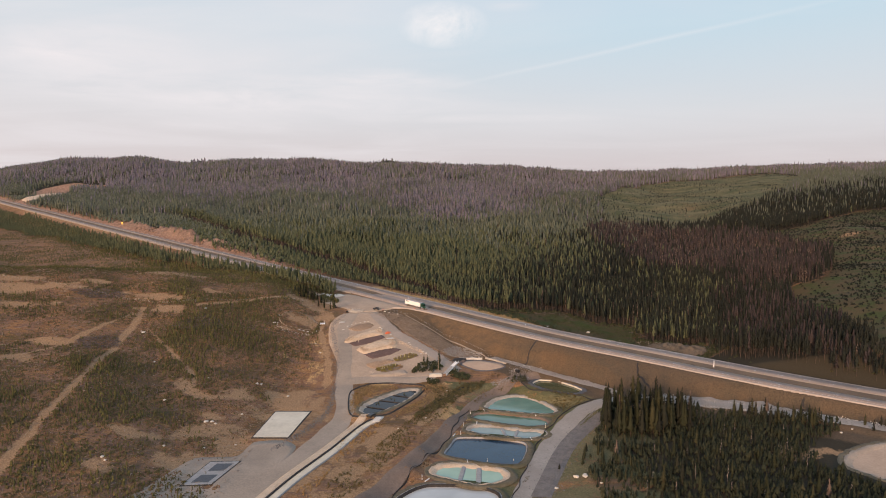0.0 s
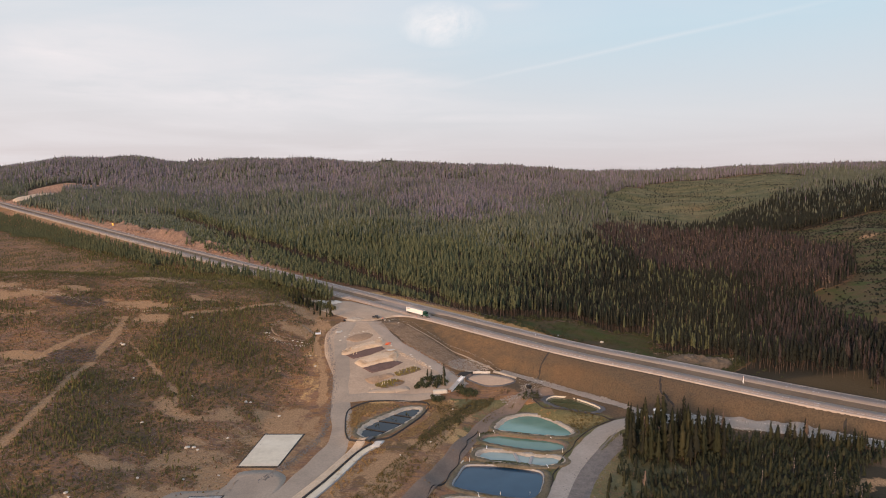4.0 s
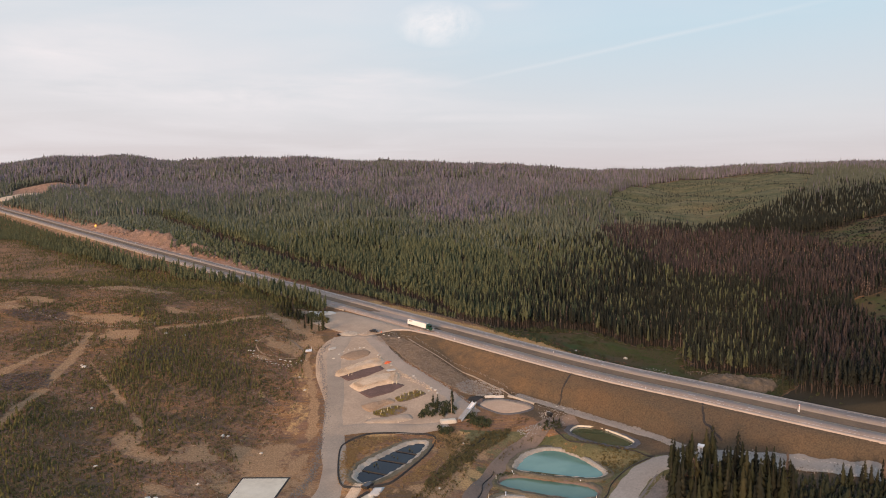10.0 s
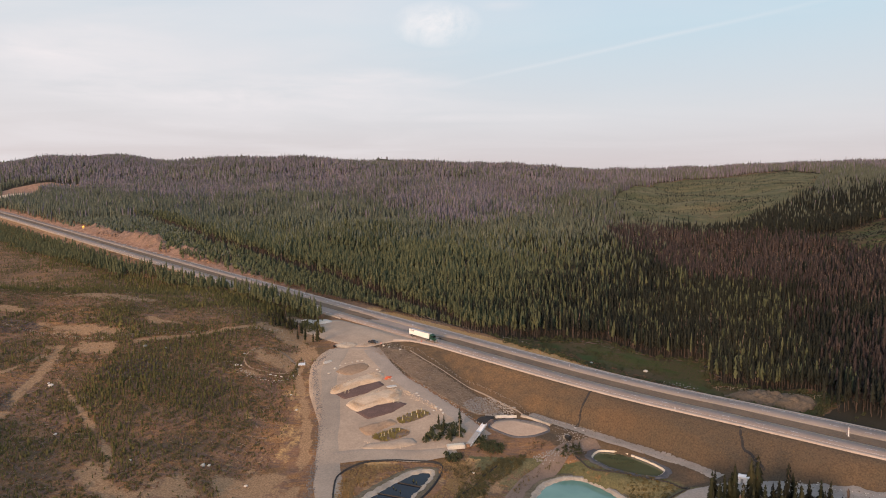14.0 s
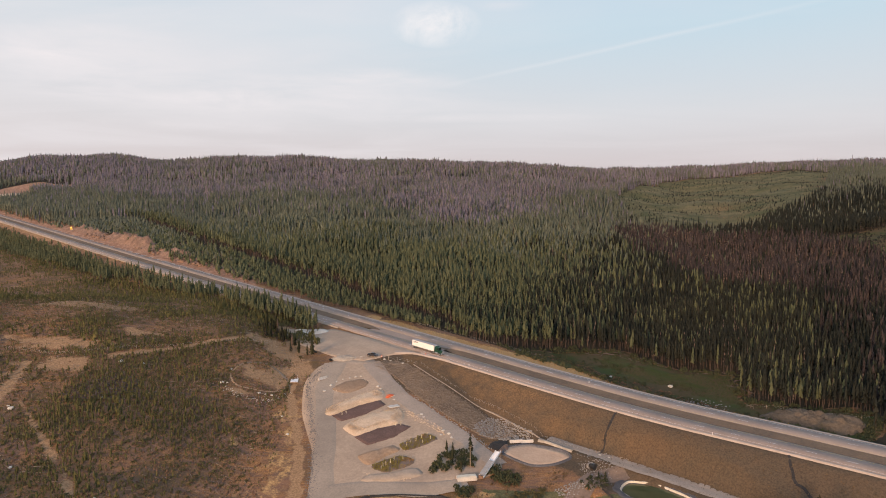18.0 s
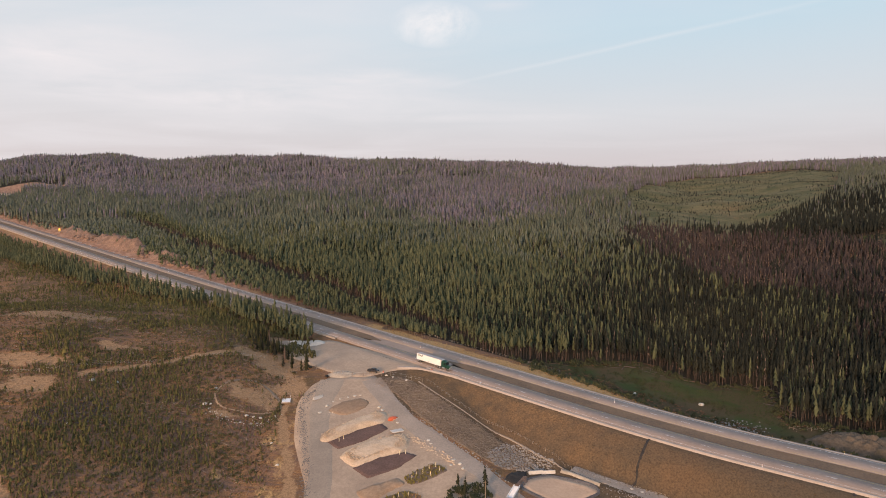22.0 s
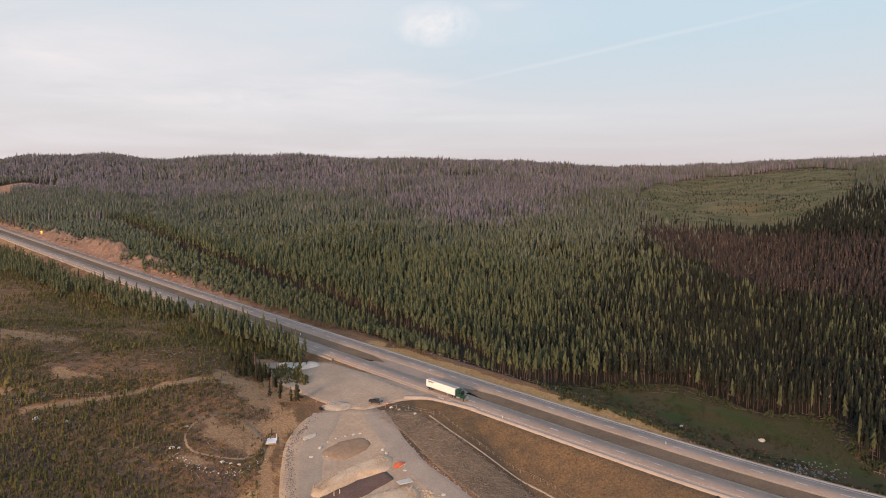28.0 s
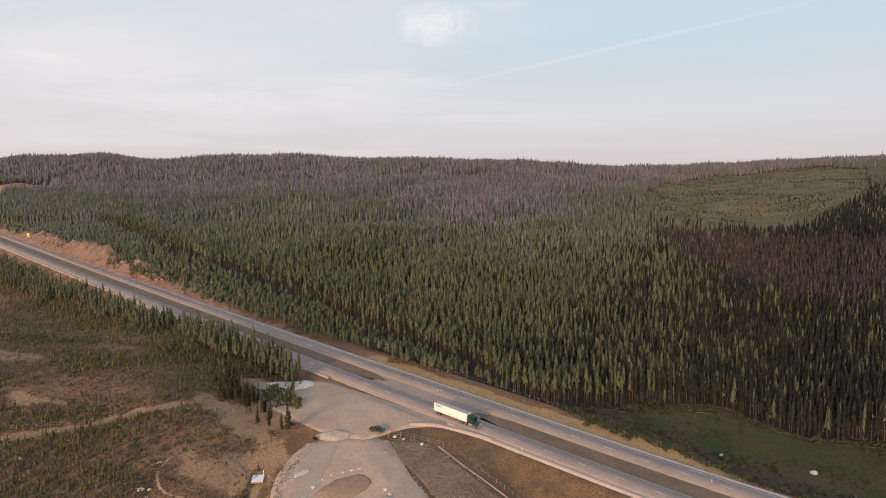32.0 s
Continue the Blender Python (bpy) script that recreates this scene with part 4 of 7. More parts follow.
YARD = closed([(-70, 441), (-74, 424), (-70, 398), (-61, 372), (-54, 350), (-36, 350), (-14, 352), (2, 358), (9, 367), (-6, 383), (-24, 402), (-40, 424), (-44, 446), (-58, 449)], 5)
tagged(new("yard", patch("yard", YARD, M["yard_gravel"], 0.10, 10)), "tan gravel yard between two haul roads", "yard", kind="structure")
JUNCTION = closed([(-92, 494), (-98, 486), (-86, 470), (-66, 452), (-50, 446), (-36, 453), (-24, 454), (-20, 456), (-36, 472), (-58, 488), (-74, 500)], 5)
tagged(new("junction_apron", patch("junction_apron", JUNCTION, M["yard_gravel"], 0.16, 10)), "pale gravel apron joining the highway", "yard", kind="structure")
lane("haul_road", "grey gravel haul road through the works", [(-63, 444), (-64, 418), (-58, 385), (-55, 360), (-51, 334), (-46.5, 304), (-51, 277), (-58, 250), (-67, 220), (-84, 170), (-110, 110)],
     [9, 7, 7, 7.5, 8, 9.5, 11, 11, 13, 12, 12], M["track_gravel"], 0.16)
LOT = closed([(-61, 262), (-66, 271), (-80, 270), (-83, 257), (-98, 252), (-104, 226), (-112, 196), (-84, 186), (-70, 214)], 5)
tagged(new("gravel_lot", patch("gravel_lot", LOT, M["track_gravel"], 0.05, 10)), "worn grey gravel lot round the covered pads", "yard", kind="structure")
lane("haul_road", "tan gravel haul road along the slash pile", [(-46, 444), (-33, 418), (-18, 398), (-3, 381), (8, 366)], [7, 6, 6, 5.5, 6], M["gravel_warm"], 0.18)
for k, (name, label) in enumerate((("pond_road", "pale gravel road past the treatment ponds"), ("toe_road", "grey gravel bench at the foot of the embankment"))):
    w = ([7, 6.3, 6.3, 6.5, 7, 7.5, 8.5, 10, 12, 12, 8, 7, 7, 7.5, 8, 8] if k == 0 else [3, 4.5, 5, 5, 5, 5])
    lane(name, label, BENCHES[k][0][:, :2], w, M["road_gravel" if k == 0 else "gravel_grey"], 0.12 + 0.03 * k)
lane("dirt_track", "dark dirt track beside the ponds", [(-40, 196), (-25, 226), (-16, 246.5), (-4.6, 275), (7, 307), (19, 334), (31, 349), (42, 361), (54, 366)], [5, 6, 5, 5, 5, 5, 5, 5], M["dark_soil"], 0.12)
lane("link_road", "grey gravel link road above the dark pond", [(-52, 349), (-38, 351), (-20, 351), (-4, 354)], [6, 6, 6, 5], M["track_gravel"], 0.2)


# ---- ponds ----
def loop(o, grow):
    """The outline moved out by grow metres."""
    t = np.roll(o, -1, 0) - np.roll(o, 1, 0)
    t /= np.linalg.norm(t, axis=1, keepdims=True) + 1e-9
    area = (o[:, 0] * np.roll(o[:, 1], -1) - o[:, 1] * np.roll(o[:, 0], -1)).sum()
    return o + np.stack([t[:, 1], -t[:, 0]], -1) * np.reshape(grow, (-1, 1)) * (1 if area > 0 else -1)


def part(name, me, parent, label=""):
    ob = new(name, me)
    ob.parent = parent
    if label:
        ob["label"] = label
    return ob


def ring(name, o, profile, mat, rough=1.0):
    """A closed band: profile rows of (outward, height)."""
    n = 3 * len(o)  # finer and unevenly edged
    c = np.arange(len(o) + 1)
    o = np.stack([np.interp(np.arange(n) / 3, c, np.r_[o[:, i], o[:1, i]]) for i in (0, 1)], -1)
    jag = np.array([noise.noise(Vector((x * 0.45, y * 0.45, 1.7))) for x, y in o])
    v = np.stack([np.column_stack([loop(o, g + (0.7 if 0 < k < len(profile) - 1 and rough else 0) * jag), h + rough * 0.25 * np.roll(jag, 2 * k)]) for k, (g, h) in enumerate(profile)])
    f = grid_faces(len(profile), len(o), wrap=True)
    area = (o[:, 0] * np.roll(o[:, 1], -1) - o[:, 1] * np.roll(o[:, 0], -1)).sum()
    return mesh(name, v.reshape(-1, 3), f if area > 0 else f[:, ::-1], mat, smooth=True)


def disc(name, o, z, mat):
    me = bpy.data.meshes.new(name)
    area = (o[:, 0] * np.roll(o[:, 1], -1) - o[:, 1] * np.roll(o[:, 0], -1)).sum()
    oo = o if area > 0 else o[::-1]
    me.from_pydata([(x, y, z) for x, y in oo], [], [list(range(len(oo)))])
    me.materials.append(mat)
    return me


def pond(key, kind, label, bank, rim_mat, lip=0.35, berm="olive_soil"):
    width = BANK[key]
    o, level = PONDS[key]
    top = new("pond", None)
    tagged(top, label, "pond")
    part("water", disc("water", loop(o, 0.25), level, M[kind]), top)
    part("bank", ring("bank", o, [(-0.8, level - 0.6), (0.0, level - 0.05), (width * 0.5, level + 0.5), (width, level + RIM + 0.2), (width + 0.3, level + RIM - 0.2)], M[bank], 0.0 if rim_mat else 1.0), top)
    part("shoulder", ring("shoulder", o, [(width - 0.3, level + RIM - 0.4), (width - 0.1, level + RIM + 0.12), (width + 1.2, level + RIM + 0.2), (width + 2.2, level + RIM + 0.1), (width + 2.9, level + RIM - 0.6)], M[berm]), top, "brown soil shoulder")
    if rim_mat:
        part("liner_edge", ring("liner_edge", o, [(0.1, level - 0.1), (0.35, level + 0.62 + lip), (0.75, level + 0.75 + lip), (1.0, level + 0.4)], M[rim_mat], 0.0), top, "upturned black liner edge")
    return top


pond("pond_teal", "water_teal", "settling pond with bright teal water and a pale bank", "pale_rubble", None)
pond("pond_green", "water_green", "settling pond with dull green water", "dark_soil", None)
pond("pond_milky", "water_grey", "shallow settling pond with milky grey-green water", "pale_rubble", None)
pond("pond_blue", "water_blue", "large settling pond with dark blue water in a liner", "dark_liner", "liner_grey", 0.1)
pond("pond_pale_green", "water_pale_green", "shallow pond with pale green water and grey divider", "pale_tan", None)
pond("pond_white", "water_white", "large pond filled with whitish water", "liner_grey", "liner")
pond("pond_dark", "water_dark", "lined pond with dark water crossed by black baffles", "pale_rubble", None)
pond("pond_olive", "water_olive", "small lined pond with olive green water", "dark_liner", "pale_cover", 0.15, "dark_liner")
pond("pond_sand", "pink_sand", "dried-out pond of pinkish sand with driftwood round its shore", "gravel_tan", None)

# ---- woods ----
def spruce(seed, tiers, seg, ragged=0.3, lean=0.0, low=0.12, trunk_sides=4, thick=0.085):
    """A unit conifer (height 1, crown radius 1): trunk and ragged tiers of boughs. Returns verts, triangles and material numbers."""
    r = random.Random(seed)
    vs, fs, ms = [], [], []
    for i in range(trunk_sides):
        a = 6.283 * i / trunk_sides
        vs.append((thick * math.cos(a), thick * math.sin(a), -0.02))
    vs.append((0, 0, 0.8))
    for i in range(trunk_sides):
        fs.append((i, (i + 1) % trunk_sides, trunk_sides)), ms.append(1)
    for k in range(tiers):
        f = k / tiers
        z0, z1 = low + (1 - low) * f, min(1.0, low + (1 - low) * (f + 1.7 / tiers))
        rad = (1 - f) ** 0.62 * (0.72 if k == 0 else 1.0) * r.uniform(0.88, 1.1)
        n0, turn = len(vs), r.uniform(0, 6)
        vs.append((r.uniform(-.03, .03), r.uniform(-.03, .03), z1))
        for i in range(seg):
            a = turn + 6.283 * i / seg
            q = rad * (1 if i % 2 == 0 else 1 - 1.6 * ragged) * r.uniform(1 - ragged, 1 + ragged * 0.6)
            vs.append((q * math.cos(a), q * math.sin(a), z0 + r.uniform(-.5, .5) / tiers * 0.7 - (0.25 / tiers if i % 2 == 0 else -0.15 / tiers)))
        for i in range(seg):
            fs.append((n0, n0 + 1 + i, n0 + 1 + (i + 1) % seg)), ms.append(0)
    return np.array(vs), np.array(fs), np.array(ms)


def snag(seed, twigs=6):
    """A unit dead pine: bare pole with short broken limbs."""
    r = random.Random(seed)
    vs = [(0.10 * math.cos(a), 0.10 * math.sin(a), -0.02) for a in (0, 2.1, 4.2)] + [(0, 0, 1)]
    fs = [(0, 1, 3), (1, 2, 3), (2, 0, 3)]
    for k in range(twigs):
        z, a, n0 = 0.35 + 0.6 * k / twigs + r.uniform(0, .08), r.uniform(0, 6.3), len(vs)
        q = (1 - z) * r.uniform(0.5, 1.2) + 0.15
        vs += [(0, 0, z + 0.07), (0, 0, z - 0.02), (q * math.cos(a), q * math.sin(a), z - 0.03), (q * 0.8 * math.cos(a + .5), q * 0.8 * math.sin(a + .5), z + 0.01)]
        fs += [(n0, n0 + 1, n0 + 2), (n0, n0 + 2, n0 + 3)]
    return np.array(vs), np.array(fs), np.zeros(len(fs), int)


def clump(seed, tufts=9):
    """A unit low bush: a loose dome of small leafy tufts with gaps between."""
    r = random.Random(seed)
    vs, fs = [], []
    for k in range(tufts):
        a, q = 6.283 * (k * 0.382 + r.uniform(-.1, .1)), 0.85 * math.sqrt(k / tufts)
        x, y, z = q * math.cos(a), q * math.sin(a), max(0.0, 0.62 * (1 - q * q) * r.uniform(0.6, 1.1))
        w, h, n0 = r.uniform(0.26, 0.42), r.uniform(0.30, 0.50), len(vs)
        turn = r.uniform(0, 6)
        for i in range(3):
            vs.append((x + w * r.uniform(0.7, 1.3) * math.cos(turn + 2.094 * i), y + w * r.uniform(0.7, 1.3) * math.sin(turn + 2.094 * i), z + r.uniform(-.12, .10)))
        vs.append((x + r.uniform(-.12, .12), y + r.uniform(-.12, .12), z + h))
        fs += [(n0, n0 + 1, n0 + 3), (n0 + 1, n0 + 2, n0 + 3), (n0 + 2, n0, n0 + 3)]
    return np.array(vs), np.array(fs), np.zeros(len(fs), int)


def blades(seed, n=7):
    """A unit tuft of grass: thin leaning blades."""
    r = random.Random(seed)
    vs, fs = [], []
    for k in range(n):
        a, n0 = r.uniform(0, 6.283), len(vs)
        x, y, lean, h = r.uniform(-.5, .5), r.uniform(-.5, .5), r.uniform(0.1, 0.7), r.uniform(0.55, 1.0)
        c, sn = math.cos(a), math.sin(a)
        vs += [(x - 0.16 * sn, y + 0.16 * c, 0), (x + 0.16 * sn, y - 0.16 * c, 0), (x + lean * c, y + lean * sn, h)]
        fs.append((n0, n0 + 1, n0 + 2))
    return np.array(vs), np.array(fs), np.zeros(len(fs), int)


def stand(name, label, category, xy, heights, girth, shapes, mats, sink=0.2):
    """Many trees or bushes as one piece of stuff."""
    rng = np.random.default_rng(len(xy))
    V, F, I, n0 = [], [], [], 0
    which = rng.integers(0, len(shapes), len(xy))
    z = ground(xy[:, 0], xy[:, 1]) - sink
    turn = rng.uniform(0, 6.283, len(xy))
    tone, tones = np.clip(0.46 + 0.16 * patchy(xy[:, 0], xy[:, 1], 38) + rng.normal(0, 0.15, len(xy)), 0.02, 0.98), []
    for s, (v, f, m) in enumerate(shapes):
        k = np.flatnonzero(which == s)
        if not len(k):
            continue
        c, sn = np.cos(turn[k])[:, None], np.sin(turn[k])[:, None]
        g, h = girth[k][:, None], heights[k][:, None]
        tilt = rng.normal(0, 0.02, (len(k), 2)) * h
        px = (v[None, :, 0] * c - v[None, :, 1] * sn) * g + v[None, :, 2] * tilt[:, :1] + xy[k, 0][:, None]
        py = (v[None, :, 0] * sn + v[None, :, 1] * c) * g + v[None, :, 2] * tilt[:, 1:] + xy[k, 1][:, None]
        pz = v[None, :, 2] * h + z[k][:, None]
        V.append(np.stack([px, py, pz], -1).reshape(-1, 3))
        F.append((f[None] + (np.arange(len(k)) * len(v))[:, None, None] + n0).reshape(-1, 3))
        I.append(np.tile(m, len(k)))
        tones.append(np.repeat(tone[k], len(v)))
        n0 += len(k) * len(v)
    me = mesh(name, np.vstack(V), np.vstack(F), mats, index=np.concatenate(I))
    me.attributes.new("tone", "FLOAT", "POINT").data.foreach_set("value", np.concatenate(tones).astype(np.float32))
    return tagged(new(name, me), label, category, kind="stuff")


def scatter(x0, x1, y0, y1, gap, seed):
    rng = np.random.default_rng(seed)
    gx, gy = np.meshgrid(np.arange(x0, x1, gap), np.arange(y0, y1, gap))
    q = np.stack([gx.ravel(), gy.ravel()], -1) + rng.uniform(-0.48, 0.48, (gx.size, 2)) * gap
    return q, rng


def in_view(q, margin=40):
    """Land that lies in the wedge ahead of the flight."""
    return (np.abs(q[:, 0] + 12) < 0.72 * (q[:, 1] - 0) + margin)


def offset(q):
    i = np.clip(np.searchsorted(GX, q[:, 0]), 0, len(GX) - 1)
    j = np.clip(np.searchsorted(GY, q[:, 1]), 0, len(GY) - 1)
    return GD[j, i]


CUT = lambda q: 1 + np.minimum(in_outline(q[:, 0], q[:, 1], FELLED), in_outline(q[:, 0], q[:, 1], FELLED_NEAR)) / 25
S_MID = [spruce(s, 5, 6, 0.26, low=0.40) for s in range(8)]
S_EDGE = [spruce(10 + s, 3, 6, 0.30, low=0.55 + 0.03 * (s % 3), thick=0.12) for s in range(5)]
S_BACK = [spruce(20 + s, 3, 5, 0.25, low=0.3, trunk_sides=3) for s in range(6)]
S_FAR = [spruce(40 + s, 2, 4, 0.22, low=0.2, trunk_sides=3) for s in range(5)]
SNAGS = [snag(s) for s in range(5)]
SAPLINGS = [spruce(60 + s, 2, 5, 0.3, low=0.02, trunk_sides=3) for s in range(5)]
CLUMPS = [clump(s) for s in range(7)]
BLADES = [blades(s) for s in range(7)]
SPRIGS = [spruce(100 + s, 3, 4, 0.42, low=0.04, trunk_sides=3) for s in range(6)]
TUFTS = [(v[4:], f[3:9] - 4, m[3:9]) for v, f, m in (spruce(80 + s, 1, 6, 0.35, low=0.02, trunk_sides=3) for s in range(5))]


def edge_of_wood(q):
    """Where the north wood begins, as metres from the highway's middle."""
    x = q[:, 0]
    bay = 1 - step(-4, 4, in_outline(x, q[:, 1], BAY))
    dip = 1 - step(-1, 1, in_outline(x, q[:, 1], DIP))
    line = np.interp(x, [-520, -372, -300, -247, -62, -34, -9, 12, 33, 49, 118, 150, 170, 200, 400], [28, 42, 34, 26, 26, 24, 38, 30, 44, 52, 56, 44, 33, 27, 24])
    return line + 3 * patchy(q[:, 0], q[:, 1], 14) + 2000 * np.maximum(bay, dip)


def build_woods():
    # north of the highway: even-aged pines, close together, dead ones in patches
    for y0, y1, gap, shapes, girth, seed in ((300, 640, 3.05, S_MID, 1.6, 1), (640, 1000, 4.0, S_BACK, 2.0, 5)):
        q, rng = scatter(-640, 640, y0, y1, gap, seed)
        d = offset(q)
        edge = edge_of_wood(q)
        q, d, edge = (a[(d > edge) & in_view(q) & (CUT(q) > 1.0)] for a in (q, d, edge))
        kind = patchy(q[:, 0], q[:, 1], 55)
        across = 0.94 * (q[:, 0] - 110) - 0.35 * (q[:, 1] - 440)
        wob = 14 * patchy(q[:, 0], q[:, 1], 24)
        red, tan_, olive = (1 - step(-12, 12, in_outline(q[:, 0], q[:, 1], o) + wob) for o in (DYING, BROWNED, OLIVE))
        gloom = np.maximum(0.78 * red, 0.5 * tan_)
        r = rng.random(len(q))
        dead = (r < 0.02 + 0.10 * step(0.5, 1.0, kind)) | (r < red * 0.25)
        dusk = ~dead & (rng.random(len(q)) < gloom)
        live = ~dead & ~dusk
        h = rng.normal(12.4, 1.6, len(q)) * (1 + 0.12 * kind)
        young = np.interp(q[:, 0], [-440, -307, -248, -151, -86, -29, 4], [70, 58, 49, 41, 34, 29, 0]) + 3 * patchy(q[:, 0], q[:, 1], 20) * step(4, -20, q[:, 0])  # a strip of younger trees, then the tall wood's dark edge
        h = np.where(d < edge + young, h * 0.52, h)
        glade = (d > edge + young) & (d < edge + young + 4) & (young > 6)
        verge = ~glade & (d > edge + young) & (d < edge + young + 19)
        g = girth * rng.uniform(0.8, 1.2, len(q))
        # valley trees get the spruce tone, which has shade in its colour
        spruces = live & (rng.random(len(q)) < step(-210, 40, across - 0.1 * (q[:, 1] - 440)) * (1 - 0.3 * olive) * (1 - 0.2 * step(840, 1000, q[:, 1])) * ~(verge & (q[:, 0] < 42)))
        live, dead, dusk, spruces = live & ~spruces & ~glade, dead & ~glade, dusk & ~glade, spruces & ~glade
        rim = live & verge
        live &= ~verge
        if rim.any():
            stand("wood_edge_pines", "tall pines with bare trunks at the edge of the wood", "woodland", q[rim], h[rim] * 1.06, g[rim], S_EDGE, [M["needles"], M["bark"]])
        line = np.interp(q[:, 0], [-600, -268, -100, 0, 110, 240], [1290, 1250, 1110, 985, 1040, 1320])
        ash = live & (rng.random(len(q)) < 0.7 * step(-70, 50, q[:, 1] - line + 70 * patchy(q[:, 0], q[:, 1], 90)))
        # the share of haze-tinted pines grows up the slope
        hazed = live & ~ash & (rng.random(len(q)) < step(690, 1010, q[:, 1] + 40 * patchy(q[:, 0], q[:, 1], 50)))
        live &= ~hazed & ~ash
        if y0 > 600:
            stand("dusky_pine_wood", "beetle-killed pine wood on the slope, greyed with haze", "woodland", q[ash], h[ash], g[ash], shapes, [M["dusky"], M["bark"]])
        if hazed.any():
            stand("pine_wood", "pine wood higher on the slope, greyed with haze", "woodland", q[hazed], h[hazed], g[hazed], shapes, [M["needles_far"], M["bark"]])
        stand("pine_wood", "dense dark green pine wood on the slope", "woodland", q[live], h[live], g[live], shapes, [M["needles"], M["bark"]])
        stand("spruce_wood", "spruce wood in the valley, coloured dark as in shade", "woodland", q[spruces], h[spruces] * 1.08, g[spruces] * 0.95, shapes, [M["spruce"], M["bark"]])
        stand("dusky_pine_wood", "dull brownish pine wood in the valley", "woodland", q[dusk], h[dusk] * 1.08, g[dusk], shapes, [M["dying"], M["bark"]])
        pale = (rng.random(len(q)) < 0.04 * red + 0.16 * red * step(280, 340, q[:, 0]))
        stand("bare_dead_pines", "pale bare trunks of dead pines in the valley wood", "dead trees", q[pale], h[pale] * 1.12, g[pale] * 0.75, SNAGS, [M["dead"]])
        stand("dead_pine_wood", "grey-brown dead pines standing among the green ones", "dead trees", q[dead], h[dead] * 1.05, g[dead] * 0.8, SNAGS, [M["dead"]])
    # pine and beetle-killed woods up to the skyline, haze put in their colours
    for y0, y1, gap, seed in ((1000, 1500, 4.4, 2), (1500, 2400, 8.0, 3), (2400, 4700, 30.0, 4)):
        q, rng = scatter(-3000, 3300, y0, y1, gap, seed)
        q = q[(offset(q) > edge_of_wood(q)) & in_view(q, 120) & (CUT(q) > 1.0)]
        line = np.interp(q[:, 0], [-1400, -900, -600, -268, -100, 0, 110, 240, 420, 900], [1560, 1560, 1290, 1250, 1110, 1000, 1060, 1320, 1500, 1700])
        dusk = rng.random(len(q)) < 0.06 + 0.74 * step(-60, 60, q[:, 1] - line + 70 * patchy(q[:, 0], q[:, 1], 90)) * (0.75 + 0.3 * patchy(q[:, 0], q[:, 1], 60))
        h = rng.normal(15, 2.6, len(q)) * (1 if gap < 10 else 1.15)
        h = np.where((q[:, 1] < 1425) & (q[:, 0] < -760), 0.25 * h, h)  # young trees below the cutting
        g = (1.9 if gap < 5 else 2.9 if gap < 10 else 8.0) * rng.uniform(0.8, 1.2, len(q))
        # the valley wood, dark with painted shade, thins out up the slope
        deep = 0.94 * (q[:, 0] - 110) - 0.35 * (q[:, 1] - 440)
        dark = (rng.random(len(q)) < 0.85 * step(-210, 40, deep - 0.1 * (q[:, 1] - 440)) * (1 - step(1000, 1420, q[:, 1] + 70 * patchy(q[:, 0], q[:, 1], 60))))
        dusk &= ~dark
        if dark.any():
            stand("spruce_wood", "spruce wood at the head of the valley, coloured dark as in shade", "woodland", q[dark], h[dark], g[dark], S_FAR, [M["spruce"], M["bark"]])
        for sel, n, lab, m in ((~dusk & ~dark, "pine_wood", "dark green pine wood climbing the far hills", "needles_far"), (dusk, "dusky_pine_wood", "beetle-killed pine wood on the far hills, greyed with haze", "dusky")):
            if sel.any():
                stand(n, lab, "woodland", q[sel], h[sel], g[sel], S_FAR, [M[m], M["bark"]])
        if gap < 10:
            k = dusk & (rng.random(len(q)) < 0.16)
            stand("bare_dead_pines", "pale bare trunks of dead pines on the far hills", "dead trees", q[k], h[k] * 1.1, g[k] * 1.25, SNAGS, [M["pale_snag"]])
    # young growth on the felled hillside south of the highway
    for x0, x1, y0, y1, gap, seed in ((-420, -70, 190, 520, 1.42, 11), (-900, -90, 520, 1000, 2.7, 12)):
        q, rng = scatter(x0, x1, y0, y1, gap, seed)
        d = offset(q)
        bare, grass, gold, green, rocky = cover(q[:, 0], q[:, 1], d)
        keep = (d < -20) & in_view(q, 60) & (bare + rng.normal(0, 0.15, len(q)) < 0.45) & (q[:, 0] < -81 + 7 * patchy(q[:, 0], q[:, 1], 15) - 9 * step(330, 310, q[:, 1]))
        lush = patchy(q[:, 0], q[:, 1], 30) + 0.5 * step(-60, -20, d) + 0.35 * step(430, 560, q[:, 1]) + 0.3 * step(330, 250, q[:, 1])
        keep &= rng.random(len(q)) < np.clip(0.55 + 0.6 * lush, 0.08, 1)
        q, d, lush = q[keep], d[keep], lush[keep]
        h = np.clip(rng.normal(1.5, 0.5, len(q)) * (1 + 0.35 * lush) + 2.2 * step(-75, -35, d) * rng.random(len(q)), 0.7, 6)
        bush = rng.random(len(q)) < np.clip(0.45 - 0.4 * lush, 0.1, 0.8)
        stand("young_pines", "thicket of knee- to head-high young pines on felled ground", "saplings", q[~bush], h[~bush], 0.27 * h[~bush] + 0.2, SPRIGS, [M["sapling"], M["bark"]], 0.1)
        stand("brush", "low olive-brown brush between the young pines", "bushes", q[bush], h[bush] * 0.5, 0.42 * h[bush] + 0.2, CLUMPS, [M["shrub"], M["bark"]], 0.1)
    # low brush and weeds over the whole felled slope
    q, rng = scatter(-330, -64, 195, 510, 1.1, 13)
    d = offset(q)
    bare, grass, gold, green, rocky = cover(q[:, 0], q[:, 1], d)
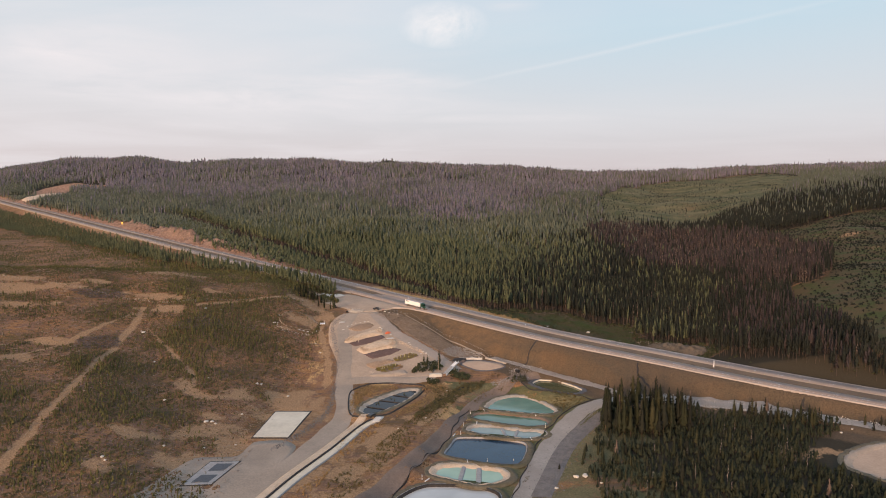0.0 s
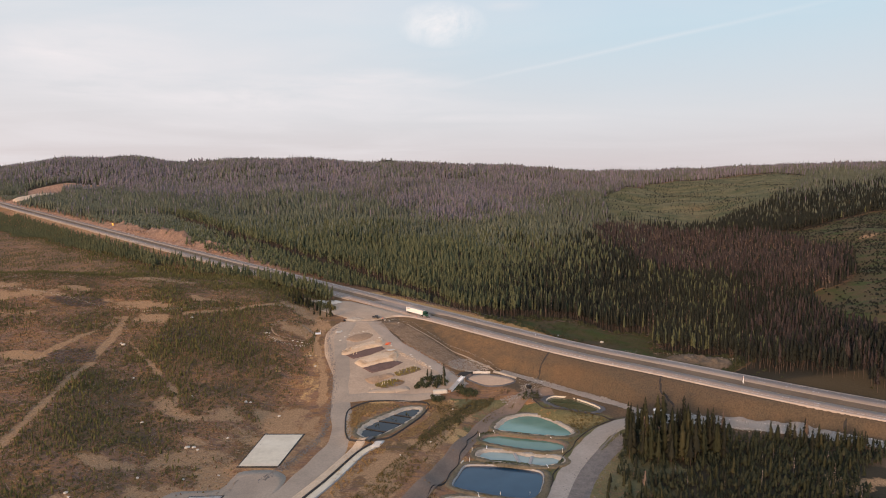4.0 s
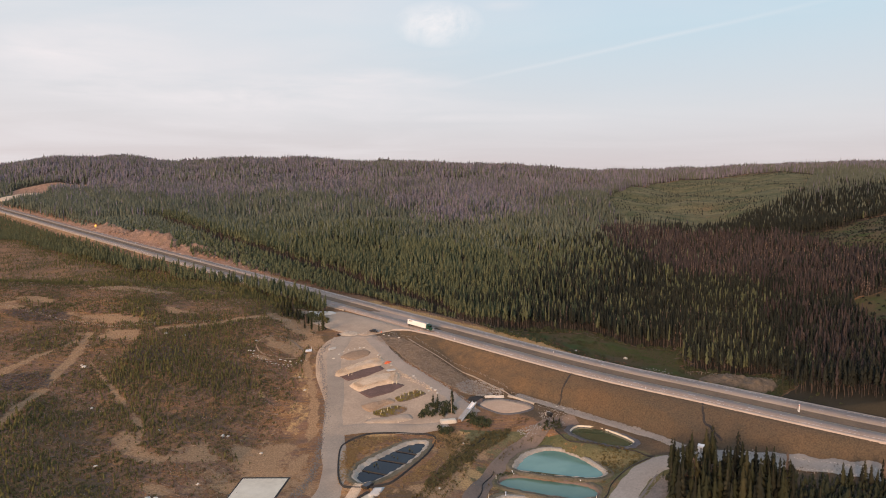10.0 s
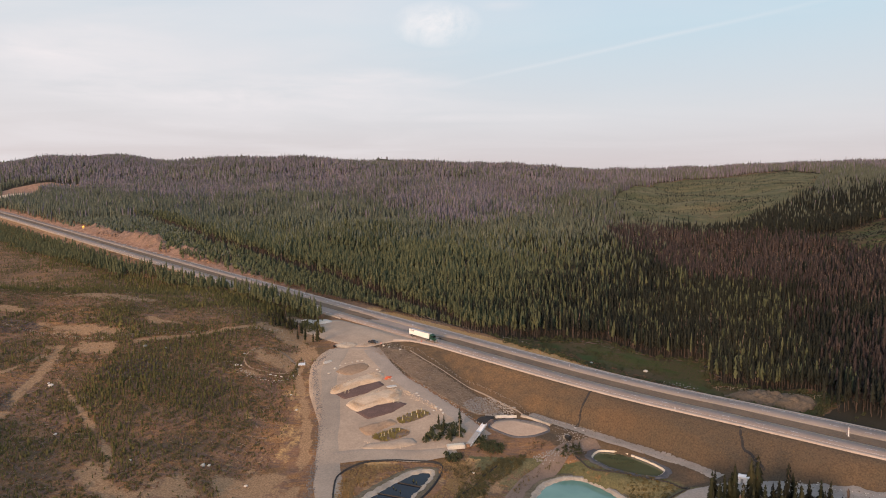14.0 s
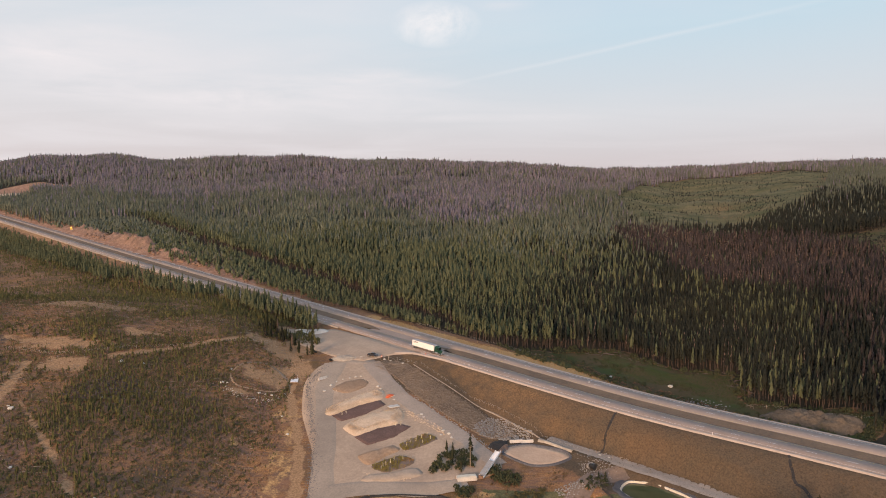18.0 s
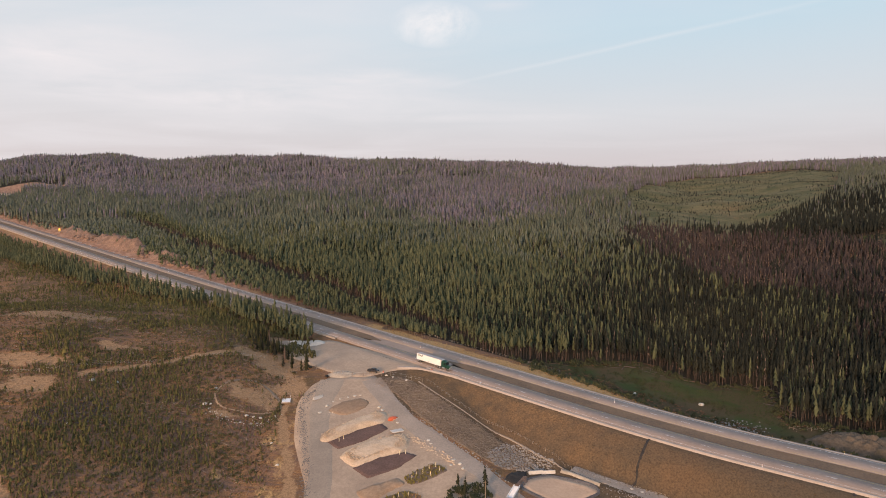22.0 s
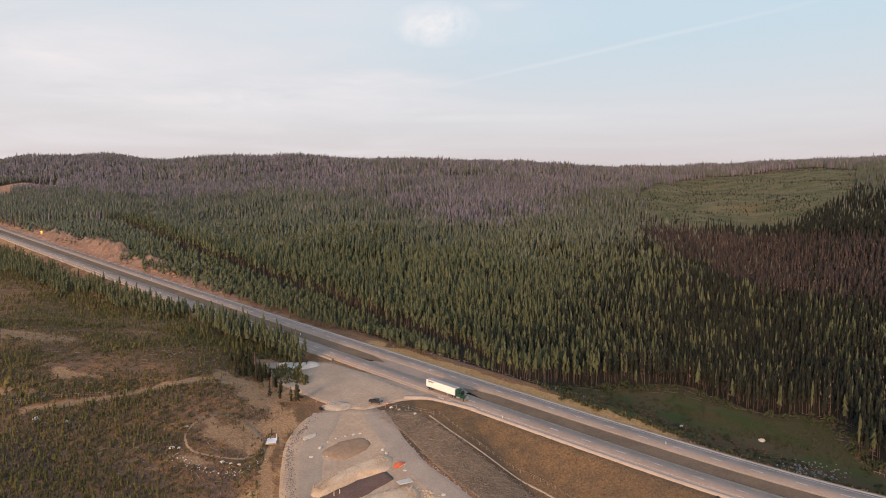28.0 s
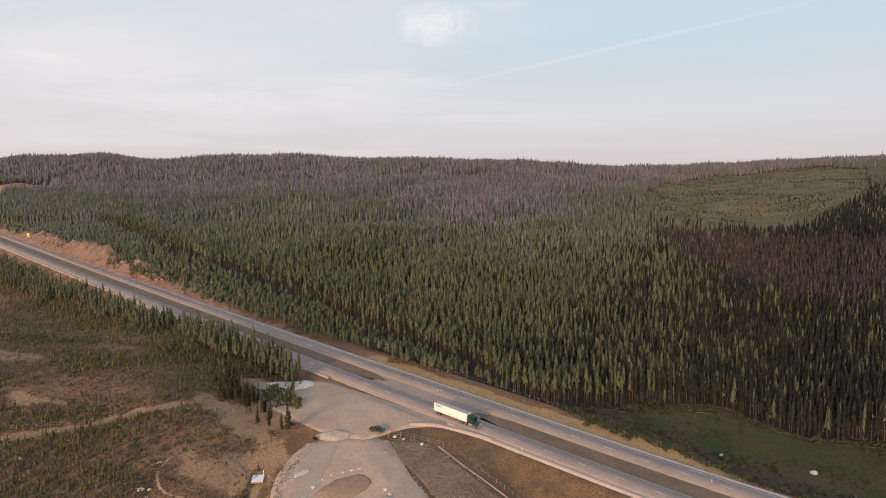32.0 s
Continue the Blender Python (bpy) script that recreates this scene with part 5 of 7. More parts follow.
    k = (d < -22) & in_view(q, 40) & (bare + rng.normal(0, 0.2, len(q)) < 0.5) & (q[:, 0] < -74 - 6 * step(330, 310, q[:, 1]) - 10 * step(430, 460, q[:, 1])) & (rng.random(len(q)) < np.clip(0.6 + 0.5 * patchy(q[:, 0], q[:, 1], 19), 0.1, 0.95))
    for o, level in PADS:
        k &= in_outline(q[:, 0], q[:, 1], np.array(o, float)) > 3
    q = q[k]
    h = rng.uniform(0.3, 1.0, len(q))
    olive = rng.random(len(q)) < 0.46
    for sel, m, lab in ((olive, "shrub", "olive brush covering the felled hillside"), (~olive, "rusty", "rusty brown dead brush covering the felled hillside")):
        stand("ground_brush", lab, "bushes", q[sel], h[sel], 0.55 * h[sel] + 0.3, TUFTS, [M[m]], 0.1)
    # belt of taller conifers on the south side of the highway
    q, rng = scatter(-1100, -80, 485, 1500, 2.5, 21)
    d = offset(q)
    deep = 30 + 8 * patchy(q[:, 0], q[:, 1], 25) + 26 * step(-420, -700, q[:, 0])
    k = (d < -19 - 2 * step(-250, -480, q[:, 0])) & (d > -deep - 10 * step(-250, -480, q[:, 0])) & in_view(q, 60)
    q, d = q[k], d[k]
    h = rng.normal(9.6, 1.9, len(q)) * (1 - 0.45 * step(-300, -560, q[:, 0])) * (1 - 0.35 * step(-24, -34, d) * rng.random(len(q)))
    stand("roadside_conifers", "belt of dark conifers along the highway", "woodland", q, np.clip(h, 3, 15), 1.5 * rng.uniform(0.8, 1.2, len(q)), S_MID, [M["needles"], M["bark"]])
    q, rng = scatter(58, 215, 180, 312, 1.6, 25)
    o = closed([(78, 314), (73, 298), (66, 276), (60, 252), (56, 230), (60, 196), (140, 190), (160, 226), (150, 250), (158, 272), (176, 290), (160, 300), (140, 305), (116, 313), (96, 316)], 4)
    k = (in_outline(q[:, 0], q[:, 1], o) < 3 * patchy(q[:, 0], q[:, 1], 9)) & (rng.random(len(q)) < np.clip(0.8 + 0.5 * patchy(q[:, 0], q[:, 1], 14), 0.2, 1))
    q = q[k]
    h = np.clip(rng.normal(2.9, 1.1, len(q)), 0.8, 6.5)
    stand("thicket", "dark green thicket of young conifers by the pond road", "saplings", q, h, 0.24 * h + 0.3, S_BACK + SPRIGS, [M["thicket"], M["bark"]], 0.1)
    # bushes in the green dip, along the wood's edge and on the far felled slope
    q, rng = scatter(-60, 330, 330, 560, 2.2, 31)
    d = offset(q)
    k = (d > 22 + widen(q[:, 0])) & ((in_outline(q[:, 0], q[:, 1], DIP) < 3) | (d < edge_of_wood(q) + 6)) & (d < 130) & (rng.random(len(q)) < np.clip(0.22 + 0.3 * patchy(q[:, 0], q[:, 1], 12) + 0.4 * step(-9, -1, -np.abs(in_outline(q[:, 0], q[:, 1], DIP))), 0.02, 0.8) * step(10, 40, q[:, 0]))
    h = rng.uniform(0.5, 1.8, k.sum()) * (1 + 0.7 * step(-8, -1, -np.abs(in_outline(q[:, 0], q[:, 1], DIP)[k])))
    stand("valley_brush", "green and rusty brush in the dip below the highway", "bushes", q[k], h, 0.6 * h + 0.2, CLUMPS, [M["bush"], M["bark"]], 0.1)
    q, rng = fill_box(FELLED, 5.0, 32)
    k = rng.random(len(q)) < 0.2 + 0.3 * patchy(q[:, 0], q[:, 1], 40)
    q = q[k]
    stand("felled_slope_brush", "regrowth dotted over a far felled slope", "bushes", q, rng.uniform(1, 4, len(q)), rng.uniform(0.8, 1.8, len(q)), SAPLINGS, [M["spruce"], M["bark"]], 0.1)
    q, rng = fill_box(FELLED_NEAR, 3.2, 33)
    q = q[(offset(q) > 22) & (rng.random(len(q)) < np.clip(0.5 + 0.4 * patchy(q[:, 0], q[:, 1], 18), 0.1, 0.9))]
    stand("felled_slope_brush", "regrowth dotted over a felled slope", "bushes", q, rng.uniform(0.6, 2.6, len(q)), rng.uniform(0.6, 1.3, len(q)), CLUMPS, [M["spruce"], M["bark"]], 0.1)
    # windrows of grey felling waste along the contours of both felled slopes
    for n, (o, rows) in enumerate(((FELLED, 190), (FELLED_NEAR, 30))):
        rng, pts = np.random.default_rng(70 + n), []
        lo, hi = o.min(0), o.max(0)
        for _ in range(rows):
            c, run, a = rng.uniform(lo, hi), rng.uniform(15, 70), rng.normal(-0.25, 0.3)
            t = np.arange(-run / 2, run / 2, 2.4)
            pts.append(c + np.outer(t, (math.cos(a), math.sin(a))) + rng.normal(0, 0.9, (len(t), 2)))
        q = np.vstack(pts)
        q = q[in_outline(q[:, 0], q[:, 1], o) < -6]
        stand("windrows", "pale grey windrows of felling waste on the cleared slope", "branches", q, rng.uniform(0.6, 1.8, len(q)), rng.uniform(0.8, 1.9, len(q)), TUFTS, [M["slash_heap"]], 0.1)


def fill_box(outline, gap, seed):
    o = np.asarray(outline, float)
    q, rng = scatter(o[:, 0].min(), o[:, 0].max(), o[:, 1].min(), o[:, 1].max(), gap, seed)
    return q[in_outline(q[:, 0], q[:, 1], o) < 0], rng


build_woods()


# trees that stand near the ponds, each one by itself
def near_tree(seed, mat, bare=0.2):
    """A unit conifer with drooping boughs in whorls."""
    r = random.Random(seed)
    vs, fs = [], []
    whorls = 16
    for k in range(whorls):
        f = k / (whorls - 1)
        z = bare + (0.98 - bare) * f
        n = 7 if f < 0.7 else 5
        rad = (1 - f) ** 0.62 * r.uniform(0.62, 1.18) * (0.6 if k < 2 else 1) + 0.05
        turn = r.uniform(0, 6)
        for i in range(n):
            if r.random() < 0.16:
                continue
            a = turn + 6.283 * i / n + r.uniform(-.2, .2)
            q, n0 = rad * r.uniform(0.5, 1.2), len(vs)
            z = bare + (0.98 - bare) * min(1.0, f + r.uniform(-.03, .03))
            c, s, w = math.cos(a), math.sin(a), 0.30 * q + 0.06
            up, dn = z + 0.055 * (1 - f) + 0.02, z - 0.06 * q - 0.01
            vs += [(0, 0, up), (q * 0.6 * c - w * s, q * 0.6 * s + w * c, z - 0.02 * q), (q * c, q * s, dn), (q * 0.6 * c + w * s, q * 0.6 * s - w * c, z - 0.02 * q), (q * 0.45 * c, q * 0.45 * s, z - 0.05)]
            fs += [(n0, n0 + 1, n0 + 2), (n0, n0 + 2, n0 + 3), (n0 + 1, n0 + 4, n0 + 2), (n0 + 4, n0 + 3, n0 + 2)]
    crown = mesh("crown", vs, fs, mat)
    tv = [(0.055 * (1 - 0.9 * z) * math.cos(a), 0.055 * (1 - 0.9 * z) * math.sin(a), z - 0.02) for z in (0, 0.5, 1.0) for a in (0, 1.05, 2.1, 3.14, 4.19, 5.24)]
    trunk = mesh("trunk", tv, grid_faces(3, 6, wrap=True), M["bark"])
    return crown, trunk


def build_near_trees():
    kinds = [near_tree(s, M["thicket" if s % 3 else "spruce"], 0.12 + 0.05 * (s % 4)) for s in range(6)] + [near_tree(9, M["dead"], 0.3)]
    spots = []
    rng = random.Random(7)
    def grove(outline, gap, lo, hi, thin, label):
        q, g = fill_box(closed(outline, 4), gap, int(lo * 10 + gap * 7))
        for x, y in q:
            if rng.random() < thin:
                spots.append((x, y, rng.uniform(lo, hi), label))
    tall = "tall dark green conifer with bare lower trunk beside the gravel road"
    small = "small dark green conifer in the thicket by the ponds"
    grove([(80, 314), (75, 302), (74, 286), (92, 278), (112, 282), (116, 302), (106, 313), (92, 316)], 3.6, 12, 18, 0.8, tall)
    grove([(72, 288), (64, 266), (60, 246), (80, 236), (112, 240), (146, 252), (152, 276), (134, 296), (114, 284), (92, 276)], 6.0, 4.5, 8.5, 0.6, small)
    grove([(134, 300), (150, 288), (166, 288), (176, 292), (160, 300), (140, 305)], 3.8, 6, 11, 0.85, small)
    grove([(184, 284), (206, 272), (222, 266), (226, 272), (206, 282), (190, 290)], 5.0, 4, 8, 0.6, small)
    grove([(66, 230), (62, 206), (100, 190), (140, 200), (150, 226), (124, 238), (90, 238)], 7.5, 5, 11, 0.6, small)
    grove([(-103, 490), (-110, 478), (-98, 462), (-86, 455), (-80, 454), (-84, 464), (-94, 476)], 3.6, 5, 8.5, 0.9, "dark conifer at the corner of the gravel apron")
    for x, y, h in ((-75.5, 450.5, 10.5), (-78.5, 453, 6), (-2, 371, 9), (-9, 366, 8), (-6, 360, 5), (-11, 372, 5), (58, 262, 6), (60, 268, 5), (56, 256, 4.5), (46, 252, 3), (43, 360, 3.5), (46, 362, 3), (40, 359, 2.5)):
        spots.append((x, y, h, "lone dark conifer on open ground"))
    firsts = {}
    for n, (x, y, h, label) in enumerate(spots[:300]):
        k = rng.randrange(7) if h > 8 and rng.random() < 0.5 else rng.randrange(6)
        w = h * rng.uniform(0.10, 0.14) + 0.35
        m = Matrix.LocRotScale((x, y, gz(x, y) - 0.1), Euler((rng.uniform(-.03, .03), rng.uniform(-.03, .03), rng.uniform(0, 6.28))), None)
        ob = new("conifer")
        ob.matrix_world = m
        tagged(ob, "dead brown-needled conifer among green ones" if k == 6 else label, "tree", "conifers round the works")
        for nm, me in zip(("crown", "trunk"), kinds[k]):
            c = new(nm, me)
            c.parent = ob
            c.scale = (w, w, h)


build_near_trees()

# ---- kit for made things ----
class Kit:
    """Collects boxes and rounds into one mesh."""

    def __init__(self):
        self.b = bmesh.new()

    def box(self, size, at, bevel=0.0, turn=(0, 0, 0), taper=None):
        g = bmesh.ops.create_cube(self.b, size=1)["verts"]
        for v in g:
            if taper and v.co.z > 0:
                v.co.x *= taper[0]
                v.co.y *= taper[1]
            v.co = Vector((v.co.x * size[0], v.co.y * size[1], v.co.z * size[2]))
        if bevel:
            e = {x for v in g for x in v.link_edges}
            r = bmesh.ops.bevel(self.b, geom=list(e), offset=bevel, segments=2, affect="EDGES")
            g = list({v for f in r["faces"] for v in f.verts} | {v for v in g if v.is_valid})
        bmesh.ops.transform(self.b, verts=g, matrix=pose(*at, *turn))
        return self

    def rod(self, r0, r1, h, at, turn=(0, 0, 0), seg=10):
        g = bmesh.ops.create_cone(self.b, cap_ends=True, segments=seg, radius1=r0, radius2=r1, depth=h)["verts"]
        bmesh.ops.transform(self.b, verts=g, matrix=pose(*at, *turn))
        return self

    def done(self, name, mat):
        me = bpy.data.meshes.new(name)
        self.b.to_mesh(me)
        self.b.free()
        me.materials.append(mat)
        return me


def thing(name, label, category, m, group=""):
    ob = new(name)
    ob.matrix_world = m
    return tagged(ob, label, category, group)


def rock(seed, squash=0.7):
    b = bmesh.new()
    bmesh.ops.create_icosphere(b, subdivisions=2, radius=0.5)
    r = random.Random(seed)
    k = Vector((r.uniform(0, 9), r.uniform(0, 9), r.uniform(0, 9)))
    for v in b.verts:
        v.co *= 1 + 0.55 * noise.noise(v.co * 2.1 + k)
        v.co.z = max(v.co.z * squash, -0.22)
    me = bpy.data.meshes.new("boulder")
    b.to_mesh(me)
    b.free()
    return me


def debris(name, label, category, xy, lengths, radii, mat, seed, lift=0.1, tilt=0.08, zs=None):
    """Poles and sticks lying about, as one piece of stuff."""
    rng = np.random.default_rng(seed)
    n = len(xy)
    a = rng.uniform(0, 6.283, n)
    el = rng.normal(0, tilt, n)
    d = np.stack([np.cos(a) * np.cos(el), np.sin(a) * np.cos(el), np.sin(el)], -1)
    s = np.stack([-np.sin(a), np.cos(a), 0 * a], -1)
    u = np.cross(d, s)
    e0, e1 = xy - d[:, :2] * lengths[:, None] / 2, xy + d[:, :2] * lengths[:, None] / 2
    z0, z1 = ground(e0[:, 0], e0[:, 1]), ground(e1[:, 0], e1[:, 1])
    p0 = np.column_stack([e0, z0 + lift + radii + rng.uniform(0, 0.3, n)])
    p1 = np.column_stack([e1, z1 + lift + radii + rng.uniform(0, 0.3, n)])
    V = []
    for p, k in ((p0, 1.0), (p1, 0.6)):
        for q in range(4):
            c, sn = math.cos(q * 1.571), math.sin(q * 1.571)
            V.append(p + (s * c + u * sn) * (radii * k)[:, None])
    V = np.stack(V, 1).reshape(-1, 3)
    f = np.array([(0, 1, 5, 4), (1, 2, 6, 5), (2, 3, 7, 6), (3, 0, 4, 7), (3, 2, 1, 0), (4, 5, 6, 7)])
    F = (f[None] + (np.arange(n) * 8)[:, None, None]).reshape(-1, 4)
    return tagged(new(name, mesh(name, V, F, mat)), label, category, kind="stuff")


def rubble(name, label, xy, sizes, mat, seed, sink=0.25):
    """Many stones as one piece of stuff."""
    rng = np.random.default_rng(seed)
    shapes = []
    for s in range(4):
        v = np.array([(0.5, 0, 0), (-0.5, 0, 0), (0, 0.5, 0), (0, -0.5, 0), (0, 0, 0.42), (0, 0, -0.3), (0.32, 0.32, 0.22), (-0.32, -0.3, 0.25)]) * np.random.default_rng(s).uniform(0.75, 1.25, (8, 3))
        f = np.array([(0, 6, 4), (6, 2, 4), (2, 1, 4), (1, 7, 4), (7, 3, 4), (3, 0, 4), (0, 2, 6), (1, 3, 7), (2, 0, 5), (1, 2, 5), (3, 1, 5), (0, 3, 5)])
        shapes.append((v, f, np.zeros(len(f), int)))
    ob = stand(name, label, "stones", xy, sizes, sizes, shapes, [mat], 0.0)
    return ob


# ---- the works yard ----
def heap(name, label, category, pts, mat, crown, lift=0.2, rings=7, rough=0.25):
    p = np.array(pts, float)
    o = closed(p, 6) if name != "dark_bed" else np.vstack([a + (b - a) * np.linspace(0, 1, 6, endpoint=False)[:, None] for a, b in zip(p, np.roll(p, -1, 0))])
    o = o + 0.15 * np.stack([np.sin(np.arange(len(o)) * 1.7), np.cos(np.arange(len(o)) * 2.3)], -1)
    me = patch(name, o, M[mat], lift, rings, crown)
    for v in me.vertices:
        v.co.z += rough * max(0.0, crown) * noise.noise(Vector((v.co.x * 0.5, v.co.y * 0.5, 3.1)))
    return tagged(new(name, me), label, category)


heap("rubble_mound", "long low heap of pale tan crushed rock in the yard", "heap", [(-61, 398), (-59, 402.5), (-51, 411), (-42, 417.5), (-37.5, 416.5), (-38.5, 410.5), (-47.5, 405.2), (-57.5, 396.8)], "pale_tan", 1.5)
heap("rubble_mound", "long low heap of pale tan crushed rock in the yard", "heap", [(-52, 388), (-48, 394), (-42, 398.5), (-31, 402), (-28, 397.5), (-29.5, 391.5), (-38, 387.5), (-46, 382)], "pale_tan", 1.6)
heap("dark_bed", "flat bed of dark purplish gravel beside the heap", "gravel bed", [(-57.6, 396.4), (-47.5, 404.9), (-39, 409.6), (-36.2, 406), (-45.2, 397.5), (-53.2, 392.5)], "purple_gravel", 0.3, 0.25)
heap("dark_bed", "flat bed of dark purplish gravel beside the heap", "gravel bed", [(-46.5, 381), (-38, 387.3), (-29, 390.8), (-25, 389), (-31.5, 381.5), (-41, 375.8)], "purple_gravel", 0.3, 0.25)
heap("soil_bed", "low bed of rusty brown soil at the top of the yard", "soil bed", [(-61, 419), (-56, 425.5), (-49, 428), (-45.5, 425), (-47, 420.5), (-54, 415.5)], "soil", 0.5, 0.2)
heap("plant_bed", "planted bed of yellow-green reeds with marker stakes", "plant bed", [(-28.4, 377), (-19.1, 383.5), (-14.5, 380), (-22.8, 374), (-26.7, 373)], "dark_soil", 0.2, 0.2)
heap("plant_bed", "planted bed of rusty and green reeds with marker stakes", "plant bed", [(-37.6, 364), (-28.4, 369.3), (-23, 366.8), (-24.3, 363.5), (-32.4, 359.4), (-37.3, 361.5)], "dark_soil", 0.2, 0.2)
heap("soil_mound", "low mound of orange-brown soil beside the plant beds", "mound", [(-43.8, 369), (-36, 373.5), (-30.8, 376), (-28.5, 373), (-33, 369.5), (-39.4, 363.7)], "soil", 1.0, 0.15)
heap("soil_bank", "bank of pale sandy soil above the link road", "bank", [(-40, 357), (-30, 358.5), (-22, 362), (-20, 358), (-30, 354.5), (-40, 354)], "gravel_tan", 0.7, 0.2)
heap("spoil_heap", "heap of whitish spoil at the edge of the apron", "heap", [(-93, 491), (-89, 496), (-78, 500), (-75, 495), (-79, 490), (-87, 488)], "pale_rock", 1.2)
heap("spoil_heap", "heap of whitish spoil at the edge of the apron", "heap", [(-66, 449), (-60, 452.5), (-54, 449.5), (-57, 446), (-63, 446)], "pale_rubble", 0.8)
heap("rock_mound", "mound of brown rubble beyond the highway", "mound", [(126, 412), (140, 417), (154, 409), (163, 398), (156, 389), (142, 391), (132, 399)], "mound", 4.2, 0.1, 9, 0.55)


def build_reeds():
    for o in ([(-28.4, 377), (-19.1, 383.5), (-14.5, 380), (-22.8, 374), (-26.7, 373)], [(-37.6, 364), (-28.4, 369.3), (-23, 366.8), (-24.3, 363.5), (-32.4, 359.4), (-37.3, 361.5)]):
        q, rng = fill_box(closed(o, 5), 0.5, 51)
        q = q[rng.random(len(q)) < np.clip(0.55 + 0.5 * patchy(q[:, 0], q[:, 1], 3.0), 0.05, 0.95)] + rng.normal(0, 0.35, (1, 2))
        gold = patchy(q[:, 0], q[:, 1], 3.5) + 0.25 * (q[:, 0] - np.mean(q[:, 0])) / 5 > 0.25
        for sel, mat, lab in ((~gold, "reed", "yellow-green reeds growing in the plant bed"), (gold, "golden", "rusty gold grass growing in the plant bed")):
            stand("reeds", lab, "reeds", q[sel], rng.uniform(0.5, 1.3, sel.sum()), rng.uniform(0.35, 0.7, sel.sum()), BLADES, [M[mat], M[mat]], -0.2)
    # gold and rusty grass on the banks between the ponds
    for n, (pts, gap, mat, lab) in enumerate((
            ([(-8, 345), (-4, 330), (-14, 300), (-30, 262), (-44, 225), (-34, 222), (-18, 258), (-4, 296), (6, 326), (8, 342)], 1.0, "shrub", "tall green and gold grass along the ditch"),
            ([(-42, 298), (-28, 296), (-12, 318), (-6, 338), (-14, 344), (-10, 320), (-26, 290), (-46, 240), (-52, 226), (-44, 224)], 1.2, "golden", "rusty gold dry grass on the pond bank"),
            ([(-46, 335), (-40, 343), (-20, 344), (-28, 336), (-38, 326), (-44, 312)], 1.1, "golden", "rusty gold dry grass on the pond bank"),
            ([(-14, 330), (10, 344), (34, 362), (20, 362), (2, 354), (-8, 346)], 1.3, "straw", "dry brush on the bank below the yard"),
            ([(8, 302), (14, 330), (28, 350), (42, 352), (60, 348), (78, 346), (66, 330), (58, 318), (52, 330), (40, 348), (28, 345), (18, 330)], 1.5, "shrub", "dull green grass round the ponds"),
            ([(-12, 240), (-4, 262), (4, 292), (10, 302), (6, 296), (-2, 270), (-14, 242)], 1.2, "straw", "dry brush beside the dirt track"),
            ([(40, 290), (52, 306), (56, 322), (48, 312), (36, 262), (30, 240), (34, 250)], 1.2, "shrub", "dull green grass round the ponds"))):
        q, rng = fill_box(closed(pts, 4), gap, 60 + n)
        keep = np.ones(len(q), bool)
        for o2, level in PONDS.values():
            keep &= in_outline(q[:, 0], q[:, 1], o2) > 3.5
        keep &= rng.random(len(q)) < np.clip(0.45 + 0.7 * patchy(q[:, 0], q[:, 1], 7), 0.05, 0.95)
        q = q[keep]
        if len(q):
            h = rng.uniform(0.35, 1.3, len(q))
            stand("bank_grass", lab, "grass", q, h, 0.6 * h + 0.25, BLADES, [M[mat], M[mat]], 0.05)
    # rough grass on the embankment and in the median
    q, rng = scatter(-30, 230, 285, 460, 1.3, 71)
    d = offset(q)
    k = (d < -16.5) & (d > -38) & (q[:, 0] * 0.75 + q[:, 1] * 0.5 > 170) & (rng.random(len(q)) < 0.5)
    q = q[k]
    h = rng.uniform(0.25, 0.8, len(q))
    stand("embankment_grass", "thin dry grass tufts on the highway embankment", "grass", q, h, 0.5 * h + 0.12, BLADES, [M["straw"], M["straw"]], 0.05)
    q, rng = scatter(-45, 130, 345, 560, 1.2, 72)
    d = offset(q)
    k = (d > 15.5) & (d < 29) & (rng.random(len(q)) < 0.6)
    q = q[k]
    h = rng.uniform(0.25, 0.9, len(q))
    stand("verge_grass", "golden dry grass on the highway verge", "grass", q, h, 0.5 * h + 0.15, BLADES, [M["golden"], M["golden"]], 0.05)
    q, rng = scatter(-300, 230, 285, 770, 1.1, 73)
    d = offset(q)
    k = (np.abs(d) < 2.6) & (rng.random(len(q)) < 0.55) & ((q[:, 0] < -52) | (q[:, 0] > -8))
    q = q[k]
    h = rng.uniform(0.2, 0.7, len(q))
    stand("median_grass", "dry weeds growing in the median", "grass", q, h + 0.45, 0.6 * h + 0.15, BLADES, [M["shrub"], M["shrub"]], 0.0)


build_reeds()


def stake():
    ob = thing("marker_stake", "short yellow-topped marker stake in the reed bed", "stake", pose(0, 0, 0), "stakes in the reed bed")
    part("post", Kit().box((0.16, 0.16, 1.5), (0, 0, 0.75), 0.02).done("post", M["cream"]), ob)
    part("cap", Kit().box((0.18, 0.18, 0.25), (0, 0, 1.6), 0.03).done("cap", M["yellow_paint"]), ob, "yellow cap")
    return ob


def set_out(first, spots, lift=0.0):
    """Places the first thing and copies of it on the ground: rows of x, y and turn."""
    for n, (x, y, a) in enumerate(spots):
        m = pose(x, y, gz(x, y) + lift, 0, 0, a)
        if n == 0:
            first.matrix_world = m
        else:
            copy_thing(first, m)


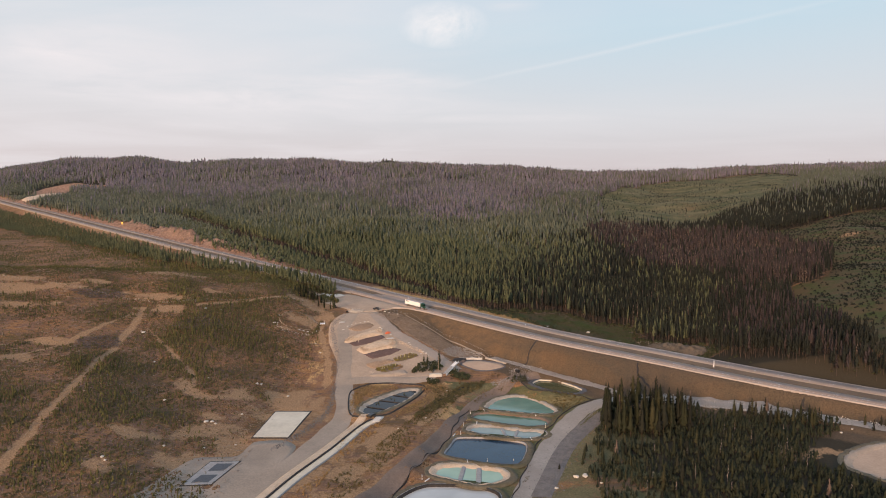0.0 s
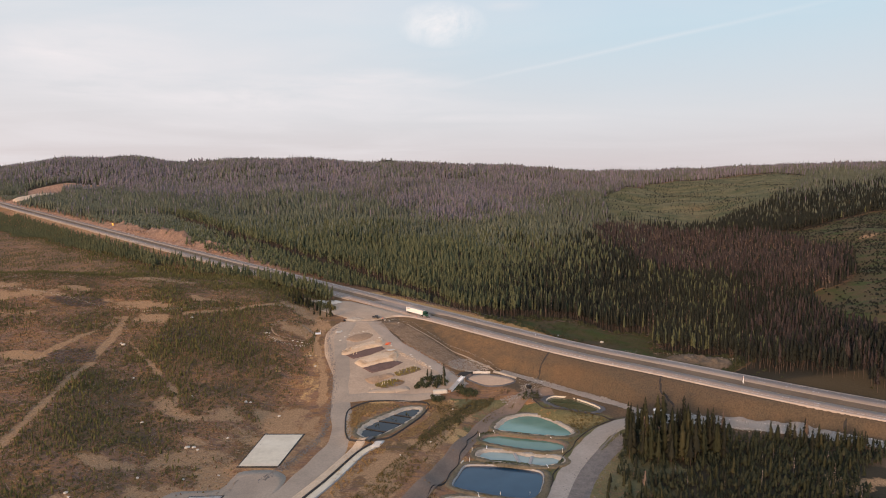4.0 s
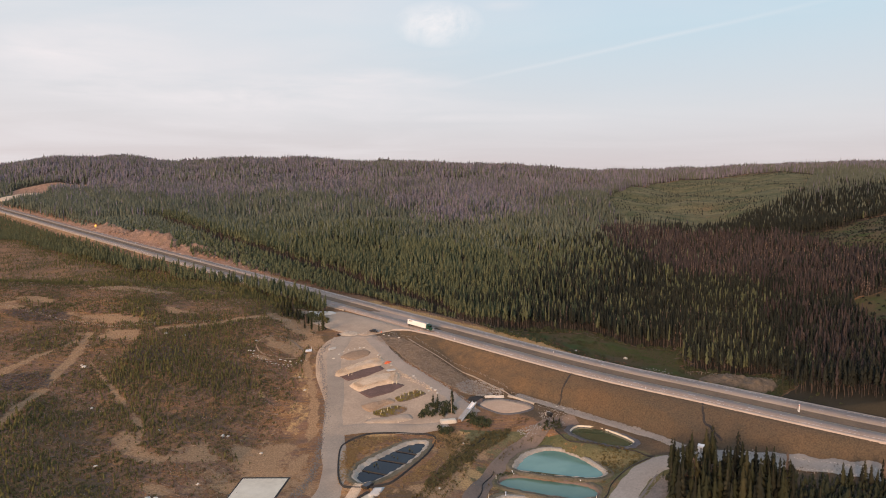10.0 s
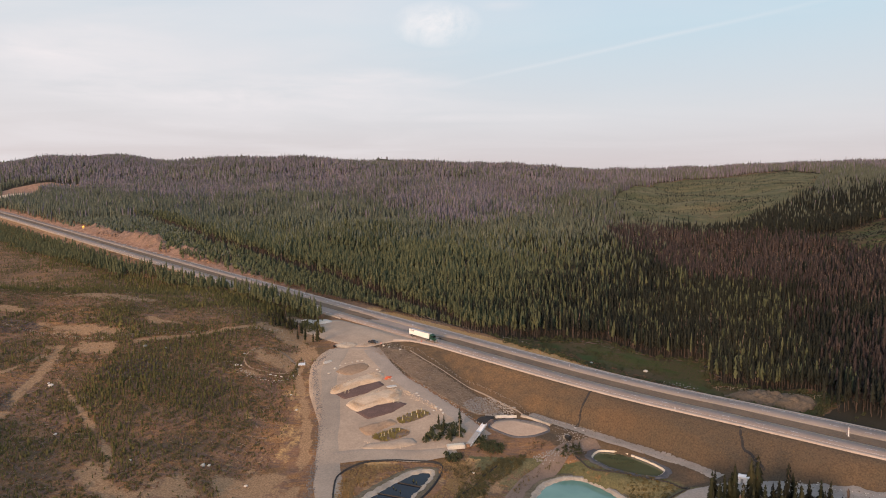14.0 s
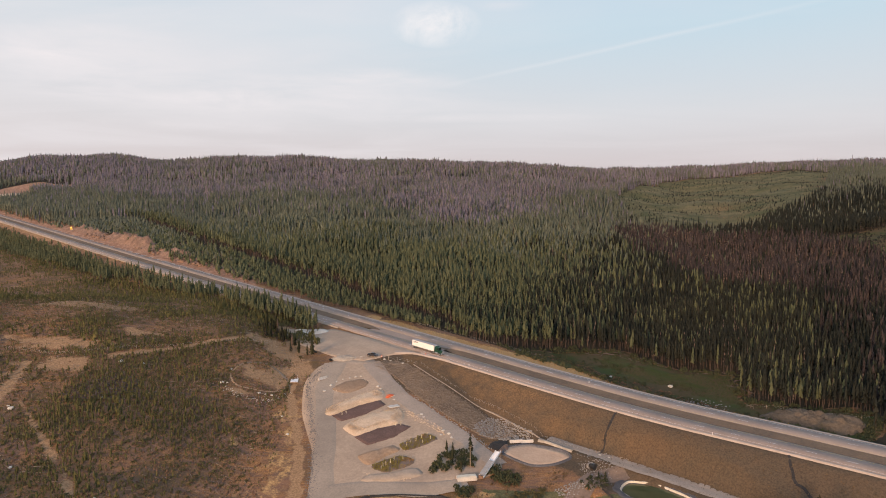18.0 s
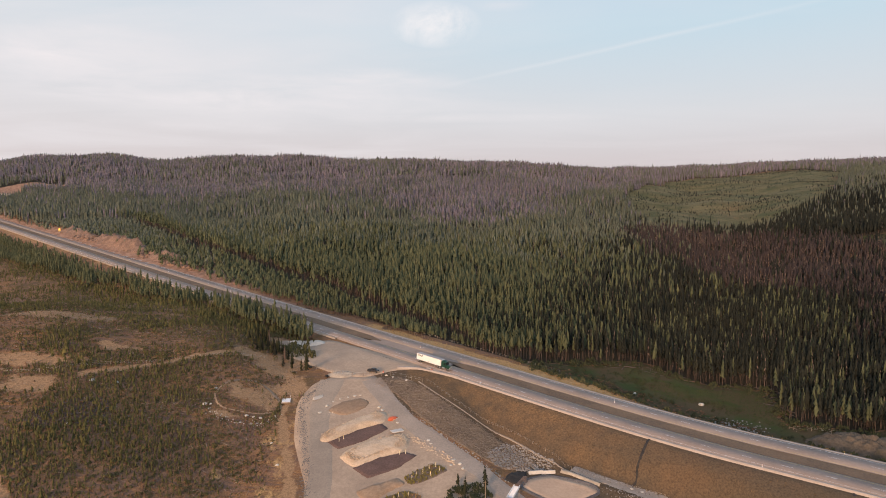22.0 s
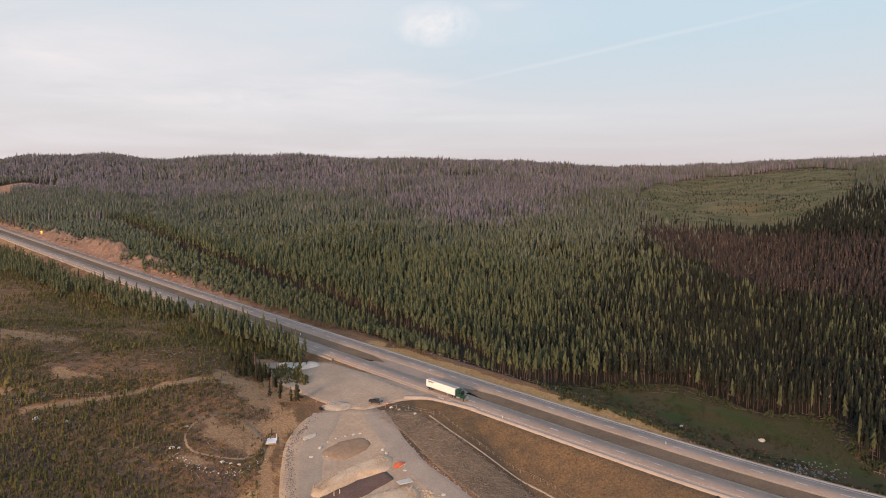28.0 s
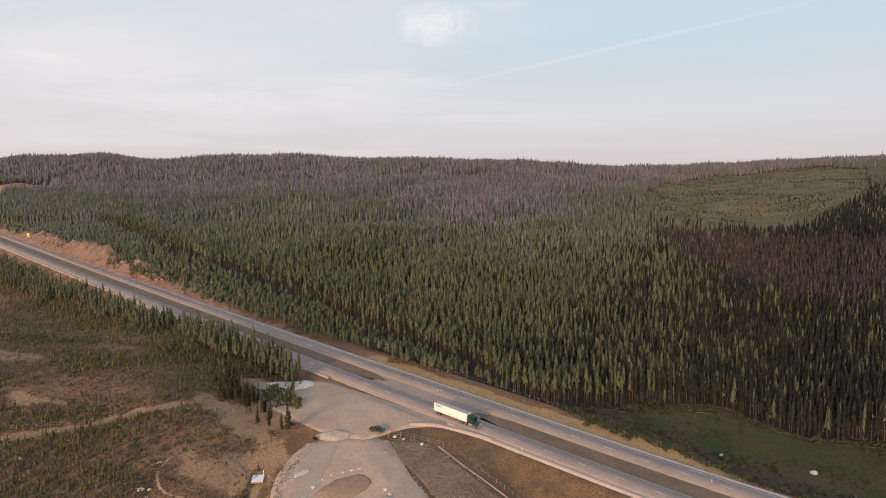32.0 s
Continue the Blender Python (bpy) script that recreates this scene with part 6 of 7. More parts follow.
set_out(stake(), [(-34.5, 360.8, 0), (-34, 362.4, 5), (-31.5, 364.6, 5), (-30.2, 366.2, 3), (-33, 363, 5), (-27, 366.4, 3), (-26.2, 375.2, 0), (-24.8, 377, 3), (-22.6, 378.4, 0), (-20.5, 380.6, 4), (-18.4, 382, 4), (-20, 377, 4), (-17, 379.6, 2), (-53.5, 397, 0), (-52, 398.2, 0), (-31, 389, 0), (-29, 389.6, 0)], 0.15)


def jersey_barrier(length=5.0):
    ob = thing("concrete_barrier", "pale concrete road barrier on the gravel", "barrier", pose(0, 0, 0), "concrete barriers")
    k = Kit()
    k.box((length, 1.0, 0.3), (0, 0, 0.15), 0.04).box((length, 0.8, 0.35), (0, 0, 0.45), 0.0, (0, 0, 0), (1, 0.55)).box((length, 0.44, 0.55), (0, 0, 0.88), 0.03, (0, 0, 0), (1, 0.75))
    part("body", k.done("body", M["concrete"]), ob)
    part("lifting_slot", Kit().box((0.5, 1.02, 0.1), (length * 0.3, 0, 0.06)).done("lifting_slot", M["dark_soil"]), ob)
    part("lifting_slot", Kit().box((0.5, 1.02, 0.1), (-length * 0.3, 0, 0.06)).done("lifting_slot", M["dark_soil"]), ob)
    return ob


set_out(jersey_barrier(), [(-66.5, 427.5, 50), (16.4, 384.2, 9), (20.9, 384.9, 6)], 0.1)


def boulders():
    shapes = [rock(s) for s in range(5)]
    for me in shapes:
        me.materials.append(M["pale_rock"])
    rng = random.Random(4)
    spots = [(-105.9, 286.7, 2.0), (-103.5, 287.5, 1.5), (-101.5, 286, 1.2), (-97.4, 337.5, 1.8), (-95.5, 338.6, 1.3), (-79.2, 328.8, 1.4), (51.5, 246.1, 2.2), (55.0, 246.6, 2.8), (-112.4, 257.3, 1.6), (42.2, 236.2, 1.6),
             (133.3, 259.7, 1.4), (134.5, 261, 1.1), (-151.5, 414.5, 2.0), (-142.3, 415.2, 1.7), (-107, 411.3, 1.8), (-105, 412, 1.2), (-106.7, 423.4, 1.4), (-77.9, 396.1, 1.2), (-144.8, 385.1, 1.3), (-72.7, 382.8, 1.2),
             (101.1, 451.2, 2.6), (74, 462, 1.6), (-54.5, 429, 1.1), (-51.8, 430, 1.3), (-49.5, 430.6, 1.2), (-57.5, 427.6, 1.0), (-60, 425.5, 1.0), (-62, 422, 1.4), (-64, 417, 1.6), (-91, 411, 1.4), (-88.5, 411.5, 1.2), (-86, 412, 1.5),
             (-34, 413, 1.3), (-33, 410, 1.2), (-41, 421, 1.5), (-39.5, 419, 1.3), (-21, 398, 1.4), (-20, 396, 1.2), (-12, 386, 1.5), (-10, 384, 1.4), (-9, 381.5, 1.2), (-13, 383, 1.1), (-39, 356, 1.2), (-37.6, 354.6, 1.0), (-94, 300, 1.2), (-130, 300, 1.4), (-128, 240, 1.5),
             (-126, 238, 1.1), (-98, 262, 1.2), (-152, 340, 1.3), (-172, 372, 2.4), (-174, 374, 1.2), (60, 241, 1.2), (58, 250, 1.0), (-87, 268, 1.0), (-120, 330, 1.1), (-8, 300, 0.8), (-20, 286, 0.9), (2, 340, 1.1), (47, 374.5, 1.3), (50, 373, 1.1), (148, 282, 1.2), (155, 285, 1.0), (176, 283, 1.3), (182, 285, 1.1), (-40, 447.5, 1.4), (-37, 446, 1.2), (-31, 443, 1.2)]
    for x, y, s in spots:
        ob = new("boulder", shapes[rng.randrange(5)])
        ob.matrix_world = Matrix.LocRotScale((x, y, gz(x, y) + 0.12 * s), Euler((0, 0, rng.uniform(0, 6))), (s, s * rng.uniform(0.7, 1.1), s * rng.uniform(0.6, 0.9)))
        tagged(ob, "pale weathered boulder lying on the ground", "boulder", "boulders about the works")


boulders()


def build_slash():
    o = closed([(-47, 444), (-33, 446), (-24, 438), (-8, 418), (8, 402), (18, 391), (6, 384), (-8, 394), (-22, 410), (-36, 432)], 4)
    tagged(new("slash_slope", patch("slash_slope", loop_in(o, 0.5), M["slash_soil"], 0.08, 10)), "slope of brown soil strewn with wood waste", "slope", kind="structure")
    q, rng = fill_box(o, 0.85, 81)
    q = q[rng.random(len(q)) < 0.85]
    debris("wood_waste", "felling waste of grey sticks and logs on the slope", "branches", q, rng.uniform(0.5, 3.0, len(q)), rng.uniform(0.03, 0.10, len(q)), M["log"], 82, 0.1)
    # grey riprap at the foot of the slope
    o = closed([(0, 392), (8, 402), (16, 397), (24, 389), (20, 384.5), (10, 385), (3, 386)], 4)
    q, rng = fill_box(o, 0.75, 83)
    rubble("riprap", "grey riprap stones above the round basin", q, rng.uniform(0.5, 1.3, len(q)), M["rock"], 84)
    # stones along the road edges and the culvert outlet
    for n, (line, wide, size, lab, mat) in enumerate((
            (curve([(-47, 445), (-39, 432), (-29, 417), (-16, 401), (-3, 387), (6, 378)], 1), 1.6, 0.8, "broken rock along the edge of the haul road", "rock"),
            (curve([(-66, 444), (-71.4, 427), (-70.5, 413), (-66, 396), (-62, 380), (-58.8, 362.5), (-57, 340), (-55.8, 320), (-56, 306), (-59, 292), (-64, 276), (-70, 264)], 0.3), 2.0, 0.7, "grey stones in the roadside ditch", "ditch_stone"),
            (curve([(36, 230), (44.5, 254), (55, 279), (63, 292), (71, 303), (77, 311)], 0.22), 5.0, 0.75, "loose grey rock beside the pond road", "ditch_stone"),
            (curve([(112, 329), (135, 320.5), (160, 311.5), (182, 298.5), (202, 287)], 1), 1.6, 0.8, "pale stones along the road edge", "pale_rock"),
            (curve([(38, 374), (45, 370), (50, 366), (45, 360), (38, 354)], 1), 3.0, 0.6, "grey rock at the culvert outlet", "rock"),
            (curve([(101, 434), (106, 431), (112, 425)], 0.35), 6.0, 1.1, "grey riprap below the highway verge", "rock"),
            (curve([(-104, 408), (-96, 406), (-86, 408), (-80, 414)], 1), 2.0, 0.7, "pale stones round the bermed hollow", "pale_rock"),
            (curve([(118, 315), (150, 305), (178, 291)], 1), 1.2, 0.6, "pale stones along the road edge", "pale_rock"))):
        rng = np.random.default_rng(90 + n)
        p = np.repeat(line[:, :2], 4, axis=0) + rng.normal(0, wide / 2, (len(line) * 4, 2))
        rubble("stones", lab, p, rng.uniform(0.35, 1.0, len(p)) * size, M[mat], 95 + n)
    rng = np.random.default_rng(33)
    x = rng.uniform(-430, -170, 420)
    p = np.stack([x, np.interp(x, HIGHWAY[::-1, 0][HIGHWAY[::-1, 0].argsort()], HIGHWAY[::-1, 1][HIGHWAY[::-1, 0].argsort()])], -1)
    far = rng.uniform(20, 34, len(p)) + 3 * np.sin(x * 0.05)
    p = p + np.stack([0.7 * far, 0.714 * far], -1)
    p = p[(patchy(p[:, 0], p[:, 1], 20) > -0.35)]
    rubble("rock_cut", "reddish broken rock face of the road cutting", p, rng.uniform(1.6, 5.0, len(p)), M["red_rock"], 34)
    # logs and brush heaps on the felled hillside
    q, rng = scatter(-330, -78, 200, 500, 2.5, 85)
    q = q[(offset(q) < -30) & in_view(q, 30) & (rng.random(len(q)) < np.clip(0.5 - 0.6 * patchy(q[:, 0], q[:, 1], 26), 0.08, 1))]
    debris("fallen_logs", "weathered grey logs scattered over the felled hillside", "logs", q, rng.uniform(0.8, 4.0, len(q)), rng.uniform(0.04, 0.10, len(q)), M["log"], 86, 0.02, 0.04)
    for n, pts in enumerate(([(-161, 385), (-153, 397), (-141, 402), (-133, 393), (-142, 384), (-152, 381)], [(-200, 352), (-186, 362), (-176, 352), (-188, 342)], [(-240, 420), (-222, 430), (-206, 424), (-222, 412)])):
        q, rng = fill_box(closed(pts, 4), 0.9, 110 + n)
        debris("brush_heap", "low heap of purplish grey felling brush", "branches", q, rng.uniform(1, 5, len(q)), rng.uniform(0.04, 0.12, len(q)), M["grey_brush"], 112 + n, 0.1, 0.15)
    # driftwood round the sandy pond
    o2, level = PONDS["pond_sand"]
    p = np.repeat(loop(o2, 1.6), 3, axis=0)
    rng = np.random.default_rng(5)
    p = p + rng.normal(0, 1.0, p.shape)
    debris("driftwood", "dark driftwood along the sandy shore", "branches", p, rng.uniform(0.8, 4, len(p)), rng.uniform(0.08, 0.2, len(p)), M["grey_brush"], 6, 0.3)


def loop_in(o, g):
    return loop(o, -g)


build_slash()


# ---- pads, flume and pond fittings ----
def pad(pts, label, inserts=(), top_mat="pale_cover"):
    z = min(gz(x, y) for x, y in pts) + 0.12
    c = np.mean(pts, axis=0)
    ob = thing("covered_pad", label, "pad", pose(c[0], c[1], z))
    def slab(name, q, top, mat, par, thick=0.5, label2=""):
        k = bmesh.new()
        lo = [k.verts.new((x - c[0], y - c[1], top - thick)) for x, y in q]
        hi = [k.verts.new((x - c[0], y - c[1], top)) for x, y in q]
        k.faces.new(hi), k.faces.new(lo[::-1])
        for i in range(len(q)):
            k.faces.new((lo[i], lo[(i + 1) % len(q)], hi[(i + 1) % len(q)], hi[i]))
        bmesh.ops.recalc_face_normals(k, faces=k.faces)
        me = bpy.data.meshes.new(name)
        k.to_mesh(me), k.free()
        me.materials.append(mat)
        return part(name, me, par, label2)
    slab("cover", pts, 0.12, M[top_mat], ob, 0.9)
    q = np.array(pts)
    slab("edging", [tuple(c + (p - c) * 1.07) for p in q], 0.04, M["liner"], ob, 0.9, "black edging")
    for pp in inserts:
        slab("panel", pp, 0.17, M["dark_panel"], ob, 0.1, "dark sunken panel")


pad([(-81.5, 274.5), (-66.5, 274.5), (-63.8, 308), (-80.3, 308)], "large pale covered pad edged in black")
pad([(-94.5, 229.5), (-84, 230.5), (-80, 251), (-91.3, 250.5)], "smaller grey lined pad with two dark panels", ([(-91.8, 231.5), (-85.6, 232), (-84.2, 238.5), (-90.4, 238.2)], [(-89.2, 241.8), (-83.4, 242.2), (-81.9, 248.8), (-88.2, 248.6)]), "liner_grey")


def build_flume():
    line = curve([(-32, 294), (-36.5, 288), (-45, 262), (-55, 236), (-62, 214), (-72, 186)], 3)
    ob = thing("flume", "long pale open flume with a black edge beside the haul road", "flume", pose(0, 0, 0))
    part("channel", strip("channel", line, [-1.0, 0.6, 2.2], M["pale_cover"], 0.35, None, 0.8), ob)
    part("wall", strip("wall", line, [-1.9, -1.0], M["liner"], 0.6, None, 0.8, 0.2), ob, "black liner wall")
    part("wall", strip("wall", line, [2.2, 2.4], M["liner_grey"], 0.55, None, 0.7, 0.1), ob, "grey outer wall")
    side = curve([(-36.5, 300), (-40.5, 288), (-49.2, 261), (-59.2, 235), (-66.2, 213), (-76.2, 185)], 2)
    tagged(new("rubble_strip", strip("rubble_strip", np.column_stack([side, np.zeros(len(side))]), [-1.7, -0.8, 0.8, 1.7], M["pale_tan"], 0.4, None, 0.5)), "strip of pale tan rubble beside the flume", "rubble", kind="structure")
    hd = part("head_box", Kit().box((4.2, 2.4, 0.9), (-33.5, 298.5, gz(-33.5, 298.5) + 0.35), 0.05, (0, 0, 62)).done("head_box", M["liner"]), ob, "dark inlet box")
    part("grate", Kit().box((3.6, 1.8, 0.06), (-33.5, 298.5, gz(-33.5, 298.5) + 0.84), 0.0, (0, 0, 62)).done("grate", M["dark_panel"]), hd)
    part("apron", patch("apron", [(-33, 293), (-31, 297.5), (-27.5, 298.5), (-29.5, 294)], M["concrete"], 0.45, 3), ob, "pale concrete apron")
    # the bermed black liner round the dark pond
    berm = closed([(-45.8, 311), (-48, 334), (-39, 345.5), (-15, 347.5), (-9.5, 343), (-13.5, 326), (-25, 302.5), (-35, 297.5), (-42.5, 300)], 6)
    ob = thing("liner_berm", "black liner berm looped round the dark pond", "berm", pose(0, 0, 0))
    v = np.vstack([berm, berm[:1]])
    line = np.column_stack([v, np.zeros(len(v))])
    part("ridge", strip("ridge", line, [-0.15, 0.15], M["liner"], 0.5, None, 0.6, 0.3), ob)
    for pts, lab in (([(78, 327.5), (70, 323), (60, 314), (50, 298), (43, 284), (32.5, 253), (25, 229), (16, 204)], "black silt fence along the pond road"),
                     ([(43, 354), (47, 346), (59, 337.5), (71, 332.5), (78, 328.5)], "black silt fence round the olive pond"),
                     ([(13, 321), (8.4, 309), (0.2, 277), (-9, 255.5), (-19, 227), (-30, 202)], "black liner edge along the dirt track"),
                     ([(12.1, 347.3), (8, 342), (2, 331), (-3.3, 321.8), (-9, 309)], "black silt fence above the overgrown ditch")):
        line = curve(pts, 2)
        line = line + np.stack([0.5 * np.sin(np.arange(len(line)) * 0.8), 0.4 * np.cos(np.arange(len(line)) * 0.6)], -1)
        line = np.column_stack([line, np.zeros(len(line))])
        ob = thing("silt_fence", lab, "silt fence", pose(0, 0, 0))
        part("fabric", strip("fabric", line, [-0.05, 0.05], M["liner"], 0.5, None, 0.55, 0.16), ob)
    # pale path with a fence wire at the foot of the embankment
    line = curve([(-25.7, 442), (-14.9, 428), (-2, 415), (9.7, 404), (21.8, 390.5), (35, 379), (44, 375.5)], 1.0)
    tagged(new("toe_path", strip("toe_path", np.column_stack([line, np.zeros(len(line))]), [-0.24, 0.24], M["gravel_tan"], 0.12, None, 0.15, 0.06)), "narrow pale path along the foot of the embankment", "path", kind="structure")
    # gullies laid on the embankment as thin near-black strips
    for pts in ([(57, 387.3), (52.1, 381), (48, 376.5), (44.4, 373)], [(106.5, 352.5), (103.6, 343), (104.8, 338.8), (107, 333)], [(174, 311), (171.5, 306), (170.2, 303)]):
        line = curve(pts, 1.2)
        line = np.column_stack([line + 0.25 * np.sin(np.arange(len(line)) * 1.3)[:, None], np.zeros(len(line))])
        tagged(new("gully", strip("gully", line, [-0.26, 0.26], M["liner"], 0.14, None, 0.3)), "thin dark strip along a gully down the embankment", "drain", kind="structure")
    # the round basin
    o = closed([(11, 374.5), (14, 380), (22, 382.8), (33, 376.5), (35, 373), (28, 368.5), (20, 368)], 6)
    ob = thing("sand_basin", "round basin filled with pinkish sand", "basin", pose(0, 0, 0))
    part("sand", patch("sand", o, M["pink_sand"], 0.3, 5), ob)
    oo = np.vstack([loop(o, 0.5), loop(o, 0.5)[:1]])
    part("rim", strip("rim", np.column_stack([oo, np.zeros(len(oo))]), [-0.25, 0, 0.25], M["dark_liner"], 0.5, None, 0.5), ob, "black liner edge")
    wall = curve([(25.3, 384.8), (29, 382.2), (33, 378.8), (36.8, 375.6)], 1.5)
    tagged(new("low_wall", strip("low_wall", np.column_stack([wall, np.zeros(len(wall))]), [-0.3, 0, 0.3], M["pale_rubble"], 0.6, None, 0.7)), "low weathered concrete wall behind the round basin", "wall", kind="structure")
    for n, (pts, mat, lab) in enumerate((([(5, 378), (8, 383), (13, 384.5), (12, 380), (9, 376.5)], "liner", "heap of crumpled black liner by the basin"), ([(8.5, 375), (10.5, 380), (13, 381.5), (12, 376)], "red_rock", "small heap of reddish soil by the basin"))):
        heap("liner_heap" if n == 0 else "soil_heap", lab, "heap", pts, mat, 0.7, 0.15, 5, 0.9)
    # hollow on the hillside
    o = closed([(-104, 431), (-106, 419), (-101, 412), (-88, 414), (-80, 420), (-84, 430), (-94, 436)], 5)
    tagged(new("bermed_hollow", patch("bermed_hollow", o, M["soil"], 0.1, 6, -0.6)), "shallow bermed hollow of sandy soil", "hollow", kind="structure")


build_flume()


def build_fittings():
    # baffles across the dark pond
    lvl = PONDS["pond_dark"][1]
    for x0, y0, x1, y1 in ((-37, 313.5, -28, 309.5), (-31.5, 323.5, -21.5, 319.5), (-25, 332, -17, 328.5)):
        c, a = ((x0 + x1) / 2, (y0 + y1) / 2), math.degrees(math.atan2(y1 - y0, x1 - x0))
        ob = thing("pond_baffle", "black floating baffle across the dark pond", "baffle", pose(c[0], c[1], lvl, 0, 0, a), "baffles in the dark pond")
        part("boom", Kit().rod(0.28, 0.28, math.dist((x0, y0), (x1, y1)) + 1.5, (0, 0, 0.1), (0, 90, 0), 8).done("boom", M["liner"]), ob)
    # dividers and pipes at the treatment ponds
    for key, x0, y0, x1, y1, w in (("pond_milky", 27.5, 299, 28.5, 287.5, 1.2), ("pond_milky", 34.5, 296, 32, 286.5, 1.2), ("pond_pale_green", 8.5, 257, 6.5, 244, 1.6), ("pond_pale_green", 14.5, 256, 13.5, 241, 1.8)):
        lv = PONDS[key][1]
        c, a = ((x0 + x1) / 2, (y0 + y1) / 2), math.degrees(math.atan2(y1 - y0, x1 - x0))
        ob = thing("pond_divider", "low grey divider across a shallow pond", "divider", pose(c[0], c[1], lv, 0, 0, a), "dividers in the ponds")
        part("berm", Kit().box((math.dist((x0, y0), (x1, y1)), w * 1.8, 0.9), (0, 0, -0.15), 0.1, (0, 0, 0), (1, 0.5)).done("berm", M["liner_grey"]), ob)
    pipe = thing("outlet_pipe", "short white outlet pipe at a pond edge", "pipe", pose(0, 0, 0), "outlet pipes")
    part("pipe", Kit().rod(0.18, 0.18, 3.2, (0, 0, 0.35), (0, 90, 0)).done("pipe", M["white"]), pipe)
    part("collar", Kit().rod(0.27, 0.27, 0.25, (1.3, 0, 0.35), (0, 90, 0)).done("collar", M["steel"]), pipe)
    set_out(pipe, [(45, 314.5, 100), (41, 298, 80), (39, 284, 95), (16, 303.5, 85), (5, 288.5, 70), (10, 260, 95), (21, 255, 85), (-6, 243, 60), (20.5, 321, 95), (70.5, 345, 20)], 0.05)
    post = thing("depth_post", "thin white depth post standing in the pond", "post", pose(0, 0, 0), "depth posts")
    part("post", Kit().rod(0.09, 0.07, 2.2, (0, 0, 1.1), (0, 0, 0), 8).done("post", M["white"]), post)
    part("cap", Kit().rod(0.12, 0.12, 0.15, (0, 0, 2.2), (0, 0, 0), 8).done("cap", M["steel"]), post)
    set_out(post, [(9.5, 299.5, 0), (13.5, 315.5, 0), (8, 288.8, 0), (-8, 243.5, 0), (29, 262, 0), (47.5, 297.5, 0), (18, 259.5, 0)], -0.2)
    # long sloping chute with its outlet box
    a, b = Vector((8.2, 369.5, gz(8.2, 369.5) + 3.0)), Vector((1.0, 357.0, gz(1, 357) + 0.5))
    ob = thing("chute", "long white metal chute on trestle legs", "chute", Matrix.Translation(b))
    L, way = (a - b).length, (a - b)
    m = way.to_track_quat("X", "Z").to_matrix().to_4x4()
    def along(me):
        me.transform(m @ Matrix.Translation((L / 2, 0, 0)))
        return me
    part("trough", along(Kit().box((L, 1.9, 0.18), (0, 0, 0.3), 0.03).done("trough", M["white"])), ob)
    for s in (-1, 1):
        part("side", along(Kit().box((L, 0.14, 0.8), (0, s * 0.95, 0.65), 0.02).done("side", M["white"])), ob)
    part("cover", along(Kit().box((L * 0.55, 2.0, 0.1), (-L * 0.2, 0, 1.1), 0.02).done("cover", M["liner_grey"])), ob)
    for f in (0.3, 0.65, 0.97):
        p = way * f
        h = p.z + b.z - gz(b.x + p.x, b.y + p.y)
        for s in (-0.8, 0.8):
            part("leg", Kit().box((0.2, 0.2, h + 0.5), (p.x + s * 0.87, p.y - s * 0.5, p.z - h / 2 + 0.05)).done("leg", M["log"]), ob)
    part("gate", Kit().box((0.2, 1.9, 1.1), (-0.3, -0.4, 0.5), 0.03, (0, 0, 60)).done("gate", M["red_rock"]), ob, "rusty outlet gate")
    ob = thing("outlet_box", "low pale concrete outlet box at the foot of the chute", "box", pose(-4.2, 356.2, gz(-4.2, 356.2), 0, 0, 12))
    part("walls", Kit().box((7, 2.6, 1.4), (0, 0, 0.6), 0.06).done("walls", M["concrete"]), ob)
    part("lid", Kit().box((6.4, 2.2, 0.14), (0, 0, 1.37), 0.03).done("lid", M["pale_cover"]), ob)
    # poles
    pole = thing("utility_pole", "slim grey wooden pole beside the chute", "pole", pose(0, 0, 0))
    part("shaft", Kit().rod(0.16, 0.1, 8, (0, 0, 4), (0, 0, 0), 8).done("shaft", M["log"]), pole)
    part("cross_arm", Kit().box((1.6, 0.12, 0.14), (0, 0, 7.5), 0.02).done("cross_arm", M["log"]), pole)
    set_out(pole, [(-2.6, 363.5, 20)])
    # pipe mouth at the culvert
    ob = thing("culvert", "dark culvert mouth among pale rocks", "culvert", pose(42, 366, gz(42, 366), 0, 0, 35))
    part("pipe", Kit().rod(0.9, 0.9, 3, (0, 0, 0.6), (90, 0, 0), 14).done("pipe", M["black"]), ob)
    part("headwall", Kit().box((3.2, 0.4, 1.9), (0, 1.0, 0.6), 0.08).done("headwall", M["rock"]), ob)
    # white shed on the gravel
    ob = thing("shed", "small white metal shed on the gravel", "shed", pose(98, 329, gz(98, 329), 0, 0, -32))
    part("walls", Kit().box((4.2, 2.8, 2.7), (0, 0, 1.35), 0.04).done("walls", M["white"]), ob)
    part("roof", Kit().box((4.5, 3.1, 0.5), (0, 0, 2.9), 0.03, (0, 0, 0), (0.96, 0.25)).done("roof", M["white"]), ob)
    door = part("door", Kit().box((0.9, 0.08, 2.0), (-0.8, -1.42, 1.05), 0.02).done("door", M["liner_grey"]), ob)
    part("handle", Kit().box((0.12, 0.06, 0.05), (-0.5, -1.49, 1.05)).done("handle", M["steel"]), door)
    part("vent", Kit().box((0.6, 0.06, 0.4), (1.2, -1.42, 2.1), 0.02).done("vent", M["liner_grey"]), ob)
    # pale board on the hillside
    ob = thing("inspection_hatch", "pale boarded hatch on the ground by the ditch", "hatch", pose(-79, 425.5, gz(-79, 425.5), 0, 0, 8))
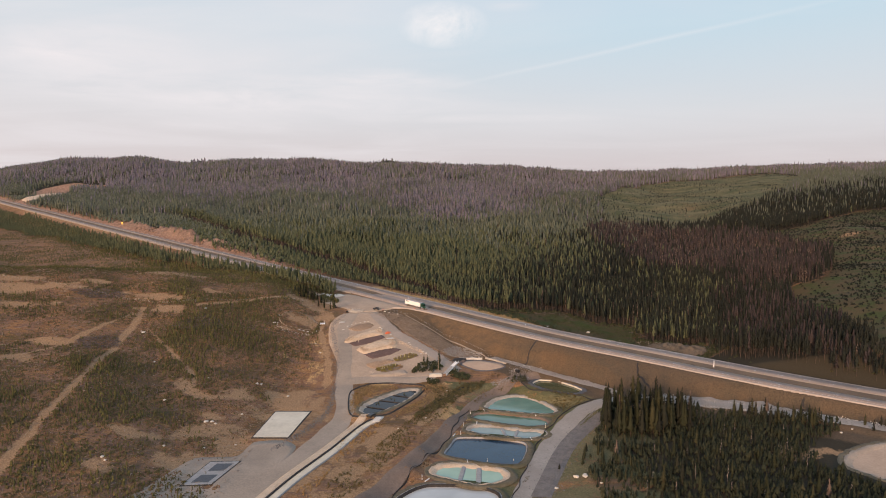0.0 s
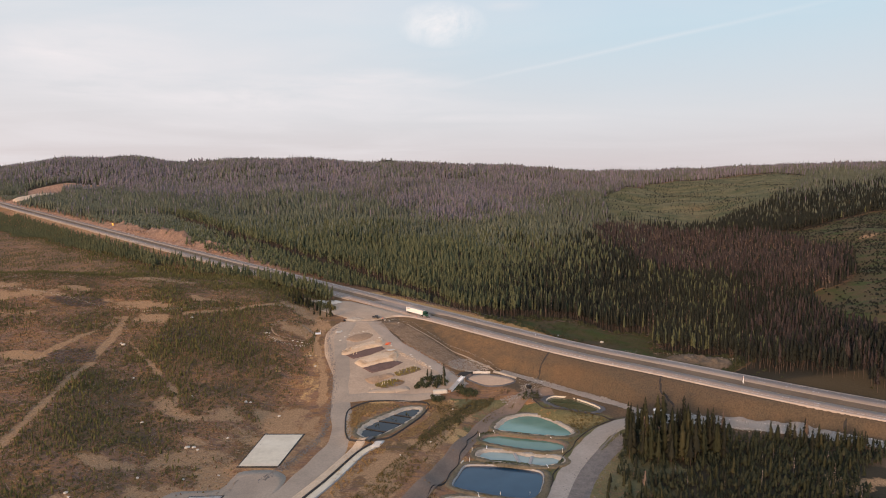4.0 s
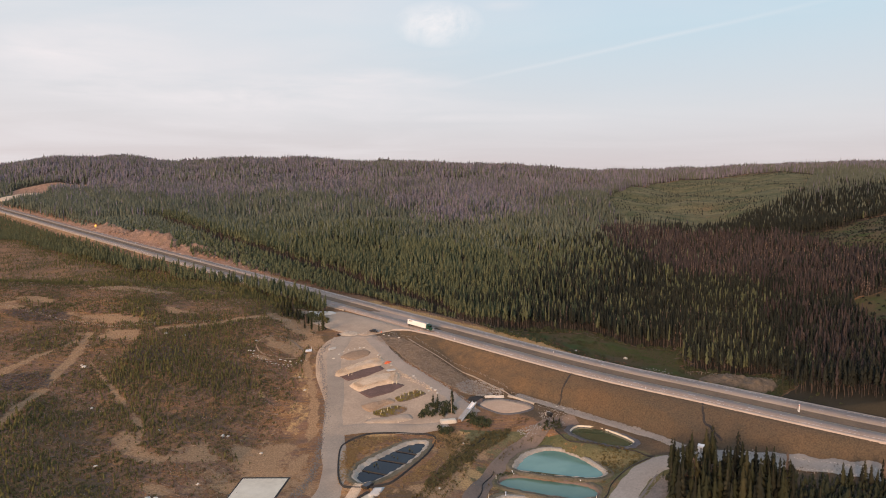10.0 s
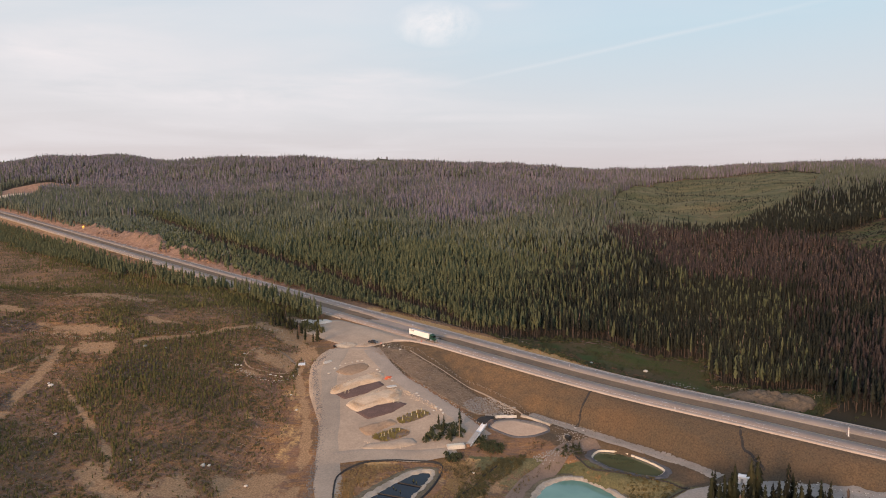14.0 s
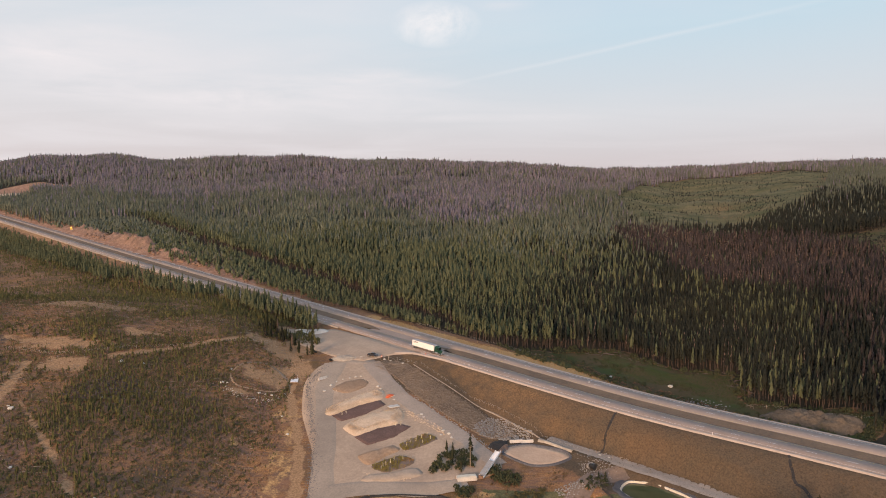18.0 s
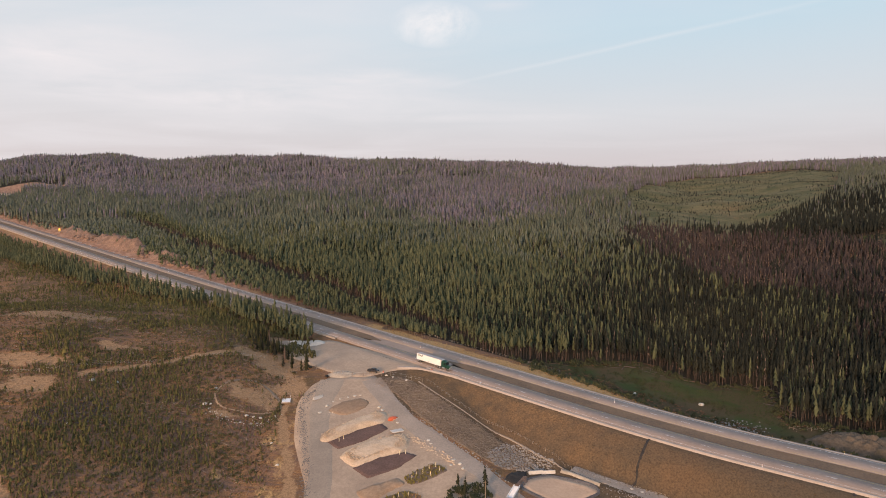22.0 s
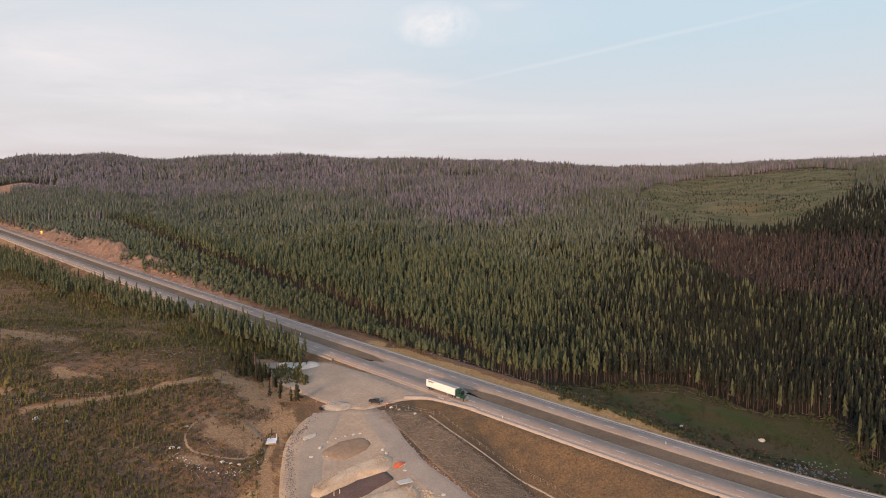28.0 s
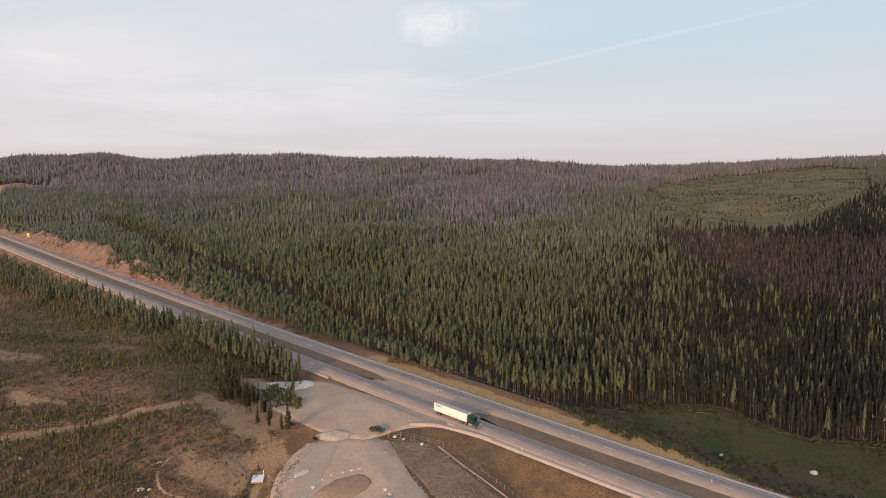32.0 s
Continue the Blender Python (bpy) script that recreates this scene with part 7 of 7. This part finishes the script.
    part("frame", Kit().box((3.6, 5.0, 0.5), (0, 0, 0.2), 0.04).done("frame", M["log"]), ob)
    for i in range(5):
        part("plank", Kit().box((3.3, 0.9, 0.1), (0, -2.0 + i, 0.5), 0.02).done("plank", M["white"]), ob)
    part("vent_post", Kit().rod(0.06, 0.06, 1.6, (1.4, 2.2, 1.2), (0, 0, 0), 8).done("vent_post", M["white"]), ob)
    # orange netting roll near the heaps
    ob = thing("orange_netting", "crumpled roll of orange safety netting", "netting", pose(-35.2, 412.6, gz(-35.2, 412.6), 0, 0, 30))
    me = rock(21, 0.8)
    me.materials.append(M["orange"])
    me.transform(Matrix.Diagonal((4.6, 2.6, 2.6, 1)))
    part("bundle", me, ob)
    part("pole", Kit().rod(0.08, 0.08, 4.5, (1.6, -0.6, 0.35), (0, 88, 20), 8).done("pole", M["cream"]), ob)
    ob = thing("dark_drum", "black drum lying by the apron", "drum", pose(-66, 446.5, gz(-66, 446.5) + 0.1, 0, 0, 0))
    part("body", Kit().rod(0.5, 0.5, 1.3, (0, 0, 0.5), (90, 0, 40), 14).done("body", M["black"]), ob)
    part("hoop", Kit().rod(0.54, 0.54, 0.1, (0, 0, 0.5), (90, 0, 40), 14).done("hoop", M["black"]), ob)
    copy_thing(ob, pose(-75, 456, gz(-75, 456) + 0.1, 0, 0, 70))
    # orange traffic barrel
    bar = thing("traffic_barrel", "orange and white traffic barrel on the apron", "barrel", pose(0, 0, 0), "traffic barrels")
    part("base", Kit().rod(0.42, 0.42, 0.1, (0, 0, 0.05), (0, 0, 0), 14).done("base", M["black"]), bar)
    part("drum", Kit().rod(0.32, 0.26, 1.0, (0, 0, 0.6), (0, 0, 0), 14).done("drum", M["orange"]), bar)
    part("band", Kit().rod(0.312, 0.3, 0.16, (0, 0, 0.55), (0, 0, 0), 14).done("band", M["white"]), bar)
    set_out(bar, [(-41.5, 449.5, 0), (-20, 453, 0)], 0.16)
    # delineator posts along the highway
    dl = thing("delineator", "slim white delineator post at the highway edge", "post", pose(0, 0, 0), "delineators")
    part("post", Kit().box((0.3, 0.1, 1.5), (0, 0, 0.75), 0.02).done("post", M["white"]), dl)
    part("reflector", Kit().box((0.22, 0.04, 0.2), (0, -0.06, 1.3)).done("reflector", M["orange"]), dl)
    set_out(dl, [(0.6, 437.2, 40), (53.4, 420.5, 40), (145.3, 347, 30), (-93, 541, 42), (-26, 489, 40), (86, 366, 40), (-160, 614, 42), (-230, 683, 42), (230, 290, 25)], 0.0)
    # sign with a glowing disc, added for an orange glow far up the highway
    sg = thing("warning_sign", "roadside sign added to carry a steady amber glow", "sign", pose(-446, 913, gz(-446, 913), 0, 0, 25))
    part("post", Kit().box((0.15, 0.15, 4.2), (0, 0, 2.1)).done("post", M["steel"]), sg)
    part("board", Kit().box((2.6, 0.1, 1.8), (0, -0.12, 3.4), 0.03).done("board", M["yellow_paint"]), sg)
    part("lamp", Kit().rod(0.9, 0.9, 0.3, (0, -0.3, 5.0), (90, 0, 0), 16).done("lamp", M["glow_amber"]), sg, "glowing amber disc")


build_fittings()


def fence(name, label, pts, gap, height):
    """Posts with two wires along a line."""
    line = curve(pts, gap)
    ob = thing(name, label, "fence", pose(0, 0, 0))
    me = Kit().rod(0.1, 0.08, height + 0.3, (0, 0, height / 2 - 0.15), (0, 0, 0), 6).done("post", M["log"])
    z = ground(line[:, 0], line[:, 1])
    for (x, y), zz in zip(line[:, :2], z):
        p = part("post", me, ob)
        p.location = (x, y, zz)
        p.rotation_euler = (random.uniform(-.06, .06), random.uniform(-.06, .06), 0)
    for h in (0.55, 0.95):
        vs = []
        for (x, y), zz in zip(line[:, :2], z):
            vs += [(x, y, zz + height * h - 0.015), (x, y, zz + height * h + 0.015)]
        part("wire", mesh("wire", vs, grid_faces(len(line), 2), M["steel"]), ob)


fence("post_fence", "post and wire fence across the felled hillside", [(-300, 440), (-240, 425), (-180, 415.5), (-146, 430), (-128, 441), (-112, 449), (-96, 458)], 6.0, 1.5)
fence("post_fence", "post and wire fence along the wood's edge", [(-30, 520), (-10, 512), (2, 500), (20, 483), (40, 466)], 4.0, 1.5)
fence("post_fence", "post and wire fence round the apron", [(-78, 462), (-72, 455), (-64, 449.5), (-50, 446.5), (-38, 447), (-24, 441)], 4.0, 2.0)
fence("post_fence", "post and wire fence beside the mound", [(128, 424), (140, 418), (156, 410), (170, 400)], 5.0, 1.6)


# ---- vehicles ----
def wheel(par, x, y, r=0.52, w=0.3):
    t = part("wheel", Kit().rod(r, r, w, (x, y, r), (90, 0, 0), 18).done("wheel", M["black"]), par, "black tyre")
    s = -1 if y < 0 else 1
    part("rim", Kit().rod(r * 0.55, r * 0.45, 0.06, (x, y + s * (w / 2 + 0.01), r), (90, 0, 0), 14).done("rim", M["steel"]), t, "steel rim")


def lorry(m):
    ob = thing("articulated_lorry", "dark green tractor pulling a long white box trailer", "lorry", m)
    # trailer: rear at x = 0, nose at x = 15.2
    tr = part("trailer", Kit().box((15.2, 2.6, 2.85), (7.6, 0, 2.65), 0.05).done("trailer", M["white"]), ob, "white box trailer")
    part("roof", Kit().box((15.1, 2.5, 0.04), (7.6, 0, 4.09)).done("roof", M["trailer_roof"]), tr, "grey trailer roof")
    part("rail", Kit().box((15.2, 2.64, 0.16), (7.6, 0, 1.22), 0.02).done("rail", M["steel"]), tr)
    for y in (-0.62, 0.62):
        part("rear_door", Kit().box((0.05, 1.2, 2.6), (-0.03, y, 2.62), 0.01).done("rear_door", M["white"]), tr)
    k = Kit()
    for i, w in enumerate((0.42, 0.30, 0.42, 0.34, 0.30, 0.26)):
        k.box((w, 0.02, 0.42), (1.35 + i * 0.5, -1.31, 3.5))
    k.box((2.4, 0.02, 0.1), (2.5, -1.31, 3.1))
    part("lettering", k.done("lettering", M["dark_paint"]), tr, "row of dark bars")
    part("marking", Kit().box((0.6, 0.02, 0.12), (7.6, -1.31, 1.75)).done("marking", M["dark_paint"]), tr)
    part("bogie", Kit().box((3.2, 1.2, 0.3), (1.9, 0, 0.85)).done("bogie", M["black"]), tr)
    for y in (-0.9, 0.9):
        part("landing_leg", Kit().box((0.16, 0.16, 1.0), (11.2, y, 0.65)).done("landing_leg", M["steel"]), tr)
    part("bumper", Kit().box((0.15, 2.3, 0.15), (0.05, 0, 0.6)).done("bumper", M["steel"]), tr)
    for x in (1.3, 2.6, 13.4, 14.7):
        for y in (-1.05, 1.05):
            wheel(ob, x, y)
    # tractor
    part("chassis", Kit().box((8.2, 0.95, 0.3), (15.6, 0, 0.95)).done("chassis", M["black"]), ob)
    cab = part("cab", Kit().box((2.9, 2.35, 2.55), (16.75, 0, 2.35), 0.14, (0, 0, 0), (0.92, 0.92)).done("cab", M["green_paint"]), ob, "dark green sleeper cab")
    part("fairing", Kit().box((1.9, 2.1, 0.7), (16.3, 0, 3.75), 0.15, (0, 0, 0), (0.6, 0.85)).done("fairing", M["green_paint"]), cab)
    part("windscreen", Kit().box((0.05, 1.9, 0.85), (18.13, 0, 2.95), 0.0, (0, -8, 0)).done("windscreen", M["glass"]), cab)
    for y in (-1.14, 1.14):
        part("side_window", Kit().box((0.9, 0.06, 0.7), (17.4, y, 2.85)).done("side_window", M["glass"]), cab)
    part("bonnet", Kit().box((2.1, 2.0, 1.25), (19.0, 0, 1.6), 0.18, (0, 0, 0), (0.94, 0.8)).done("bonnet", M["green_paint"]), ob)
    part("grille", Kit().box((0.06, 1.1, 0.9), (20.06, 0, 1.55)).done("grille", M["steel"]), ob)
    part("front_bumper", Kit().box((0.3, 2.4, 0.42), (20.05, 0, 0.72), 0.05).done("front_bumper", M["steel"]), ob)
    for y in (-0.8, 0.8):
        part("headlight", Kit().box((0.08, 0.36, 0.24), (20.05, y, 1.25), 0.02).done("headlight", M["white"]), ob)
        part("exhaust_stack", Kit().rod(0.09, 0.09, 2.6, (15.2, y * 1.3, 2.7), (0, 0, 0), 10).done("exhaust_stack", M["steel"]), ob)
        part("fuel_tank", Kit().rod(0.34, 0.34, 1.5, (16.9, y * 1.35, 0.85), (0, 90, 0), 14).done("fuel_tank", M["steel"]), ob)
        wheel(ob, 19.2, y * 1.3)


def pickup(m):
    ob = thing("pickup", "dark pickup truck parked on the gravel apron", "car", m)
    part("body", Kit().box((5.3, 1.9, 0.75), (0, 0, 0.85), 0.12).done("body", M["dark_paint"]), ob)
    cab = part("cab", Kit().box((2.3, 1.75, 0.8), (0.2, 0, 1.6), 0.12, (0, 0, 0), (0.72, 0.86)).done("cab", M["dark_paint"]), ob)
    part("windscreen", Kit().box((0.05, 1.4, 0.55), (1.16, 0, 1.6), 0.0, (0, -32, 0)).done("windscreen", M["glass"]), cab)
    for y in (-0.86, 0.86):
        part("side_window", Kit().box((1.5, 0.05, 0.42), (0.2, y, 1.62), 0.0, (8 if y < 0 else -8, 0, 0)).done("side_window", M["glass"]), cab)
        for x in (-1.65, 1.7):
            wheel(ob, x, y, 0.4, 0.26)
        part("headlight", Kit().box((0.06, 0.35, 0.18), (2.64, y * 0.8, 0.95)).done("headlight", M["white"]), ob)
        part("tail_light", Kit().box((0.06, 0.2, 0.3), (-2.64, y * 0.95, 0.95)).done("tail_light", M["orange"]), ob)
    part("bed", Kit().box((1.9, 1.5, 0.06), (-1.6, 0, 1.24)).done("bed", M["black"]), ob)
    part("bumper", Kit().box((0.2, 1.8, 0.22), (2.68, 0, 0.6), 0.04).done("bumper", M["steel"]), ob)


def on_road(x, d):
    """A place on the highway: near east coordinate x, d metres left of its middle, and the way it runs."""
    i = int(np.abs(HIGHWAY[:, 0] - x).argmin())
    i = max(1, min(len(HIGHWAY) - 2, i))
    a, b = HIGHWAY[i - 1], HIGHWAY[i + 1]
    t = (b - a) / np.linalg.norm((b - a)[:2])
    f = (x - HIGHWAY[i, 0]) / t[0] if abs(t[0]) > 1e-3 else 0
    p = HIGHWAY[i] + t * f
    return (p[0] - t[1] * d, p[1] + t[0] * d, p[2] + 0.03), math.degrees(math.atan2(t[1], t[0])), math.degrees(math.atan(t[2]))


(rx, ry, rzz), heading, climb = on_road(-19.5, -10.2)
lorry(pose(rx, ry, rzz, 0, -climb, heading))
pickup(pose(-46, 450.5, gz(-46, 450.5) + 0.18, 0, 0, -25))

# ---- rock faces of the road cutting and the far bench ----
def rock_face(x0, x1, top, seed):
    """A rugged face of broken rock along the north side of the highway."""
    line = HIGHWAY[np.argsort(HIGHWAY[:, 0])]
    xs = np.arange(x0, x1, 1.7)
    y = np.interp(xs, line[:, 0], line[:, 1])
    t = np.stack([np.gradient(xs), np.gradient(y)], -1)
    t /= np.linalg.norm(t, axis=1, keepdims=True)
    nrm = np.stack([-t[:, 1], t[:, 0]], -1)
    vs = []
    for i, (x, yy, n) in enumerate(zip(xs, y, nrm)):
        f = i / (len(xs) - 1)
        high = top * max(0.0, math.sin(math.pi * f)) ** 0.6 * (0.75 + 0.6 * noise.noise(Vector((x * 0.06, seed, 0))))
        for j in range(13):
            u = j / 12
            d = 19 + 19 * u + 2.2 * noise.noise(Vector((x * 0.12, u * 3, seed + 5)))
            px, py = x + n[0] * d, yy + n[1] * d
            rise = min(1.0, u / 0.55) ** 1.25 * (1 - max(0.0, (u - 0.62) / 0.38) ** 1.4)
            k = 1 + 0.6 * noise.noise(Vector((px * 0.22, py * 0.22, seed))) + 0.35 * noise.noise(Vector((px * 0.6, py * 0.6, seed)))
            vs.append((px, py, gz(px, py) - 0.4 + high * rise * k))
    me = mesh("rock_face", vs, grid_faces(len(xs), 13)[:, ::-1], M["red_rock"])
    tagged(new("rock_face", me), "rugged reddish tan rock face of the road cutting", "rock face", kind="structure")


for x0, x1, top, seed in ((-470, -405, 6, 1), (-395, -300, 11, 2), (-304, -236, 8, 3), (-232, -160, 4, 4)):
    rock_face(x0, x1, top, seed)

bench = closed([(-840, 1314), (-812, 1294), (-830, 1368), (-818, 1412), (-834, 1436), (-874, 1434), (-870, 1380)], 4)
tagged(new("gravel_bench", patch("gravel_bench", bench, M["pale_tan"], 1.0, 5, 0.8)), "pale level bench of crushed rock below the red cutting", "gravel bench", kind="structure")


# ---- growth and rock about the works ----
fence("wire_fence", "low wire fence along the foot of the embankment", [(-22, 442.5), (-12.5, 429), (0, 416.5), (11.5, 405.5), (23.5, 392), (36, 380.5), (57, 371)], 2.6, 1.1)


def build_works_growth():
    for n, (pts, gap, lo, hi, mat, lab) in enumerate((
            ([(-12, 371), (-4, 373), (0, 369), (-2, 363), (-10, 361), (-18, 358), (-16, 363)], 1.5, 1.0, 2.6, "bush", "dark bushes among the conifers by the chute"),
            ([(4, 366), (9, 363), (15, 360), (14, 354), (7, 354), (4, 359)], 1.5, 1.0, 2.4, "bush", "dark bushes below the chute"),
            ([(-8, 352), (-3, 352), (-3, 347), (-8, 347)], 1.4, 0.8, 2.0, "bush", "dark bushes beside the link road"),
            ([(36, 357), (45, 362), (47, 358), (38, 353)], 1.4, 0.6, 1.6, "bush", "dark bushes beside the culvert stream"),
            ([(12, 350), (24, 352), (10, 334), (0, 318), (-10, 300), (-14, 303), (-4, 324), (6, 342)], 1.15, 0.5, 1.5, "shrub", "olive brush along the overgrown ditch"),
            ([(14, 319.5), (24, 321.5), (34, 318.5), (46, 313.8), (46, 312.6), (34, 316.6), (24, 319.4), (16, 318)], 0.9, 0.4, 1.0, "bush", "dark growth on the berm between two ponds"),
            ([(8, 287.5), (14, 288.6), (24, 287.6), (33, 284.5), (33, 283), (24, 286.2), (14, 287.3)], 0.8, 0.4, 1.0, "bush", "dark growth on the berm beside the blue pond"),
            ([(2, 257), (6, 259), (14, 259), (24, 256), (30, 255.5), (24, 254.5), (14, 257)], 0.9, 0.4, 1.0, "shrub", "dull growth on the berm beside the blue pond"),
            ([(74, 331), (60, 341), (50, 345), (40, 349), (58, 338), (54, 324), (60, 318), (70, 326)], 1.3, 0.3, 0.9, "shrub", "olive grass between the ponds and the road"),
            ([(-44, 300), (-40, 312), (-41, 326), (-46, 334), (-47, 322), (-45, 306)], 0.75, 0.2, 0.55, "golden", "orange dry grass inside the liner berm"),
            ([(-46, 336), (-38, 343), (-26, 345), (-24, 342), (-32, 338), (-40, 328), (-42, 318)], 0.75, 0.2, 0.55, "golden", "orange dry grass inside the liner berm"),
            ([(-12, 345), (-6, 340), (-10, 326), (-22, 304), (-14, 306), (-4, 326), (2, 344), (-4, 349)], 0.8, 0.2, 0.6, "golden", "orange dry grass above the dark pond"))):
        q, rng = fill_box(closed(pts, 4), gap, 130 + n)
        keep = rng.random(len(q)) < 0.85
        for o2, level in PONDS.values():
            keep &= in_outline(q[:, 0], q[:, 1], o2) > 0.9
        q = q[keep]
        h = rng.uniform(lo, hi, len(q))
        stand("bushes" if mat == "bush" else "bank_growth", lab, "bushes", q, h, 0.6 * h + 0.25, CLUMPS, [M[mat], M["bark"]], 0.0)
    # rock fan below the culvert, stones on the mounds and a line of blocks in the yard
    for n, (pts, gap, lo, hi, mat, lab) in enumerate((
            ([(38, 369), (45, 370), (51, 366), (49, 363), (42, 360.5), (38, 363)], 0.75, 0.25, 0.65, "rock", "fan of grey rock below the culvert"),
            ([(25, 352), (33, 357), (37, 358.5), (37, 355), (30, 350)], 0.8, 0.4, 1.0, "rock", "grey rock lining the culvert stream"),
            ([(-31.4, 403), (-23.7, 399), (-17.2, 393), (-11, 385.5), (-12.5, 383.5), (-19, 390), (-26, 396), (-32, 401)], 0.9, 0.4, 1.2, "pale_tan", "line of broken tan rock beside the yard"),
            ([(-60.5, 400), (-51, 409.5), (-42, 416), (-38.5, 413), (-48, 406), (-57.5, 398)], 0.5, 0.25, 0.6, "pale_tan", "loose pale rubble on the mound"),
            ([(-50.5, 388), (-42, 396.5), (-31, 400.5), (-29, 394), (-38, 388.5), (-46, 383.5)], 0.5, 0.25, 0.6, "pale_tan", "loose pale rubble on the mound"),
            ([(-61, 416), (-55, 426), (-47, 428), (-44, 424), (-46.5, 425), (-53, 424), (-59, 416)], 0.9, 0.4, 1.0, "pale_tan", "broken rock edging the soil bed"),
            ([(-41, 360), (-38, 356.5), (-26, 355), (-20, 358.5), (-26, 357), (-37, 358.5)], 0.8, 0.4, 0.9, "pale_tan", "broken tan rock on the soil bank"))):
        q, rng = fill_box(closed(pts, 4), gap, 160 + n)
        s = rng.uniform(lo, hi, len(q))
        V = rubble("rubble", lab, q, s, M[mat], 170 + n)
        if "mound" in lab:
            V.location.z = 0.0
            for v in V.data.vertices:
                v.co.z += 1.35


build_works_growth()


def build_valley():
    # green grass in the dip, rusty ground by the pale boulder and grey fallen trees at the wood's edge
    for n, (pts, gap, mat, lab) in enumerate((
            ([(74, 487), (93, 483), (105, 475), (134, 471), (128, 440), (122, 428), (114, 437), (102, 450), (88, 462)], 0.8, "meadow", "lush green grass in the dip below the wood"),
            ([(28, 486), (44, 470), (60, 456), (80, 440), (104, 418), (120, 408), (112, 428), (96, 446), (76, 464), (50, 488)], 1.2, "rusty", "rusty brown brush on the highway slope"),
            ([(40, 478), (56, 466), (70, 470), (66, 482), (50, 490)], 1.2, "shrub", "olive brush on the highway slope"))):
        q, rng = fill_box(closed(pts, 4), gap, 190 + n)
        q = q[(offset(q) > 21) & (rng.random(len(q)) < (0.8, 0.35, 0.5)[n])]
        h = rng.uniform(0.2, 0.5 if n == 0 else 0.9, len(q))
        stand("dip_grass" if n == 0 else "dip_brush", lab, "grass" if n == 0 else "bushes", q, h, 0.7 * h + 0.25, BLADES if n == 0 else CLUMPS, [M[mat], M["bark"]], 0.0)
    q, rng = fill_box(closed([(62, 500), (84, 494), (100, 490), (120, 477), (142, 478), (134, 458), (128, 438), (134, 436), (142, 460), (150, 482), (120, 484), (100, 500), (80, 506)], 4), 4.2, 196)
    debris("fallen_trees", "grey fallen dead trees at the edge of the wood", "logs", q, rng.uniform(3, 8, len(q)), rng.uniform(0.1, 0.22, len(q)), M["grey_brush"], 197, 0.2, 0.12)
    ob = thing("road_rail", "short weathered wooden rail below the highway", "rail", pose(127.5, 423.5, gz(127.5, 423.5), 0, 0, -60))
    part("beam", Kit().box((3.6, 0.14, 0.2), (0, 0, 1.0), 0.02).done("beam", M["log"]), ob)
    for x in (-1.6, 1.6):
        part("post", Kit().box((0.16, 0.16, 1.2), (x, 0, 0.5), 0.02).done("post", M["log"]), ob)


build_valley()

# pale slab lying at the end of the dark bed
slab = thing("concrete_slab", "pale grey concrete slab lying by the dark bed", "slab", pose(-32.8, 404.2, gz(-32.8, 404.2) + 0.2, 0, 0, 28))
part("deck", Kit().box((4.6, 2.6, 0.35), (0, 0, 0.15), 0.05).done("deck", M["concrete"]), slab)
part("lifting_eye", Kit().rod(0.12, 0.12, 0.2, (1.6, 0.6, 0.4), (0, 0, 0), 8).done("lifting_eye", M["steel"]), slab)

# bare dead trunks standing in the thicket, and seedlings in the dark pond
rng = np.random.default_rng(301)
spots = np.column_stack([rng.uniform(70, 150, 26), rng.uniform(205, 290, 26)])
stand("bare_dead_pines", "pale bare trunks standing in the thicket", "dead trees", spots, rng.uniform(3, 8, 26), rng.uniform(0.5, 0.8, 26), SNAGS, [M["pale_snag"]])
spots = np.array([(-33, 318), (-31.5, 316.5), (-32.2, 319.5), (-26, 326.5), (-24.5, 325), (-34.5, 312), (-20, 333.5), (-19, 332), (-27, 328)])
stand("pond_plants", "dark water plants standing in the lined pond", "plants", spots + 0.0, rng.uniform(1.6, 2.6, len(spots)), rng.uniform(0.5, 0.9, len(spots)), SAPLINGS, [M["bush"], M["bush"]], 0.0)

side = curve([(35.5, 230), (40, 242), (44.5, 254), (49.5, 267), (55, 279), (63, 292), (71, 303), (77, 311)], 2)
tagged(new("rock_verge", strip("rock_verge", np.column_stack([side, np.zeros(len(side))]), [-3.6, -1.2, 1.2, 3.8], M["ditch_stone"], 0.12, None, 0.4)), "dark broken rock verge beside the pond road", "verge", kind="structure")
post = thing("marker_post", "tall white marker post in the highway median", "post", pose(145, 345.6, gz(145, 345.6) + 0.5))
part("shaft", Kit().box((0.34, 0.2, 3.6), (0, 0, 1.8), 0.03).done("shaft", M["white"]), post)
part("band", Kit().box((0.36, 0.22, 0.3), (0, 0, 3.0), 0.02).done("band", M["orange"]), post)
part("foot", Kit().box((0.7, 0.6, 0.3), (0, 0, 0.1), 0.05).done("foot", M["concrete"]), post)
